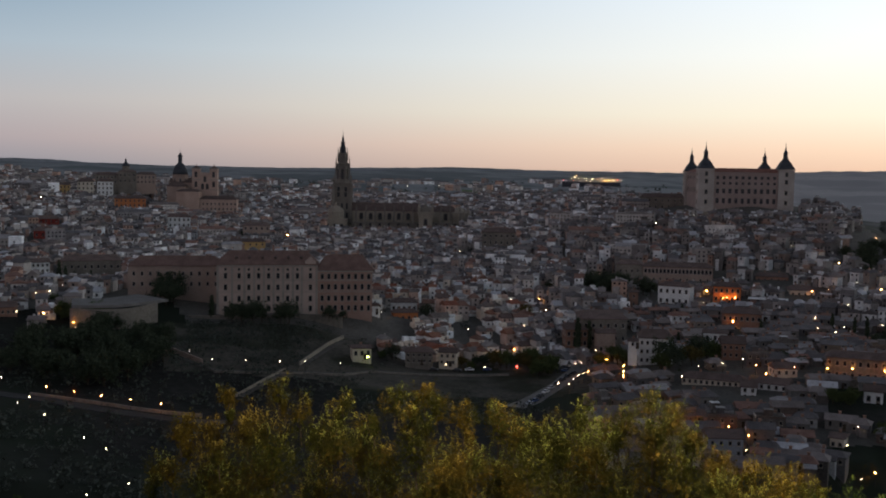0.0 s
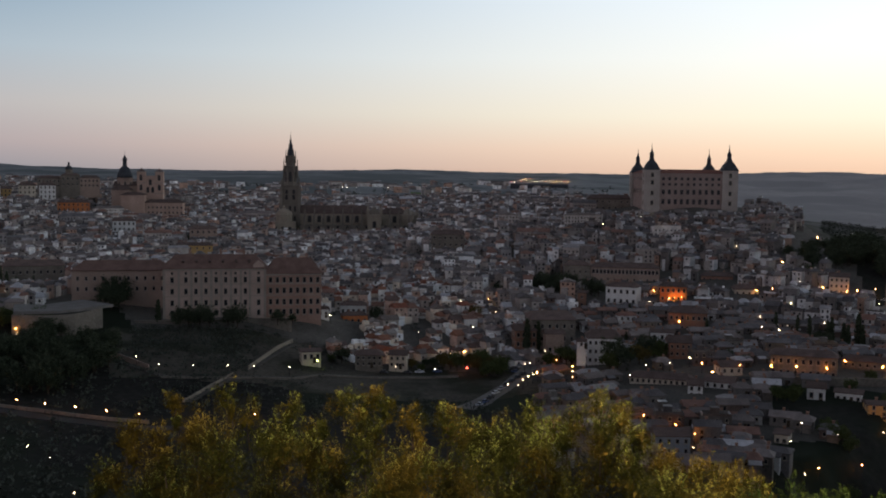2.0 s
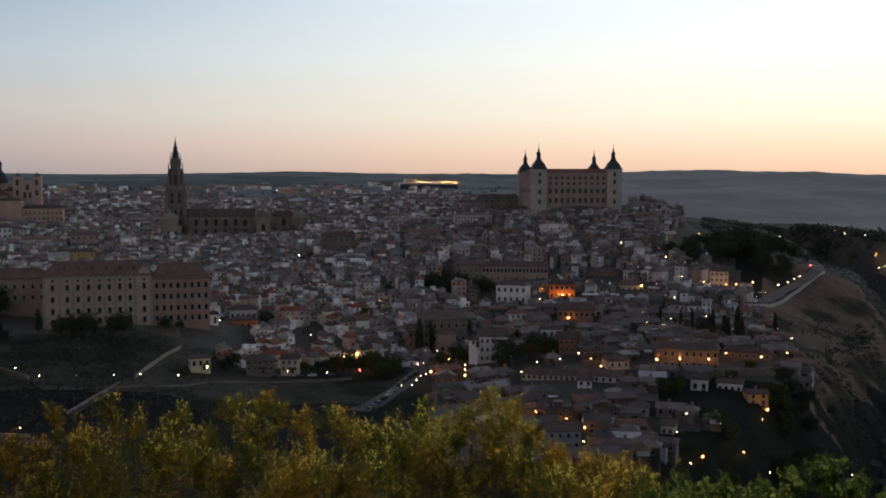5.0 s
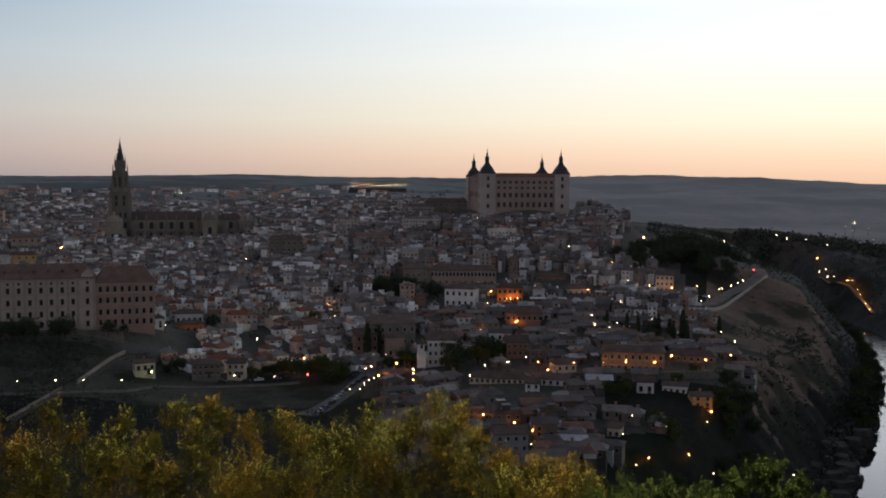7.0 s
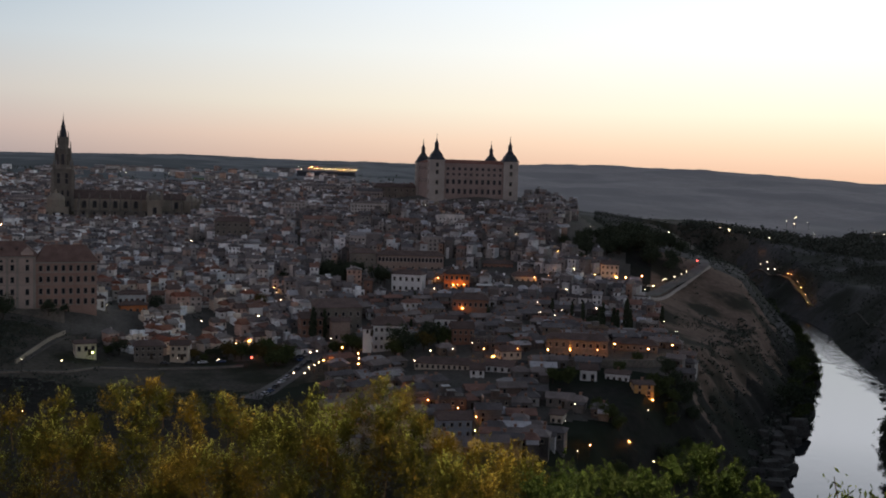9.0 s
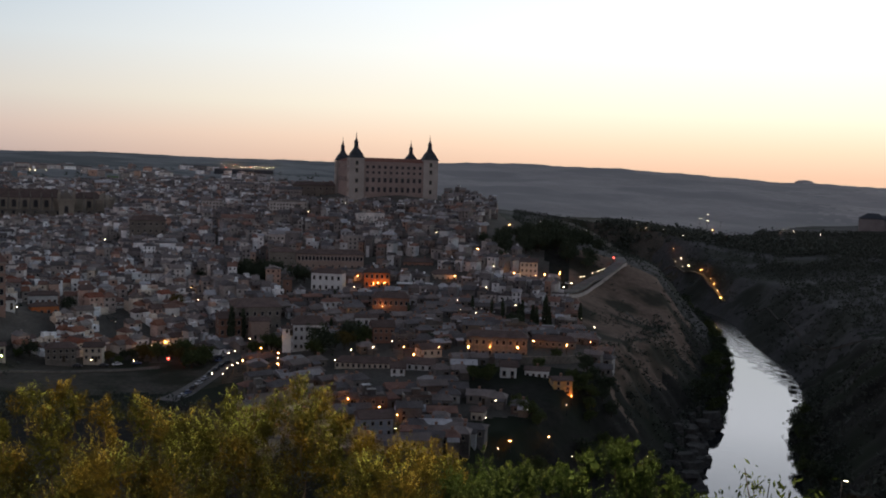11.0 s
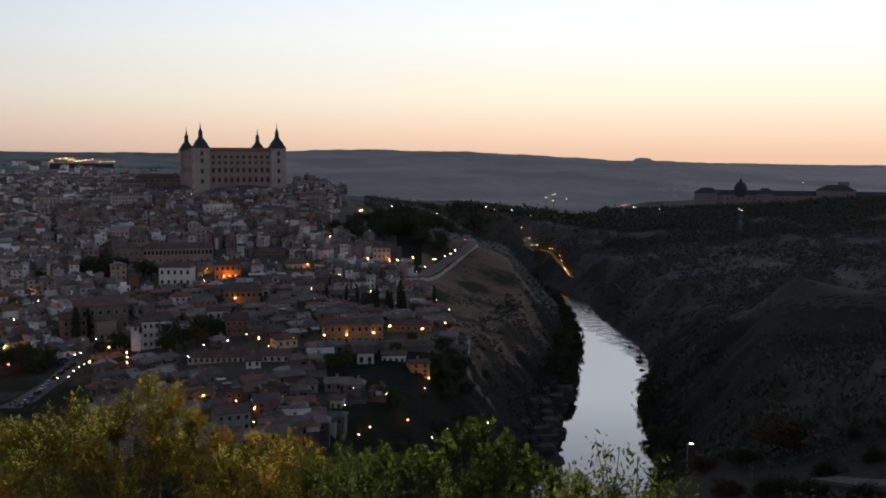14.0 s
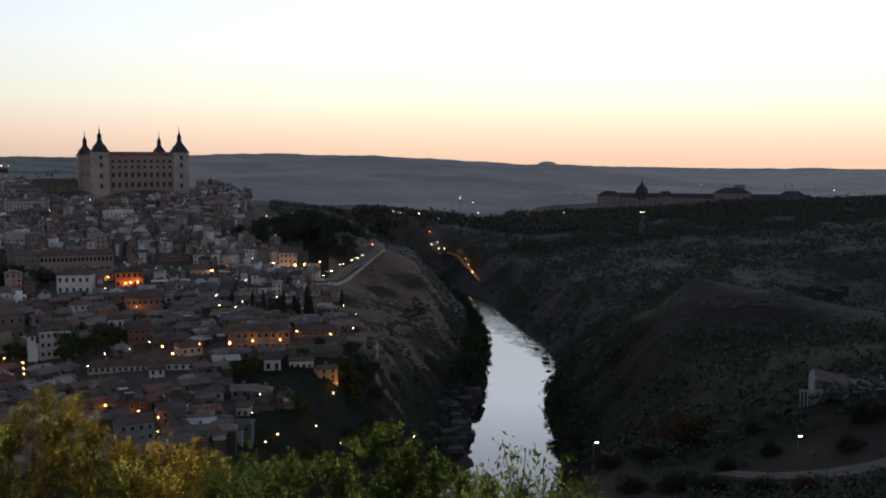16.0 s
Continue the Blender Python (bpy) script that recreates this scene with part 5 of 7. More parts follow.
def far_house(x, y, z, turn, wd, dp, h, detail, far_walls=far_walls, far_roofs=far_roofs):
    m = pose(x, y, z, 0, 0, turn)
    for s in (far_walls, far_roofs, far_panes, far_chimneys):
        s.m = m
    if wd > 5.6 and rng.random() < 0.6:
        # a second, lower or higher volume under its own roof
        cut, h2, back = wd * rng.uniform(0.35, 0.6), max(2.7, h + rng.choice([-2.6, -1.4, 1.3])), rng.uniform(-1.5, 1.0)
        x0, x1, y0, y1 = wd / 2 - cut, wd / 2, -dp / 2 + back, dp / 2 + back
        far_walls.box(x0, y0, -5, x1, y1, h2)
        if rng.random() < 0.75:
            far_roofs.gable(x0, y0, x1, y1, h2 + 0.25, rng.uniform(0.9, 1.7), 0.35, 0.0)
        for f in range(max(1, int(h2 / 2.75))):
            if rng.random() < detail:
                c, b = (x0 + x1) / 2 + rng.uniform(-0.5, 0.5), f * 2.75 + 1.0
                far_panes.add([(c - 0.5, y0 - 0.06, b), (c + 0.5, y0 - 0.06, b), (c + 0.5, y0 - 0.06, b + 1.3), (c - 0.5, y0 - 0.06, b + 1.3)], [(0, 1, 2, 3)])
        m = m @ pose(-cut / 2, 0, 0)
        wd = wd - cut
        for s in (far_walls, far_roofs, far_panes, far_chimneys):
            s.m = m
    far_walls.box(-wd / 2, -dp / 2, -5, wd / 2, dp / 2, h)
    u = rng.random()
    if u < 0.16:
        far_walls.box(-wd / 2, -dp / 2 + 0.05, h - 0.1, wd / 2, -dp / 2 + 0.3, h + 0.9).box(-1.5, 0, h, 1.5, dp / 2 - 0.5, h + 2.2)
    else:
        rise = rng.uniform(1.3, 2.5)
        if u < 0.4:
            far_roofs.m = m @ pose(0, 0, 0, 0, 0, 90)
            far_roofs.gable(-dp / 2, -wd / 2, dp / 2, wd / 2, h + 0.25, rise, 0.4, 0)
            far_walls.add([(-wd / 2 + 0.1, -dp / 2 + 0.02, h), (wd / 2 - 0.1, -dp / 2 + 0.02, h), (0, -dp / 2 + 0.02, h + rise)], [(0, 1, 2)])
        else:
            far_roofs.gable(-wd / 2, -dp / 2, wd / 2, dp / 2, h + 0.25, rise, 0.4, rng.choice([0.0, 0.0, 2.4]))
        if rng.random() < 0.6:
            cx = rng.uniform(-wd / 3, wd / 3)
            far_chimneys.box(cx - 0.4, 0.4, h, cx + 0.4, 1.2, h + rise + 0.9)
    for _ in range(int(rng.choice([0, 1, 2], p=[0.25, 0.45, 0.3]))):
        ax, aw, ah = rng.uniform(-wd / 2, wd / 4), rng.uniform(2, 4.5), h * rng.uniform(0.35, 0.75)
        far_walls.box(ax, -dp / 2 - rng.uniform(1.5, 3), -4, ax + aw, -dp / 2 - 0.02, ah)
    n = max(1, int(wd / 2.4))
    for f in range(max(1, int(h / 2.75))):
        for i in range(n):
            if rng.random() < detail:
                c, b, ww, hh = -wd / 2 + wd * (i + 0.5) / n, f * 2.75 + 1.1, rng.uniform(0.4, 0.6), rng.uniform(1.0, 1.5)
                far_panes.add([(c - ww, -dp / 2 - 0.06, b), (c + ww, -dp / 2 - 0.06, b), (c + ww, -dp / 2 - 0.06, b + hh), (c - ww, -dp / 2 - 0.06, b + hh)], [(0, 1, 2, 3)])


for i in far_idx:
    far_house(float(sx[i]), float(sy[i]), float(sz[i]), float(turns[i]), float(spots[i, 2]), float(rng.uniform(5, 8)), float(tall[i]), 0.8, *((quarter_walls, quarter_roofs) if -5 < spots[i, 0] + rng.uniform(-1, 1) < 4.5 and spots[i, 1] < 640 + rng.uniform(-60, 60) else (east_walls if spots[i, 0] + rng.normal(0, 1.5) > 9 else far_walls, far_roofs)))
# larger blocks among them
for _ in range(90):
    b_ = rng.uniform(-24, 19)
    d_ = rng.uniform(640, city_far(b_) - 20)
    x_, y_ = at(b_, d_)
    if all(math.hypot(x_ - q[0], y_ - q[1]) > q[2] + 10 for q in KEEP_OFF) and not (-9.5 < b_ < 2 and d_ < 985) and not (13 < b_ < 19 and d_ > 780):
        far_house(float(x_), float(y_), gz(x_, y_), float(-b_ + rng.uniform(-20, 20)), float(rng.uniform(14, 30)), float(rng.uniform(9, 13)), float(rng.uniform(8, 12.5)), 0.95)
# scattered suburbs on the plain
sub_az, sub_d = rng.uniform(-27, 9, 260), rng.uniform(1430, 2300, 260)
ux, uy = at(sub_az, sub_d)
uz = ground(ux, uy)
for x_, y_, z_, a_ in zip(ux, uy, uz, sub_az):
    far_house(float(x_), float(y_), float(z_), float(-a_ + rng.uniform(-30, 30)), float(rng.uniform(10, 26)), float(rng.uniform(9, 13)), float(rng.choice([4, 7, 10])), 0.5)
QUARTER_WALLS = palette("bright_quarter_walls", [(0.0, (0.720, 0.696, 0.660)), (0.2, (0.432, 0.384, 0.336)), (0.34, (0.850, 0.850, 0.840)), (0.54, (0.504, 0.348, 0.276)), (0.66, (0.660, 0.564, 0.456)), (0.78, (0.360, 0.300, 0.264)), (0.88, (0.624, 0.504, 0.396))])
QUARTER_ROOFS = palette("red_quarter_roofs", [(0.0, (0.187, 0.108, 0.083)), (0.24, (0.122, 0.086, 0.076)), (0.46, (0.234, 0.112, 0.075)), (0.64, (0.159, 0.131, 0.117)), (0.80, (0.215, 0.084, 0.056)), (0.90, (0.262, 0.234, 0.215))], bump=0.5, fine=2.6)
houses = thing("distant_houses", "close-packed tile-roofed houses climbing the old town's hill", "houses", Matrix(), kind="stuff")
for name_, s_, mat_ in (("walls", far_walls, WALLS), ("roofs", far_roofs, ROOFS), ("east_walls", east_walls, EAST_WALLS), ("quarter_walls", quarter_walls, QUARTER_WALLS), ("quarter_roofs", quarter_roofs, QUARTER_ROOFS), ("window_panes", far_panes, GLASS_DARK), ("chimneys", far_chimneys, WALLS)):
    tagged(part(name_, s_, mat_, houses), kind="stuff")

# ---- roads, paths and walls ----


def line_of(pts, step=3.0):
    """Evenly spaced x, y along a line of (bearing, distance)."""
    x, y = at(np.array([p[0] for p in pts]), np.array([p[1] for p in pts], float))
    s = np.r_[0, np.cumsum(np.hypot(np.diff(x), np.diff(y)))]
    t = np.linspace(0, s[-1], max(2, int(s[-1] / step)))
    return np.interp(t, s, x), np.interp(t, s, y)


def strip(name, label, category, pts, wide, material, lift=0.25):
    x, y = line_of(pts)
    z = ground(x, y) + lift
    for _ in range(4):
        z[1:-1] = (z[:-2] + z[1:-1] + z[2:]) / 3
    n = np.c_[-np.gradient(y), np.gradient(x)]
    n /= np.hypot(*n.T)[:, None]
    s, k = Shape(), len(x)
    v = []
    for q, dz in ((-0.5, -1.2), (-0.5, 0), (0.5, 0), (0.5, -1.2)):
        v += [(a + nx * wide * q, b + ny * wide * q, c + dz) for a, b, c, (nx, ny) in zip(x, y, z, n)]
    s.add(v, [(j * k + i, j * k + i + 1, (j + 1) * k + i + 1, (j + 1) * k + i) for j in range(3) for i in range(k - 1)])
    return tagged(part(name, s, material), label, category, kind="structure")


def wall_line(name, label, pts, high, thick, material, sink=5.0):
    x, y = line_of(pts)
    z = ground(x, y)
    for _ in range(4):
        z[1:-1] = (z[:-2] + z[1:-1] + z[2:]) / 3
    n = np.c_[-np.gradient(y), np.gradient(x)]
    n /= np.hypot(*n.T)[:, None]
    s, k, v = Shape(), len(x), []
    for q, dz in ((-0.5, -sink), (-0.5, high), (0.5, high), (0.5, -sink)):
        v += [(a + nx * thick * q, b + ny * thick * q, c + dz) for a, b, c, (nx, ny) in zip(x, y, z, n)]
    s.add(v, [(j * k + i, j * k + i + 1, (j + 1) * k + i + 1, (j + 1) * k + i) for j in range(3) for i in range(k - 1)])
    s.add([v[j * k] for j in range(4)], [(0, 1, 2, 3)])
    s.add([v[j * k + k - 1] for j in range(4)], [(3, 2, 1, 0)])
    return tagged(part(name, s, material), label, "wall", kind="structure")


strip("road", "sloping asphalt street lined with parked cars", "road", [(4.2, 408), (5.6, 425), (6.9, 442), (7.9, 470), (8.3, 492)], 11, CONCRETE)
# lamplight on the gorge road is put into its paler surface colour
strip("road", "asphalt road along the top of the gorge", "road", [(24.6, 602), (26.0, 622), (27.2, 668), (28.3, 698), (28.9, 722), (28.8, 745)], 10, CONCRETE, 0.8)
wall_line("wall_cornice", "tall stone retaining wall under the gorge road", [(25.4, 592), (26.6, 616), (27.6, 660), (28.7, 700), (29.3, 722)], 1.7, 1.0, PALE_STONE, 9.0)
strip("road", "lamp-lit terrace street", "road", [(18.8, 436), (21, 438), (24, 441), (26.4, 448), (27.6, 461)], 6, ROAD)
wall_line("wall_terrace", "long stone retaining wall below the terrace street", [(20.2, 430), (22, 431), (24, 433), (26.3, 440), (27.9, 452), (28.6, 470)], 3.2, 0.8, DARK_STONE, 7.0)
strip("path", "pale stepped path climbing the garden slope", "path", [(-11.2, 399), (-9.8, 419), (-8.5, 437)], 2.6, TOWN_EARTH)
wall_line("wall_garden", "low pale parapet along the stepped path", [(-11.4, 399), (-10.0, 419), (-8.7, 437)], 1.1, 0.6, STONE)
strip("path", "pale ramp rising to the terrace", "path", [(-7.7, 447), (-7.0, 462), (-6.1, 480), (-5.3, 494), (-4.3, 502)], 3.0, TOWN_EARTH)
wall_line("wall_ramp", "stone parapet along the ramp", [(-7.9, 446), (-7.2, 461), (-6.3, 480), (-5.5, 494)], 1.6, 0.6, STONE)
strip("path", "level garden walk with lamps", "path", [(-15.2, 449), (-13.8, 440), (-12.6, 430), (-10.8, 431), (-9, 434), (-7.6, 437), (-5.6, 440), (-3.9, 452), (0.5, 464), (3.8, 468)], 3.0, TOWN_EARTH)
wall_line("wall_walk", "low rough parapet along the garden walk", [(-12.6, 427.5), (-10.8, 428.5), (-9, 431.5), (-7.6, 434.5), (-5.6, 437.5), (-3.9, 449.5), (0.5, 461), (3.8, 465)], 0.8, 0.5, DARK_STONE)
wall_line("wall_slope", "lamp-lit rose wall above the garden walk", [(-15.6, 455), (-14.8, 451), (-13.9, 443), (-13.2, 437)], 2.2, 0.6, ROSE)
strip("road", "lamp-lit road across the dark slope", "road", [(-25, 392), (-23.5, 385), (-21.2, 378), (-18.5, 366), (-15.4, 360), (-13.6, 358), (-10, 362)], 6, ROAD)
wall_line("wall_road", "low stone wall beside the slope road", [(-22, 384), (-19.8, 377), (-17, 369), (-15.2, 366), (-13.2, 365)], 1.2, 0.6, DARK_STONE)
wall_line("wall_bastion", "broad pale retaining wall of a square", [(-20.0, 486), (-18.6, 484), (-17.0, 486), (-15.6, 498)], 9.0, 1.5, DARK_STONE, 6)
strip("pavement", "pale open square behind the retaining wall", "square", [(-19.9, 500), (-18, 500), (-15.8, 512)], 26, CONCRETE, 8.4)
strip("path", "pale track along the wild river bank", "path", [(36.2, 925), (37.0, 890), (38.2, 800), (39.4, 730), (40.6, 690), (42.0, 672)], 2.5, TOWN_EARTH)
strip("path", "bare earth track on the near hillside", "path", [(48.5, 214), (50.5, 205), (53, 199), (56, 196), (60, 198)], 9, TOWN_EARTH)
strip("path", "goat path zigzagging down the cliff", "path", [(29.4, 640), (30.8, 612), (31.6, 600), (31.2, 588), (30.2, 580)], 1.4, TOWN_EARTH)
strip("road", "sodium-lit road below the far slope", "road", [(28.9, 1175), (30.2, 1165), (31.8, 1155), (33.0, 1110), (33.6, 1080), (34.2, 1040), (34.7, 1005)], 7, TOWN_EARTH)

# ---- trees ----


def leaf_cloud(centres, size, per, spread, gen, lean=0.0):
    """Small leaf-shaped faces thrown round each centre, as arrays of corners."""
    c = np.repeat(centres, per, axis=0) + gen.normal(0, spread, (len(centres) * per, 3))
    n = len(c)
    a = gen.normal(0, 1, (n, 3))
    a[:, 2] += lean
    a /= np.linalg.norm(a, axis=1)[:, None]
    b = np.cross(a, gen.normal(0, 1, (n, 3)))
    b /= np.linalg.norm(b, axis=1)[:, None]
    s = size * gen.uniform(0.6, 1.4, (n, 1))
    return np.stack([c - a * s, c + b * s * 0.45, c + a * s, c - b * s * 0.45], 1)


def cloud_mesh(name, quads, material):
    me = bpy.data.meshes.new(name)
    v = quads.reshape(-1, 3)
    me.from_pydata(v.tolist(), [], np.arange(len(v)).reshape(-1, 4).tolist())
    me.materials.append(material)
    return me


def limb(s, p, q, r0, r1, sides=5):
    p, q = Vector(p), Vector(q)
    m = Matrix.Translation(p) @ (q - p).to_track_quat("Z", "Y").to_matrix().to_4x4()
    keep = s.m
    s.m = keep @ m
    s.lathe([(r0, 0), (r1, (q - p).length)], sides)
    s.m = keep


def broad_tree(k, high, wide, leaves, label, clumps=120, per=16, leaf=0.40):
    g = np.random.default_rng(50 + k)
    t = thing("tree", label, "tree", Matrix(), "trees of the town")
    s = Shape()
    limb(s, (0, 0, -1), (0.1, 0, high * 0.45), 0.32, 0.2)
    cs = []
    for i in range(6):
        a, e = i * 1.05 + g.uniform(-0.3, 0.3), g.uniform(0.40, 0.92)
        tip = (wide * 0.5 * math.cos(a) * g.uniform(0.5, 0.9), wide * 0.5 * math.sin(a) * g.uniform(0.5, 0.9), high * e)
        limb(s, (0.05, 0, high * g.uniform(0.15, 0.32)), tip, 0.14, 0.04)
        cs.append(tip)
    part("trunk", s, BARK, t)
    lobes = np.array(cs + [(0, 0, high * 0.85)])
    pts = lobes[g.integers(len(lobes), size=clumps)] + g.normal(0, 1, (clumps, 3)) * np.array([wide * 0.15, wide * 0.15, high * 0.12])
    part("crown", cloud_mesh("crown", leaf_cloud(pts, leaf, per, 0.55, g), leaves), None, t)
    return t


def cypress(k, high, label):
    g = np.random.default_rng(80 + k)
    t = thing("cypress", label, "tree", Matrix(), "cypresses")
    s = Shape()
    limb(s, (0, 0, -1), (0, 0, high * 0.8), 0.22, 0.05)
    part("trunk", s, BARK, t)
    h = g.uniform(0.06, 1, 150)
    r = high * 0.095 * np.sin(np.clip(h, 0, 1) ** 0.7 * math.pi) ** 0.7 * g.uniform(0.4, 1, 150)
    a = g.uniform(0, 6.28, 150)
    pts = np.c_[r * np.cos(a), r * np.sin(a), h * high]
    part("crown", cloud_mesh("crown", leaf_cloud(pts, 0.4, 12, 0.25, g, 1.5), LEAF_DARK), None, t)
    return t


LEAF_GREEN = surface("green_leaves", (0.038, 0.050, 0.020), (0.098, 0.116, 0.046), 0.3, fine=2.0, spread=0.35, bump=0.0)
tree_kinds = {
    "pine": [broad_tree(0, 8.5, 8, LEAF_DARK, "dark broad evergreen tree among the houses"), broad_tree(1, 10, 9.5, LEAF_DARK, "tall dark evergreen tree in the park", 150)],
    "green": [broad_tree(2, 7, 7, LEAF_GREEN, "leafy green tree between the houses"), broad_tree(3, 6, 6.5, LEAF_GREEN, "low leafy tree on the slope")],
    "dry": [broad_tree(4, 7, 6.5, LEAF_DRY, "yellowing autumn tree in the lamplight"), broad_tree(5, 6, 6, LEAF_DRY, "half-bare yellowing tree beside the street")],
    "cypress": [cypress(0, 13, "slender dark cypress beside the houses"), cypress(1, 10, "small dark pointed cypress")],
}
first = {id(o): True for l_ in tree_kinds.values() for o in l_}


def plant(kind, x, y, scale=1.0, turn=None, z=None):
    ob = tree_kinds[kind][int(rng.integers(2))]
    m = pose(float(x), float(y), gz(x, y) if z is None else z, 0, 0, float(rng.uniform(0, 360)) if turn is None else turn) @ Matrix.Diagonal((scale, scale, scale, 1))
    if first.pop(id(ob), None):
        ob.matrix_basis = m
    else:
        made = copy_thing(ob, pose(0, 0, 0))
        made.matrix_basis = m


def grove(kind, b, d, r, n, lo=0.8, hi=1.2):
    cx, cy = at(b, d)
    for _ in range(n):
        a, q = rng.uniform(0, 6.28), r * math.sqrt(rng.uniform(0, 1))
        plant(kind, cx + q * math.cos(a), cy + q * math.sin(a), rng.uniform(lo, hi))


# the wooded park on the spur
grove("pine", 24.4, 722, 30, 26, 0.9, 1.3)
grove("pine", 25.8, 745, 26, 16, 0.9, 1.3)
grove("pine", 22.8, 705, 18, 8, 0.8, 1.1)
grove("pine", 26.8, 700, 14, 6, 0.7, 1.0)
# gardens by the white building and the street
for b_, d_, k_ in ((12.2, 447, "green"), (12.6, 450, "pine"), (13.3, 463, "green"), (14.0, 468, "pine"), (14.6, 470, "green"), (15.0, 474, "green"), (10.1, 462, "green"), (9.8, 468, "green"), (8.9, 466, "green"), (13.8, 458, "dry")):
    plant(k_, *at(b_, d_), rng.uniform(0.9, 1.2))
for b_, d_, k_ in ((3.0, 484, "dry"), (3.7, 478, "green"), (4.4, 480, "dry"), (4.9, 474, "dry"), (5.3, 476, "green"), (5.7, 470, "dry"), (6.0, 466, "green"), (5.0, 486, "green"), (5.5, 462, "green"), (6.2, 474, "green"), (4.6, 566, "dry")):
    plant(k_, *at(b_, d_), rng.uniform(0.9, 1.15))
for b_, d_ in ((9.0, 628), (9.4, 622), (8.7, 632), (11.1, 618), (11.5, 616), (8.3, 648), (9.8, 630)):
    plant("pine", *at(b_, d_), rng.uniform(0.8, 1.1))
for b_, d_, s_ in ((5.9, 640, 0.8), (-0.9, 560, 0.7), (-15.4, 535, 1.15), (-14.9, 538, 1.35), (-14.7, 534, 1.2), (-15.1, 530, 1.0)):
    plant("pine", *at(b_, d_), s_)
for b_, d_, s_ in ((-11.6, 498, 0.8), (-11.1, 497, 0.9), (-10.5, 498, 0.95), (-10.0, 498, 0.85), (-9.0, 499, 0.85), (-8.5, 498, 0.9), (-8.7, 500, 0.8), (-6.3, 503, 0.75), (-5.5, 504, 0.5)):
    plant("pine", *at(b_, d_), s_, z=56.2)
# cypresses
for b_, d_, s_ in ((23.5, 522, 0.95), (23.7, 525, 1.05), (24.3, 526, 1.1), (24.5, 524, 1.05), (25.0, 528, 1.25), (25.2, 526, 1.1), (22.6, 543, 0.8), (22.0, 548, 0.7), (20.85, 900, 0.75), (21.15, 902, 0.7), (-12.7, 508, 1.1), (-20.5, 600, 1.0), (-20.2, 598, 0.8), (7.6, 500, 1.3), (8.2, 505, 1.1), (15.3, 615, 0.8), (15.9, 617, 0.7), (20.9, 545, 0.8), (26.9, 555, 0.9)):
    plant("cypress", *at(b_, d_), s_)
grove("green", -19.2, 500, 12, 6)
grove("pine", -18.6, 476, 14, 9, 0.6, 0.95)
grove("pine", -20.8, 455, 14, 7, 0.7, 1.0)
grove("pine", -17.5, 440, 20, 16, 0.8, 1.2)
grove("pine", -20, 420, 24, 16, 0.8, 1.2)
grove("pine", -15.5, 470, 10, 5, 0.6, 0.9)
grove("green", 24.9, 376, 8, 5, 0.5, 0.7)
grove("green", 21.6, 404, 5, 3, 0.7, 0.9)
grove("green", 26.9, 412, 7, 6, 0.5, 0.8)
grove("pine", 27.8, 382, 7, 5, 0.5, 0.8)
grove("green", 26.0, 350, 10, 6, 0.6, 0.9)
grove("green", 23.8, 380, 7, 5, 0.5, 0.7)
grove("pine", 27.8, 425, 10, 6, 0.5, 0.8)
grove("green", 28.6, 395, 12, 7, 0.5, 0.8)
# trees that hang over both banks of the river
for i in range(160):
    d_ = math.hypot(RX[i], RY[i])
    if RY[i] > 300 and 545 < d_ < 980 and i % 3 == 0:
        for off_, lo_, hi_ in ((2.5, 0.55, 0.95), (9, 0.8, 1.25)):
            o_ = RW[i] + off_ + rng.uniform(-1.5, 3.0)
            plant(rng.choice(["pine", "green", "green"]), RX[i] - side[i, 1] * o_, RY[i] + side[i, 0] * o_, rng.uniform(lo_, hi_))
    if RY[i] > 300 and 395 < d_ < 585 and i % 3 == 1:
        o_ = RW[i] + rng.uniform(1.0, 6.0)
        plant(rng.choice(["pine", "green"]), RX[i] + side[i, 1] * o_, RY[i] - side[i, 0] * o_, rng.uniform(0.5, 1.05))
# trees in the lanes
for _ in range(55):
    b_ = rng.uniform(-22, 26)
    d_ = rng.uniform(city_near(b_) + 10, min(1000, city_far(b_)))
    x_, y_ = at(b_, d_)
    if all(math.hypot(x_ - p[0], y_ - p[1]) > 9 for p in lamp_xy):
        plant(rng.choice(["pine", "green", "cypress"]), x_, y_, rng.uniform(0.5, 0.8))
grove("pine", 8.9, 632, 13, 12, 0.7, 1.0)
# the low trees before the bright quarter
for b_ in np.r_[-3.3, -2.7, np.linspace(1.2, 3.2, 6)]:
    plant(rng.choice(["pine", "green", "green", "dry"]), *at(b_ + rng.uniform(-0.15, 0.15), 481 + rng.uniform(-4, 3)), rng.uniform(0.45, 0.8))

# the scrub and riverside thickets that nobody could count
g2 = np.random.default_rng(21)


def thicket(n, b0, b1, d0, d1, keep, low, high):
    b, d = g2.uniform(b0, b1, n), np.sqrt(g2.uniform(d0 ** 2, d1 ** 2, n))
    x, y = at(b, d)
    z = ground(x, y)
    k = keep(b, d, x, y, z)
    # nothing grows in front of the far road lamps
    for lx_, ly_, _ in lamp_xy:
        ld_ = math.hypot(lx_, ly_)
        if ld_ > 980:
            k &= ~((np.abs(b - math.degrees(math.atan2(lx_, ly_))) < 0.11) & (d < ld_ + 4) & (d > ld_ - 220))
    return np.c_[x, y, z][k], g2.uniform(low, high, int(k.sum()))


def river_edge(x, y):
    return (np.hypot(x[:, None] - RX, y[:, None] - RY) - RW).min(1)


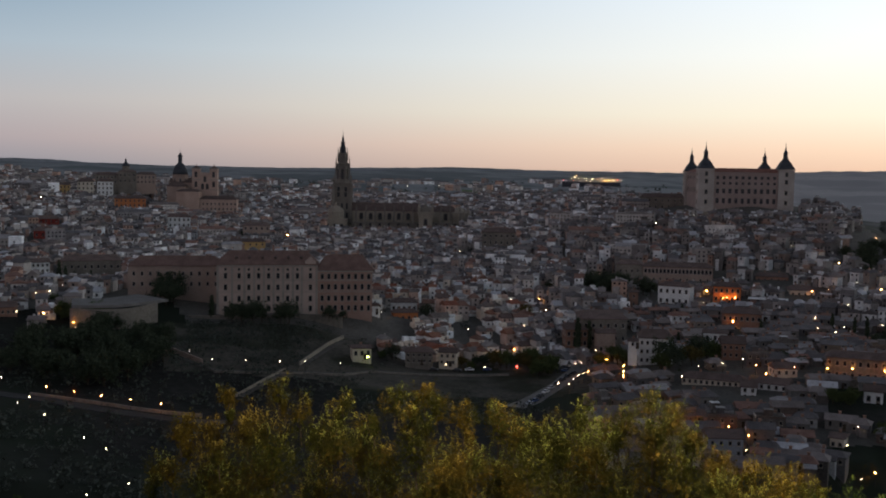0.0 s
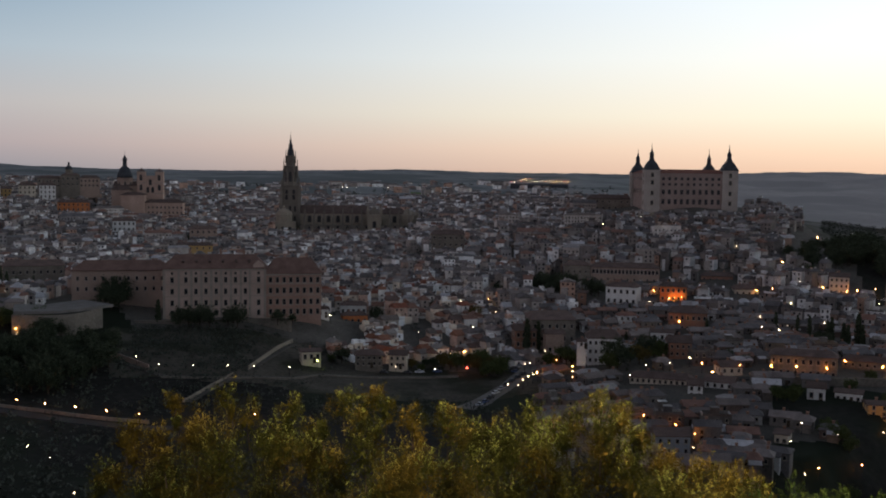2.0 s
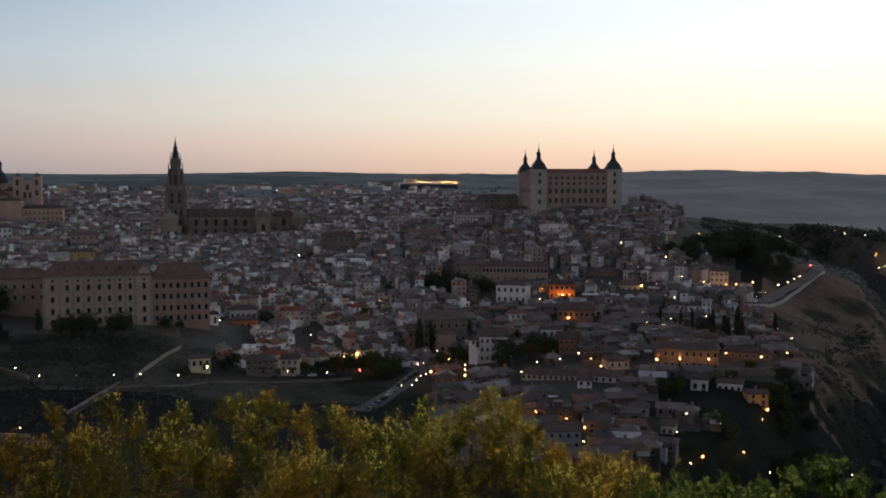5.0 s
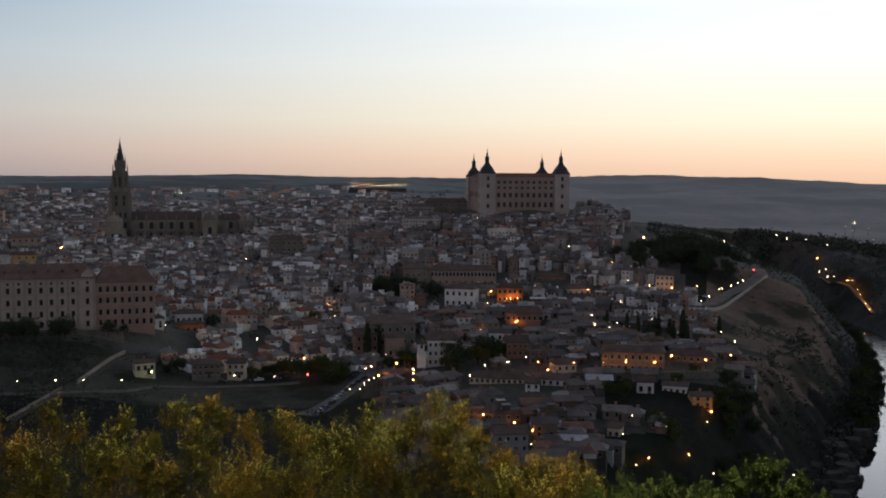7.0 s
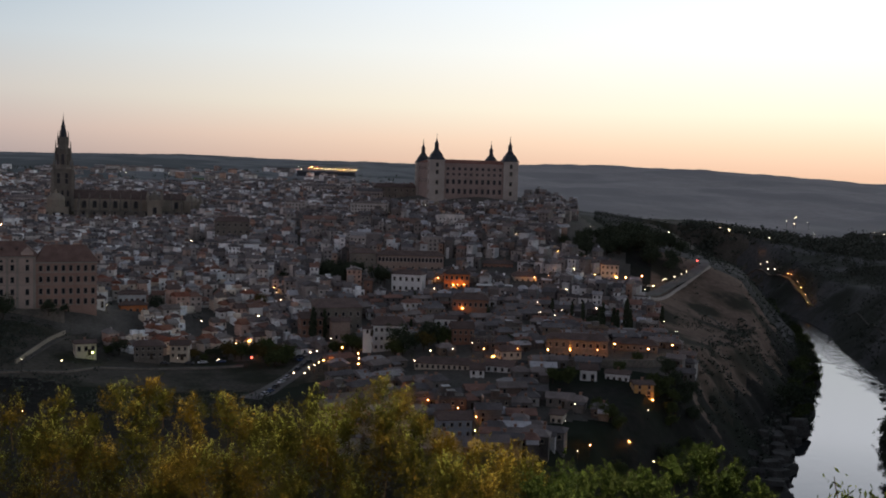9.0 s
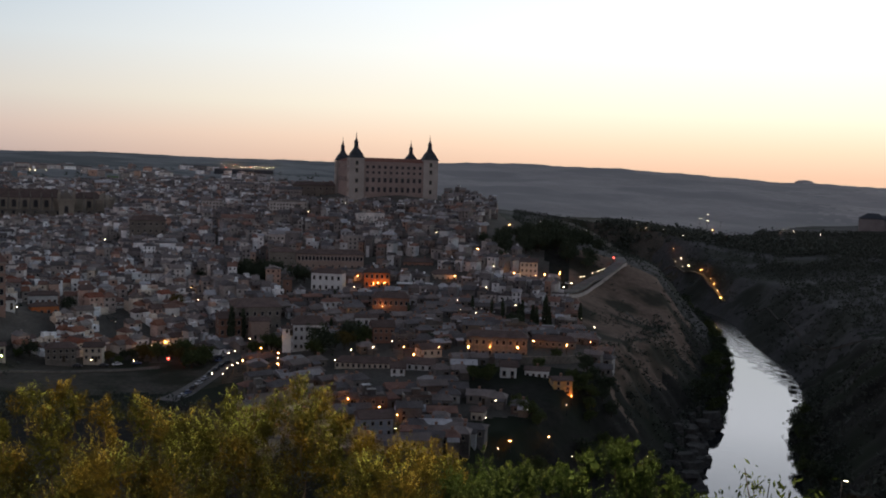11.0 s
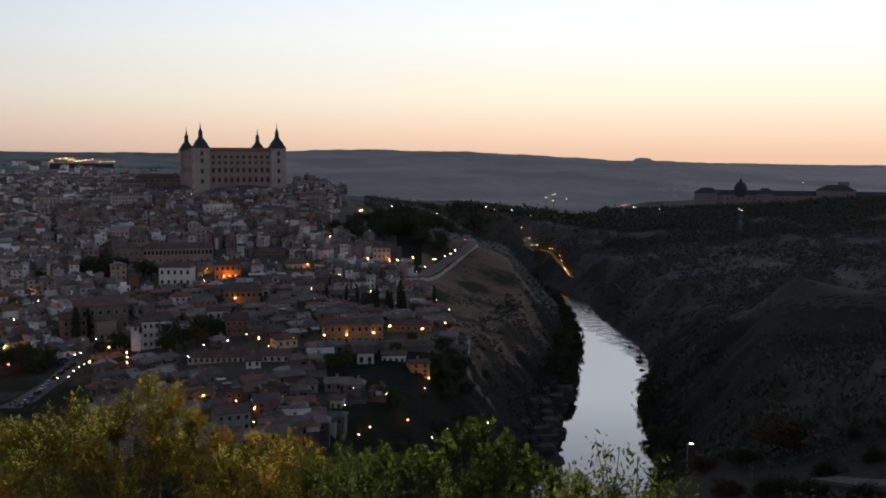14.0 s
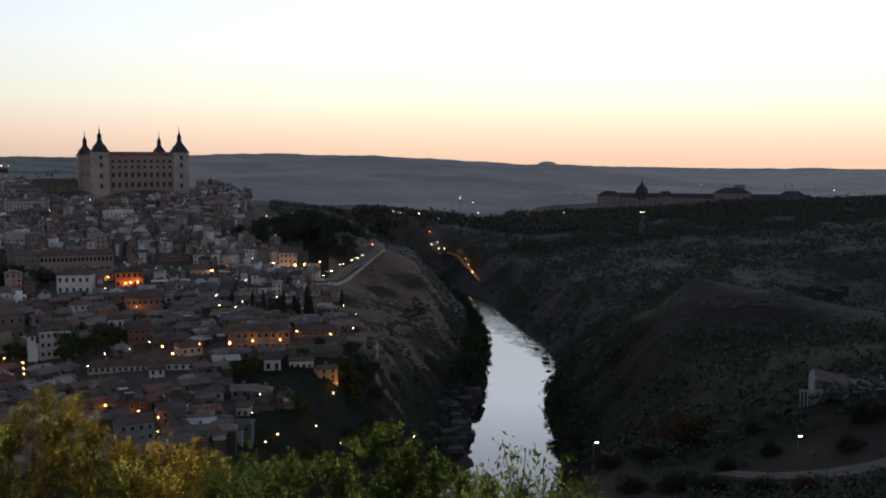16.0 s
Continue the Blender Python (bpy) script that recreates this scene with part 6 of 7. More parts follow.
def patchy(x, y, cut):
    u = x + 18 * np.sin(y * 0.031 + 1.3 * np.sin(x * 0.017))
    v = y + 18 * np.sin(x * 0.027 + 1.1 * np.sin(y * 0.019))
    return np.sin(u * 0.041) + np.sin(v * 0.047 + 1) + 0.8 * np.sin(u * 0.093 - v * 0.071) + g2.normal(0, 0.7, len(x)) > cut


beds = [
    thicket(16000, 37, 60, 240, 1300, lambda b, d, x, y, z: (river_edge(x, y) > 2) & patchy(x, y, -1.1) & ~((b > 43) & (d > 470) & (d < 600)) & ~((d < 225) & (b > 47)), 1.0, 2.9),
    thicket(1400, 43, 58, 470, 600, lambda b, d, x, y, z: patchy(x, y, 1.0), 0.6, 1.4),
    thicket(2600, 27.5, 38, 330, 1150, lambda b, d, x, y, z: (river_edge(x, y) > np.where(d > 640, 8, 1)) & (river_edge(x, y) < 60) & (b < 37.2) & (z < 42) & patchy(x, y, -0.8), 0.8, 2.4),
    thicket(2200, 28, 42, 380, 640, lambda b, d, x, y, z: (river_edge(x, y) > 0.5) & (river_edge(x, y) < 13), 1.4, 3.0),
    thicket(1500, 28, 42, 640, 1050, lambda b, d, x, y, z: (river_edge(x, y) > 4) & (river_edge(x, y) < 20), 0.4, 1.0),
    thicket(5200, 22, 40, 770, 1330, lambda b, d, x, y, z: (river_edge(x, y) > 25) & (b > np.interp(d, [770, 900], [26, 23])) & patchy(x, y, -0.5), 1.2, 2.8),
    thicket(2600, -26, 8, 250, 470, lambda b, d, x, y, z: (b < np.interp(d, [250, 400, 470], [8, 6, 1])) & ((b < -12) | (d < 425)) & patchy(x, y, -0.7) & (np.abs(d - np.interp(b, [-25, -13, 8], [388, 362, 366])) > 9), 0.8, 2.2),
    thicket(2200, -14, -3, 426, 500, lambda b, d, x, y, z: patchy(x * 1.4, y * 1.4, -0.1), 0.5, 1.5),
    thicket(2400, 8, 28, 225, 345, lambda b, d, x, y, z: (d < city_near(b) - 4) & patchy(x, y, -0.8), 0.8, 2.0),
    thicket(2600, 27.5, 36, 450, 960, lambda b, d, x, y, z: (river_edge(x, y) > 40) & (b < 36.3) & patchy(x * 1.7, y * 1.3, 0.5), 0.5, 1.6),
    thicket(2600, 28.5, 37, 450, 960, lambda b, d, x, y, z: (river_edge(x, y) > 10) & (river_edge(x, y) < 48) & (b < 36.5) & patchy(x * 1.7, y * 1.3, -0.5), 0.8, 2.3),
    thicket(1500, -24, 26, 520, 1350, lambda b, d, x, y, z: (d < city_far(b)) & patchy(x * 1.5, y * 1.5, 1.1), 1.2, 2.6),
    thicket(2600, -27, 9, 1050, 1430, lambda b, d, x, y, z: patchy(x, y, 0.1), 1.4, 3.4),
    thicket(900, -27, 12, 1430, 2300, lambda b, d, x, y, z: patchy(x * 0.5, y * 0.5, 0.3), 2.0, 5.0),
    thicket(260, -24, 20, 1350, 1450, lambda b, d, x, y, z: patchy(x, y, -0.5), 2.0, 4.0),
    thicket(1600, 44, 60, 120, 250, lambda b, d, x, y, z: patchy(x * 1.6, y * 1.6, 0.2) & ~((d > 190) & (d < 216) & (b > 47)), 0.5, 1.6),
]


def bushes(name, label, sets, material, per):
    quads = []
    for p, r in sets:
        base = np.repeat(p, per, axis=0)
        rad = np.repeat(r, per)[:, None]
        off = g2.normal(0, 0.55, (len(base), 3)) * rad
        off[:, 2] = np.abs(off[:, 2]) * 1.1 + 0.1
        c = base + off
        a = g2.normal(0, 1, c.shape)
        a /= np.linalg.norm(a, axis=1)[:, None]
        b = np.cross(a, g2.normal(0, 1, c.shape))
        b /= np.linalg.norm(b, axis=1)[:, None]
        s = rad * g2.uniform(0.2, 0.48, rad.shape)
        quads.append(np.stack([c - a * s, c + b * s * 0.6, c + a * s, c - b * s * 0.6], 1))
    ob = new(name, cloud_mesh(name, np.concatenate(quads), material))
    return tagged(ob, label, "scrub", kind="stuff")


LEAF_SCRUB = surface("grey_green_scrub_leaves", (0.042, 0.048, 0.039), (0.092, 0.100, 0.082), 0.3, fine=2.0, spread=0.35, bump=0.0)
woods = [
    thicket(2600, 36, 60, 1060, 1260, lambda b, d, x, y, z: patchy(x, y, -0.6), 1.8, 3.6),
    thicket(2300, 36, 60, 1260, 1440, lambda b, d, x, y, z: patchy(x, y, -2.2), 2.4, 4.6),
    thicket(150, 29.5, 36, 1235, 1320, lambda b, d, x, y, z: patchy(x, y, -0.8), 2.0, 3.6),
    thicket(760, 27.5, 40, 1190, 1340, lambda b, d, x, y, z: patchy(x, y, -1.6), 3.2, 6.2),
]
# the woods borrow the lighter scrub leaf, which stands in for haze
bushes("distant_woods", "dark belt of trees along the far plateau", woods, LEAF_SCRUB, 30)
bushes("scrub", "dark scrub and thickets on the gorge slopes", beds, LEAF_SCRUB, 11)



def river_rock(k):
    """A low wet boulder at the water's edge."""
    r = random.Random(300 + k)
    x, y = at(36.9 + 0.5 * r.random() + (0.4 if k % 3 else -0.2), 600 + 300 * k / 20)
    j = int(np.argmin(np.hypot(RX - x, RY - y)))
    e_ = RW[j] * r.uniform(0.55, 0.98)
    x, y = RX[j] + side[j, 1] * e_, RY[j] - side[j, 0] * e_
    q = r.uniform(0.8, 2.6)
    s = Shape().lathe([(q, -0.6), (q * r.uniform(0.8, 1.0), 0.1), (q * 0.7, q * 0.3), (q * 0.3, q * 0.5)], 7, r.random())
    s.v = [(a * (1 + 0.5 * r.random()), b * (1 + 0.3 * r.random()), c) for a, b, c in s.v]
    tagged(part("river_rock", s, ROCKY_HAZE, m=pose(float(x), float(y), 0, 0, 0, r.uniform(0, 180))), "dark wet boulder at the river's edge", "rock", "rocks in the river")


for k in range(20):
    river_rock(k)


def crag(k):
    """A broken rock face over the water: stacked, cracked slabs."""
    r = random.Random(400 + k)
    d = 438 + 100 * (k % 8) / 7 + r.uniform(-4, 4)
    j = int(np.argmin(np.abs(np.hypot(RX, RY) - d) + np.where(RY < 300, 1e4, 0)))
    o = RW[j] + (2.5 if k < 8 else 10.5) + r.uniform(-1.0, 2.5)
    x, y = float(RX[j] - side[j, 1] * o), float(RY[j] + side[j, 0] * o)
    s, z, q = Shape(), -1.5, r.uniform(6.5, 10.0)
    for layer in range(4):
        h = r.uniform(1.4, 3.4)
        s.m = pose(r.uniform(-2.0, 0.6), r.uniform(-1.5, 1.5), 0, r.uniform(-7, 7), r.uniform(-7, 7), r.uniform(0, 90))
        n, ring = 7, []
        for i in range(n):
            a = 2 * math.pi * i / n + r.uniform(-0.25, 0.25)
            ring.append((q * r.uniform(0.75, 1.15) * math.cos(a), q * r.uniform(0.75, 1.15) * math.sin(a)))
        top = [(px * r.uniform(0.8, 1.0), py * r.uniform(0.8, 1.0)) for px, py in ring]
        s.add([(px, py, z) for px, py in ring] + [(px, py, z + h + r.uniform(-0.5, 0.5)) for px, py in top], [tuple(range(n))[::-1], tuple(range(n, 2 * n))] + [(i, (i + 1) % n, n + (i + 1) % n, n + i) for i in range(n)])
        z, q = z + h * 0.9, q * r.uniform(0.72, 0.95)
    tagged(part("crag", s, CRAG, m=pose(x, y, max(0.0, gz(x, y) - 4.0) * 0.6)), "grey broken rock face above the river", "rock", "crags on the river bank")


CRAG = surface("grey_crag_rock", (0.050, 0.047, 0.043), (0.125, 0.117, 0.108), 0.15, fine=1.2, bump=1.0)
for k in range(16):
    crag(k)

# ---- parked cars ----
CAR_PAINTS = [surface("car_paint_" + n_, tuple(0.8 * q for q in c_), c_, 0.5, rough=0.35, bump=0.0, spec=0.5) for n_, c_ in (("white", (0.75, 0.75, 0.75)), ("silver", (0.42, 0.43, 0.45)), ("black", (0.03, 0.03, 0.035)), ("red", (0.35, 0.03, 0.025)), ("blue", (0.05, 0.09, 0.22)))]
RUBBER = surface("rubber", (0.015, 0.015, 0.015), (0.03, 0.03, 0.03), 2.0, bump=0.0)


def car(k):
    names = ("white", "silver", "black", "dark red", "blue")
    t = thing("car", names[k] + " parked car on the street", "car", Matrix(), "parked cars")
    s = Shape()
    prof = [(-2.1, 0.35), (-2.15, 0.75), (-1.95, 0.95), (-0.95, 1.0), (1.1, 1.02), (2.05, 0.9), (2.12, 0.6), (2.05, 0.35)]
    v = [(x, y, z) for y in (-0.85, 0.85) for x, z in prof]
    n = len(prof)
    s.add(v, [tuple(range(n))[::-1], tuple(range(n, 2 * n))] + [(i, (i + 1) % n, n + (i + 1) % n, n + i) for i in range(n)])
    body = part("body", s, CAR_PAINTS[k], t)
    c = Shape()
    c.taper(-1.5, -0.8, 0.98, 1.15, 0.8, 1.42, 0.5, 0.14)
    part("cabin", c, GLASS_DARK, t)
    part("roof", Shape().box(-1.0, -0.64, 1.42, 0.62, 0.64, 1.47), CAR_PAINTS[k], t)
    for x in (-1.35, 1.3):
        for y in (-0.82, 0.82):
            w_ = Shape()
            w_.m = pose(x, y, 0.32, 90)
            part("wheel", w_.lathe([(0.2, -0.12), (0.32, -0.1), (0.32, 0.1), (0.2, 0.12)], 10), RUBBER, t)
    return t


cars = [car(k) for k in range(5)]
first_car = set(range(5))


def park(b, d, turn, lift=0.28):
    k = int(rng.choice(5, p=[0.15, 0.25, 0.38, 0.1, 0.12]))
    x, y = at(b, d)
    m = pose(float(x), float(y), gz(x, y) + lift, 0, 0, float(turn))
    if k in first_car:
        first_car.discard(k)
        cars[k].matrix_basis = m
    else:
        copy_thing(cars[k], m)


for i in range(9):
    f_ = i / 8
    park(5.0 + 2.4 * f_, 414 + 46 * f_, 58)
for b_, d_ in ((6.6, 470), (6.9, 474), (7.2, 477), (7.0, 468), (6.4, 476), (7.5, 480)):
    park(b_, d_, rng.uniform(-10, 20))
for i in range(7):
    park(23.2 + 0.5 * i, 612 + 6 * i, -15)
for b_, d_ in ((20.6, 556), (21.0, 552), (21.4, 556), (21.8, 556), (21.2, 560), (22.0, 552), (0.9, 470), (1.6, 472), (2.6, 473), (-0.4, 468)):
    park(b_, d_, rng.uniform(-20, 20))
for k in sorted(first_car):
    for o in (*cars[k].children_recursive, cars[k]):
        bpy.data.objects.remove(o)

# ---- far lights on the plain ----


def floodlit_hall():
    x, y = at(8.1, 1990)
    z = gz(x, y)
    t = thing("industrial_hall", "long dark industrial hall under rows of floodlights", "building", pose(float(x), float(y), z, 0, 0, -8))
    part("wall", Shape().box(-55, 0, -6, 55, 30, 6.5), SLATE, t)
    part("roof", Shape().gable(-55, 0, 55, 30, 6.7, 2.0, 0.6), SLATE, t)
    return t


hall_z = 130 - 1950 * math.tan(radians(0.33))
floodlit_hall()


def floodlight(glass, label):
    t = thing("floodlight", label, "lamp", Matrix(), "floodlights on the plain")
    part("mast", Shape().lathe([(0.2, -14), (0.12, -0.6)], 6), IRON, t)
    part("head", Shape().lathe([(0.1, -0.3), (0.28, -0.2), (0.3, 0.12), (0.1, 0.3)], 8), glass, t, "glowing lamp head")
    return t


flood = [floodlight(WARM, "tall mast with a glowing orange floodlight"), floodlight(COOL, "tall mast with a glowing white floodlight"), floodlight(REDLAMP, "tall mast with a glowing red light")]
fresh = {0, 1, 2}
for i in range(30):
    b_, d_ = 6.55 + 3.2 * (i / 29) + rng.uniform(-0.05, 0.05), 1930 + rng.uniform(-40, 40)
    x_, y_ = at(b_, d_)
    k = int(rng.choice(3, p=[0.2, 0.7, 0.1]))
    drop = 0.0 if i < 20 else -1.6
    m_ = pose(float(x_), float(y_), hall_z + rng.uniform(-2.6, 3.0) * (1 if i < 20 else 0.3) + drop)
    if k in fresh:
        fresh.discard(k)
        flood[k].matrix_basis = m_
    else:
        copy_thing(flood[k], m_)
for b_, e_, d_ in ((-4.0, -1.17, 1600), (-2.75, -0.83, 1700), (-2.5, -0.83, 1700), (-2.0, -0.83, 1700), (-0.25, -0.82, 1700), (-1.75, -1.3, 1500), (33.1, -2.31, 1480), (33.45, -2.15, 1480), (33.55, -2.1, 1490), (33.5, -2.45, 1470), (50.9, -1.1, 2000), (46.6, -1.35, 1440), (51.6, -0.35, 3000), (51.25, -1.16, 2300), (52.4, -1.25, 2200), (53.05, -1.42, 2000), (53.3, -1.52, 2000), (54.05, -1.45, 2000), (54.5, -1.35, 2200), (34.2, -2.35, 1500)):
    x_, y_ = at(b_, d_)
    copy_thing(flood[1], pose(float(x_), float(y_), 130 + d_ * math.tan(radians(e_))))


def road_lamp(b, e, d, reach):
    """A tall road lamp on the near hillside, its head on a short bracket."""
    x, y = at(b, d)
    z = EYE + d * math.tan(radians(e))
    t = thing("road_lamp", "tall road lamp glowing on the dark hillside", "lamp", pose(float(x), float(y), z, 0, 0, -b), "road lamps on the hillside")
    part("post", Shape().lathe([(0.09, -6.5), (0.06, 0.0)], 8, 0, -reach, 0.1), TRIM, t)
    arm = Shape()
    limb(arm, (-reach, 0.1, -0.1), (0.1, 0, 0.12), 0.05, 0.04, 6)
    part("bracket", arm, IRON, t)
    part("hood", Shape().box(-0.45, -0.16, 0.08, 0.45, 0.16, 0.2), IRON, t)
    part("lamp_glass", Shape().taper(-0.42, -0.2, -0.06, 0.42, 0.14, 0.07, -0.02, -0.02), COOL, t, "glowing lamp glass")


road_lamp(41.27, -15.38, 262, 0.9)
road_lamp(52.07, -14.34, 226, 0.35)


def signal(glass, name, label):
    t = thing(name, label, "lamp", Matrix())
    part("post", Shape().lathe([(0.1, -1.5), (0.07, 0.2), (0.06, 2.6)], 6), IRON, t)
    part("housing", Shape().box(-0.3, -0.1, 2.6, 0.3, 0.25, 3.7), IRON, t)
    part("lens", Shape().lathe([(0.1, 2.8), (0.3, 2.9), (0.3, 3.4), (0.1, 3.5)], 8, 0, 0, -0.3), glass, t, "glowing lens")
    return t


for name_, glass_, label_, b_, d_ in (("traffic_light", REDLAMP, "red traffic light glowing above the street", 4.25, 468), ("traffic_light", REDLAMP, "red signal glowing at the bend of the gorge road", 28.6, 716), ("shop_lamp", GREENISH, "greenish lamp glowing beside a low house", -4.12, 462)):
    x_, y_ = at(b_, d_)
    signal(glass_, name_, label_).matrix_basis = pose(float(x_), float(y_), gz(x_, y_) + 0.3)



def canopy():
    """A long pale sheet roof on posts among the houses."""
    x, y = at(17.65, 588)
    t = thing("market_canopy", "long pale sheet-metal canopy between the houses", "canopy", pose(float(x), float(y), 62.2, 0, 0, -18))
    part("roof_sheet", Shape().taper(-10.5, 0, 0, 10.5, 4.2, 0.9, 0.1, 1.6), WHITE, t)
    for i in range(5):
        part("post", Shape().box(-10 + i * 4.9, 0.3, -9, -9.7 + i * 4.9, 0.6, 0), IRON, t)


canopy()
# the mesa's pale colour carries distance haze too
mesa_x, mesa_y = at(38.3, 4600)
tagged(part("distant_mesa", Shape().lathe([(62, 60), (47, 108), (34, 118), (22, 122.5), (4, 124)], 24), HAZY_FIELDS, m=pose(float(mesa_x), float(mesa_y), 0)), "small flat-topped hill far on the horizon", "hill", kind="structure")

# ---- the near hillside: ruined house, shrubs and the lamp of the lookout ----


def ruined_house():
    x, y = at(54.6, 262)
    z = 130 + 262 * math.tan(radians(-12.6))
    t = thing("ruined_house", "roofless grey ruin with bare rafters on the hillside", "house", pose(float(x), float(y), z, 0, 0, -42))
    s = Shape()
    s.box(-9, 0, -4, -8.5, 7, 6.2).box(-8.5, 0, -4, 2, 0.5, 3.6).box(2, 0, -4, 10, 0.5, 4.6).box(-8.5, 6.5, -4, 10, 7, 5.2).box(9.5, 0.5, -4, 10, 6.5, 5.0)
    s.add([(-9, 0, 6.2), (-8.5, 0, 6.2), (-8.5, 7, 6.2), (-9, 7, 6.2), (-9, 3.5, 8.0), (-8.5, 3.5, 8.0)], [(0, 1, 5, 4), (2, 3, 4, 5), (1, 2, 5), (3, 0, 4)])
    part("wall", s, GREYW, t, "crumbling rendered wall")
    for i in range(5):
        part("post", Shape().box(-12.4 + i * 0.85, -1.2, -4, -12.1 + i * 0.85, -0.9, 3.4), GREYW, t)
    part("porch_beam", Shape().box(-12.6, -1.25, 3.4, -8.4, -0.85, 3.8), GREYW, t)
    for i in range(6):
        r = Shape()
        r.m = pose(-7 + i * 2.9, 0, 4.2 + 0.25 * (i % 2), 14 + 3 * (i % 3), 0, 18 - 9 * (i % 3))
        part("rafter", r.box(-0.14, -0.5, 0, 0.14, 6.5, 0.22), TRIM, t)
    part("roof_remnant", Shape().add([(-8.5, 0, 6.0), (-1.5, 0, 5.0), (-1.0, 4.6, 6.4), (-8.5, 3.5, 8.0), (-8.5, 0, 6.15), (-1.5, 0, 5.15), (-1.0, 4.6, 6.55), (-8.5, 3.5, 8.15)], [(3, 2, 1, 0), (4, 5, 6, 7), (0, 1, 5, 4), (1, 2, 6, 5), (2, 3, 7, 6), (3, 0, 4, 7)]), DARK_STONE, t)


ruined_house()


def leafy(name, dark, light, tint, scale):
    """Leaves that differ from clump to clump and leaf to leaf, and let some light through."""
    m = surface(name, dark, light, scale, rough=0.7, bump=0.0, fine=scale * 6, spec=0.03, spread=0.25, third=tint, third_scale=1.5)
    n, l = m.node_tree.nodes, m.node_tree.links
    b, out = n["Principled BSDF"], n["Material Output"]
    src = b.inputs["Base Color"].links[0].from_socket
    tr, mix = n.new("ShaderNodeBsdfTranslucent"), n.new("ShaderNodeMixShader")
    l.new(src, tr.inputs["Color"])
    mix.inputs[0].default_value = 0.15
    l.new(b.outputs[0], mix.inputs[1])
    l.new(tr.outputs[0], mix.inputs[2])
    l.new(mix.outputs[0], out.inputs["Surface"])
    return m


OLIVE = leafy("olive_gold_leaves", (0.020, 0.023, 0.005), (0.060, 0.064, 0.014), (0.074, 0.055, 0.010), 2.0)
# lighter copies of the leaf colours: lit plume tops are painted in with these
OLIVE_LIT_TIPS = leafy("pale_lit_shoot_tips", (0.11, 0.13, 0.032), (0.25, 0.285, 0.075), (0.24, 0.19, 0.040), 2.0)
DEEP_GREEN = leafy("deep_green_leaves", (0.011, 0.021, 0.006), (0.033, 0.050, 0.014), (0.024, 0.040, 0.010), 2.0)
GREEN_LIT_TIPS = leafy("lit_green_tips", (0.024, 0.042, 0.011), (0.060, 0.088, 0.023), (0.040, 0.062, 0.015), 2.0)
ALMOND = leafy("almond_leaves", (0.028, 0.044, 0.010), (0.078, 0.105, 0.024), (0.048, 0.072, 0.016), 2.0)
BROWNISH = leafy("russet_leaves", (0.040, 0.026, 0.014), (0.080, 0.048, 0.026), (0.055, 0.036, 0.018), 0.5)
DIM_GREEN = leafy("dim_hillside_leaves", (0.016, 0.021, 0.011), (0.045, 0.052, 0.027), (0.028, 0.036, 0.017), 0.5)

OLIVE_LOBES = [(-15.4, -15.18, 1.41), (-14.0, -13.12, 1.19), (-12.8, -13.52, 1.1), (-11.8, -11.84, 0.5), (-10.7, -13.14, 1.26), (-9.1, -11.57, 0.75), (-7.9, -12.59, 1.1), (-6.6, -13.52, 1.41), (-5.5, -12.15, 0.55), (-4.3, -13.54, 1.26), (-2.6, -11.91, 1.3), (-0.9, -11.71, 0.9), (-0.2, -12.13, 0.79), (1.3, -12.87, 1.1), (3.3, -12.55, 1.26), (4.8, -13.39, 1.41), (6.5, -13.48, 1.57), (7.9, -12.44, 1.0), (9.2, -13.2, 1.26), (10.4, -12.53, 1.0), (11.6, -11.71, 1.1), (13.0, -12.29, 1.2), (14.1, -13.5, 1.1), (15.5, -14.58, 1.26), (17.1, -15.02, 1.5), (18.9, -15.14, 1.5), (20.3, -15.69, 1.26)]
GREEN_LOBES = [(20.6, -16.6, 1.2), (22.2, -16.0, 1.3), (23.6, -16.2, 1.0), (24.8, -15.9, 1.3), (26.7, -15.88, 1.3), (28.3, -15.09, 1.2), (30.1, -14.25, 1.0), (31.3, -15.2, 1.2), (32.8, -16.0, 1.1), (34.2, -16.8, 1.0), (35.7, -17.2, 1.0), (37.5, -17.4, 1.1)]


def leaf_quads(p, a, face, size, broad, g):
    """Leaves at p along a, their flat sides turned roughly to face."""
    a = a / np.linalg.norm(a, axis=-1, keepdims=True)
    w_ = np.cross(a, face)
    w_ = w_ / (np.linalg.norm(w_, axis=-1, keepdims=True) + 1e-6)
    q = size * g.uniform(0.6, 1.35, p.shape[:-1] + (1,))
    return np.stack([p - a * q, p + w_ * q * broad, p + a * q, p - w_ * q * broad], -2).reshape(-1, 4, 3)


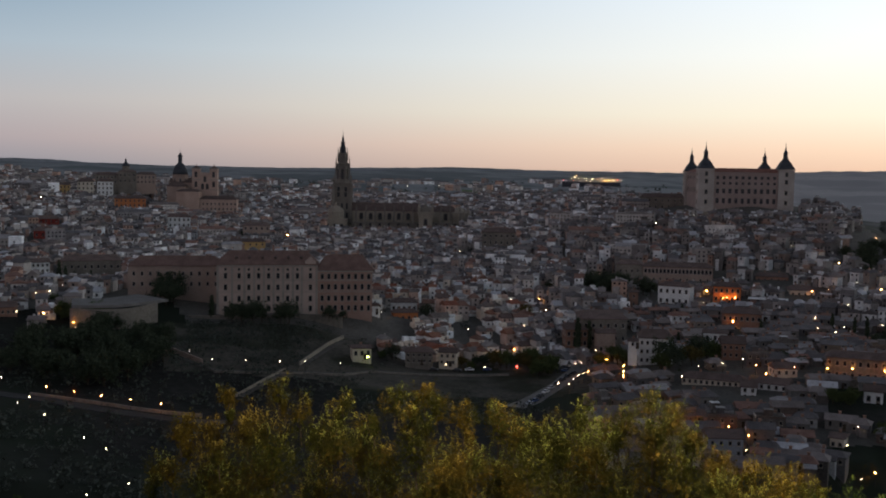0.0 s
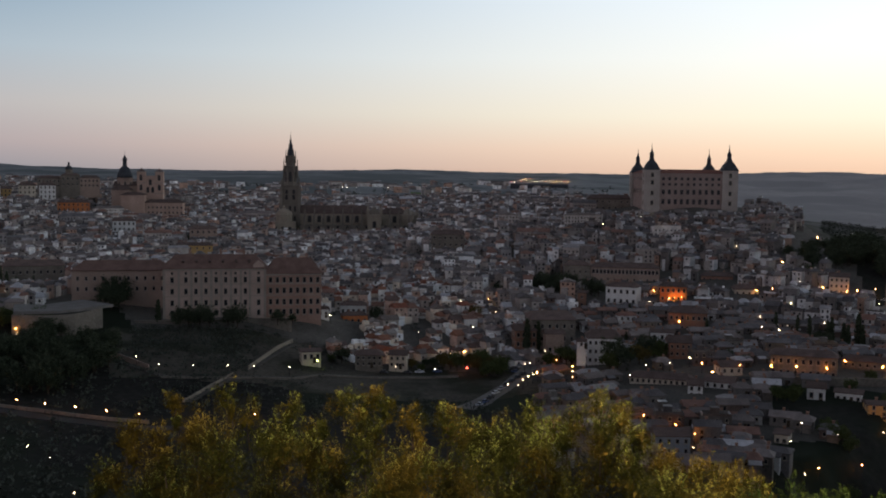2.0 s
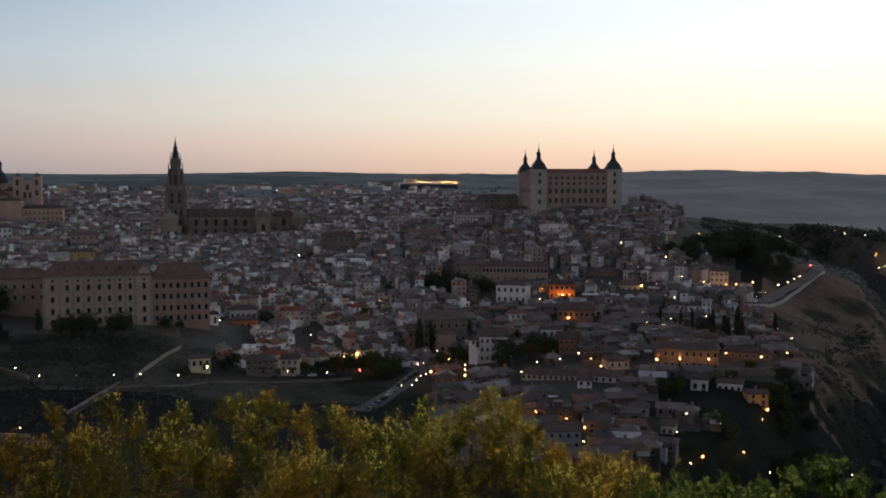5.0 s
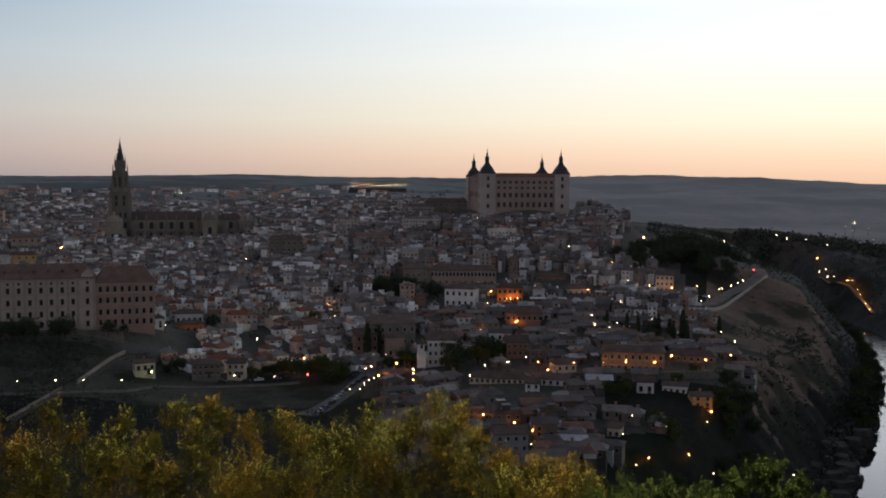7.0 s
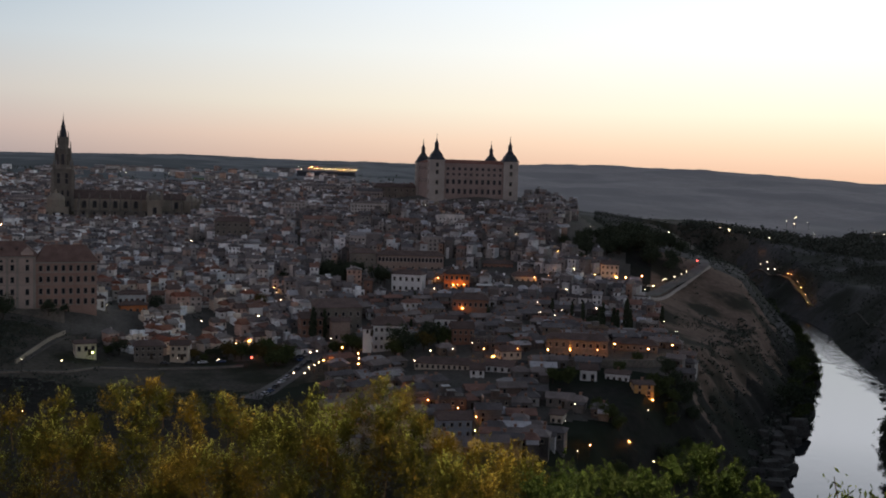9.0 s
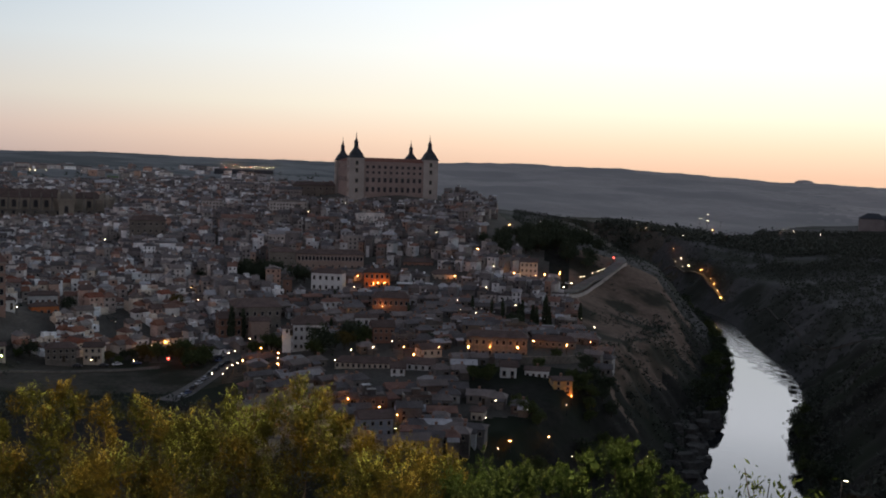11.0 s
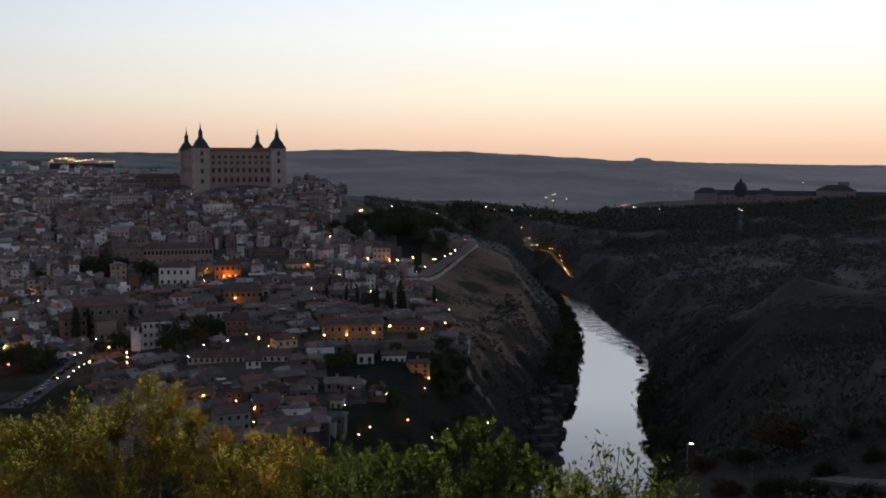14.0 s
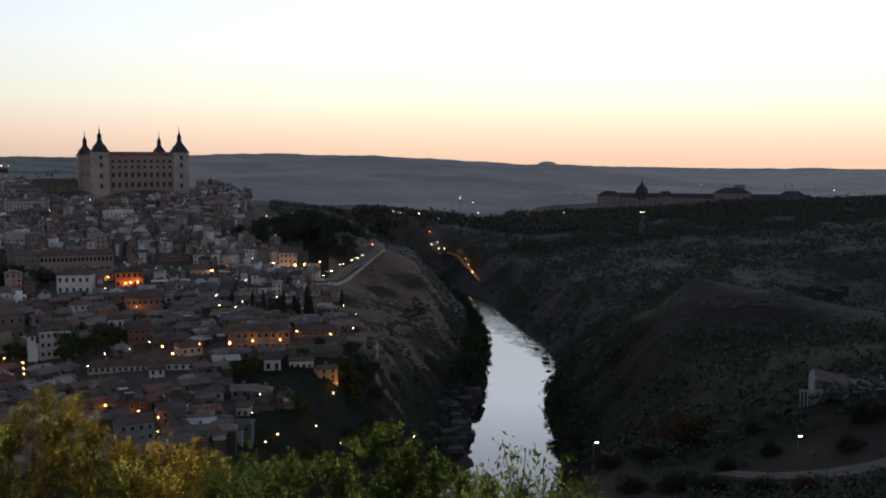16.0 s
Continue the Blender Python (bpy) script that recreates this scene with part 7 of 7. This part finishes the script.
def plume_shrub(name, label, lobes, d0, seed, leaf, dense, leaves, lit_leaves, plump=1.0, bottom=-20.5, left_end=None):
    """A shrub of upright plumes with dark gaps between them, each of many short sprigs.
    lobes: bearing, height angle of the tip, half width in degrees; dense: sprigs for a square metre of plume."""
    g = np.random.default_rng(seed)
    lb, le = [q[0] for q in lobes], [q[1] for q in lobes]
    t = thing(name, label, "shrub", Matrix())
    plumes = []  # bearing, tip height, distance, half width, half height
    for b, e, h in lobes:
        r = max(0.12, d0 * math.tan(radians(h)) * 0.64 * plump)
        d = d0 + g.uniform(-0.6, 0.5)
        plumes.append((b, EYE + d * math.tan(radians(e)), d, r, r * g.uniform(1.3, 1.8)))
        for _ in range(1 + int(h > 1.15)):
            q, d = r * g.uniform(0.45, 0.75), d0 + g.uniform(-0.5, 0.3)
            plumes.append((b + h * g.uniform(-0.9, 0.9), EYE + d * math.tan(radians(e - g.uniform(0.3, 1.5))), d, q, q * g.uniform(1.6, 2.4)))
    drop = 1.3
    for row in range(1, 5):
        b = min(lb) - 0.8 + g.uniform(0, 1.5)
        while b < max(lb) + 0.8:
            d = d0 - 1.0 + 0.75 * row + g.uniform(-0.35, 0.35)
            e = float(np.interp(b, lb, le)) - drop * row - g.uniform(-0.5, 0.7)
            r = g.uniform(0.22, 0.38) * plump
            if e > bottom and not (left_end is not None and b < left_end + 1.4 * row):
                plumes.append((b, EYE + d * math.tan(radians(e)), d, r, r * g.uniform(1.3, 2.1)))
            b += math.degrees(2 * r / d) * (g.uniform(0.7, 1.25) if row == 1 else g.uniform(0.9, 1.6))
    stems, body, tips = Shape(), [], []
    for b, tip, d, r, hh in plumes:
        x, y = at(b, d)
        c = np.array([float(x), float(y), tip - hh])
        rx, ry = at(b * 0.9 + 0.1 * float(np.mean(lb)), d0 + 0.6)
        foot = Vector((float(rx), float(ry), gz(rx, ry) - 0.2))
        way_ = (Vector(c) - foot).normalized()
        limb(stems, Vector(c) - way_ * (hh + 0.12), Vector((c[0], c[1], tip - 0.8 * hh)), 0.009, 0.004, 3)
        n = max(14, int(dense * 2 * math.pi * r * 2 * hh))
        u = g.normal(0, 1, (n, 3))
        u[:, 2] = u[:, 2] * 0.9 + 0.25
        u /= np.linalg.norm(u, axis=1)[:, None]
        ph = g.uniform(0, 6, 3)
        lump = 1 + 0.28 * np.sin(4 * u[:, :1] + 3 * u[:, 2:] + ph[0]) + 0.2 * np.sin(7 * u[:, 1:2] - 4 * u[:, 2:] + ph[1])
        lean = np.array([g.normal(0, 0.10), g.normal(0, 0.10), 0])
        root = c + u * np.array([r, r, hh]) * g.uniform(0.45, 0.9, (n, 1)) * lump
        root += lean * (root[:, 2:] - c[2])
        way = 0.75 * u + np.array([0, 0, 0.65]) + g.normal(0, 0.28, (n, 3))
        way /= np.linalg.norm(way, axis=1)[:, None]
        long = r * g.uniform(0.25, 0.65, (n, 1)) + 0.03
        m = 24
        k = g.uniform(0, 1, (n, m, 1))
        p = root[:, None] + way[:, None] * long[:, None] * k + g.normal(0, 1, (n, m, 3)) * (0.022 * (1.2 - k))
        a = way[:, None] * 0.8 + g.normal(0, 0.55, (n, m, 3))
        quad = leaf_quads(p, a, u[:, None] + g.normal(0, 0.4, (n, m, 3)), leaf, 0.40, g)
        # upward-facing sprig ends take the lighter leaves, as if lit from above
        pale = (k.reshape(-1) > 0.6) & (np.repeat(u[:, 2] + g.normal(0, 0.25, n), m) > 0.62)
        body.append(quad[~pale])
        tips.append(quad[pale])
        m = max(60, int(1500 * r * hh))
        v = g.normal(0, 1, (m, 3))
        v /= np.linalg.norm(v, axis=1)[:, None]
        p = c + v * np.array([r, r, hh]) * g.uniform(0.25, 0.74, (m, 1))
        p += lean * (p[:, 2:] - c[2])
        body.append(leaf_quads(p, np.array([0, 0, 0.6]) + g.normal(0, 0.6, (m, 3)), v + g.normal(0, 0.3, (m, 3)), 3.2 * leaf, 0.5, g))
    tagged(part("branch_work", stems, BARK, t), kind="stuff")
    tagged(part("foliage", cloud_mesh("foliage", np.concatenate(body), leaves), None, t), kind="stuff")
    tagged(part("shoot_tip", cloud_mesh("shoot_tip", np.concatenate(tips), lit_leaves), None, t, "paler upper tips, painted as lit"), kind="stuff")
    return t


def almond_tree():
    """Thin branches with loose tufts of long hanging leaves."""
    g = np.random.default_rng(32)
    t = thing("almond_tree", "leafy green almond tree below the lookout", "tree", Matrix())
    stems, leaves = Shape(), []
    fx, fy = at(39.0, 8.2)
    foot = Vector((float(fx), float(fy), gz(fx, fy) - 0.2))
    branches = [(36.55, -15.25, 0.16), (37.0, -15.9, 0.12), (37.9, -15.85, 0.16), (38.9, -16.1, 0.18), (39.6, -16.7, 0.16), (40.4, -16.55, 0.18), (41.3, -16.95, 0.16), (42.0, -17.3, 0.14), (35.4, -16.9, 0.12), (34.6, -17.2, 0.12)]
    for _ in range(44):
        b = g.uniform(34.3, 42.2)
        branches.append((b, float(np.interp(b, [34, 36.5, 37.5, 40, 42.5], [-17.8, -16.6, -16.6, -17.0, -17.9])) - g.uniform(0.2, 3.2), g.uniform(0.12, 0.2)))
    for b, e, r in branches:
        d = 8.0 + g.uniform(-0.5, 0.5)
        x, y = at(b, d)
        tip = np.array([float(x), float(y), EYE + d * math.tan(radians(e))])
        start = np.array(foot + (Vector(tip) - foot) * 0.45)
        mid = (start + tip) / 2 + g.normal(0, 0.06, 3)
        limb(stems, Vector(start), Vector(mid), 0.012, 0.008, 4)
        limb(stems, Vector(mid), Vector(tip), 0.008, 0.003, 4)
        n = 52
        k = g.uniform(0, 1, (n, 1)) ** 0.8
        p = tip + (mid - tip) * (1 - k) * 0.8 + g.normal(0, 1, (n, 3)) * np.array([r, r, r]) * 0.42
        a = g.normal(0, 0.6, (n, 3)) + np.array([0, 0, -0.75])
        leaves.append(leaf_quads(p, a, np.array([0.2, -1, 0.5]) + g.normal(0, 0.6, (n, 3)), 0.033, 0.30, g))
    tagged(part("branch_work", stems, BARK, t), kind="stuff")
    tagged(part("foliage", cloud_mesh("foliage", np.concatenate(leaves), ALMOND), None, t), kind="stuff")


def round_bush(label, b, d, wide, high, material, seed, name="hillside_shrub"):
    """A rounded bush down the slope: short stems under a lumpy dome of leaves."""
    g = np.random.default_rng(seed)
    x, y = at(b, d)
    base = gz(x, y)
    t = thing(name, label, "shrub", pose(float(x), float(y), base), "bushes on the hillside")
    stems, low = Shape(), -0.4
    for i in range(7):
        a = i * 0.9
        limb(stems, (0.1 * math.cos(a), 0.1 * math.sin(a), low), (wide * 0.3 * math.cos(a), wide * 0.3 * math.sin(a), high * 0.5), 0.09, 0.04, 4)
    part("stem_cluster", stems, BARK, t)
    n = 130
    u = g.normal(0, 1, (n, 3))
    u[:, 2] = np.abs(u[:, 2]) - 0.15
    u /= np.linalg.norm(u, axis=1)[:, None]
    lump = 1 + 0.25 * np.sin(4 * u[:, :1] + g.uniform(0, 6)) + 0.2 * np.sin(6 * u[:, 1:2] + 3 * u[:, 2:] + g.uniform(0, 6))
    c = u * np.array([wide / 2, wide / 2, high * 0.85]) * g.uniform(0.55, 0.92, (n, 1)) * lump
    m = 34
    p = c[:, None] + g.normal(0, 1, (n, m, 3)) * wide * 0.055
    a = u[:, None] + g.normal(0, 0.7, (n, m, 3))
    tagged(part("foliage", cloud_mesh("foliage", leaf_quads(p, a, u[:, None] + g.normal(0, 0.5, (n, m, 3)), wide * 0.022, 0.5, g), material), None, t), kind="stuff")


plume_shrub("olive_shrub", "bushy olive-gold shrub below the lookout wall", OLIVE_LOBES, 12.0, 31, 0.0105, 165, OLIVE, OLIVE_LIT_TIPS, left_end=-16.0)
plume_shrub("green_shrub", "dense dark green shrub below the lookout", GREEN_LOBES, 9.5, 38, 0.015, 110, DEEP_GREEN, GREEN_LIT_TIPS, 0.9, -19.5)
almond_tree()
plume_shrub("low_shrub", "dim green shrub on the dark slope", [(-24.5, -16.6, 1.2), (-23.0, -16.9, 1.2), (-21.6, -17.4, 1.0)], 13.0, 33, 0.015, 90, DEEP_GREEN, GREEN_LIT_TIPS)
# rounded bushes farther down the slope
for bush_ in (("round russet bush on the hillside", 46.1, 249.0, 14.0, 7.6, BROWNISH, 34), ("dark green bush beside the russet bush", 44.2, 236.0, 7.0, 4.2, DIM_GREEN, 35), ("low russet bush by the road lamp", 42.0, 236.0, 6.5, 4.0, BROWNISH, 39), ("low dark bush above the earth track", 48.4, 218.0, 6.0, 3.2, DIM_GREEN, 37), ("low green bush above the earth track", 50.6, 226.0, 5.5, 3.0, DIM_GREEN, 40), ("dark thicket bush beside the ruined house", 55.4, 240.0, 9.0, 4.6, DIM_GREEN, 36), ("dark bush below the earth track", 45.8, 202.0, 9.0, 4.2, DIM_GREEN, 41), ("grey-green bush below the earth track", 50.2, 186.0, 7.5, 3.2, DIM_GREEN, 42), ("tall pale bush near the road lamp", 49.6, 246.0, 4.0, 5.0, DIM_GREEN, 43), ("dark bush on the near slope", 43.4, 205.0, 7.0, 3.6, BROWNISH, 44), ("low dark bush on the near slope", 47.6, 196.0, 7.0, 3.0, DIM_GREEN, 45), ("russet bush below the earth track", 52.6, 180.0, 6.0, 2.6, BROWNISH, 46), ("dark green bush beside the hillside path", 54.6, 218.0, 6.0, 3.4, DIM_GREEN, 47)):
    round_bush(*bush_)


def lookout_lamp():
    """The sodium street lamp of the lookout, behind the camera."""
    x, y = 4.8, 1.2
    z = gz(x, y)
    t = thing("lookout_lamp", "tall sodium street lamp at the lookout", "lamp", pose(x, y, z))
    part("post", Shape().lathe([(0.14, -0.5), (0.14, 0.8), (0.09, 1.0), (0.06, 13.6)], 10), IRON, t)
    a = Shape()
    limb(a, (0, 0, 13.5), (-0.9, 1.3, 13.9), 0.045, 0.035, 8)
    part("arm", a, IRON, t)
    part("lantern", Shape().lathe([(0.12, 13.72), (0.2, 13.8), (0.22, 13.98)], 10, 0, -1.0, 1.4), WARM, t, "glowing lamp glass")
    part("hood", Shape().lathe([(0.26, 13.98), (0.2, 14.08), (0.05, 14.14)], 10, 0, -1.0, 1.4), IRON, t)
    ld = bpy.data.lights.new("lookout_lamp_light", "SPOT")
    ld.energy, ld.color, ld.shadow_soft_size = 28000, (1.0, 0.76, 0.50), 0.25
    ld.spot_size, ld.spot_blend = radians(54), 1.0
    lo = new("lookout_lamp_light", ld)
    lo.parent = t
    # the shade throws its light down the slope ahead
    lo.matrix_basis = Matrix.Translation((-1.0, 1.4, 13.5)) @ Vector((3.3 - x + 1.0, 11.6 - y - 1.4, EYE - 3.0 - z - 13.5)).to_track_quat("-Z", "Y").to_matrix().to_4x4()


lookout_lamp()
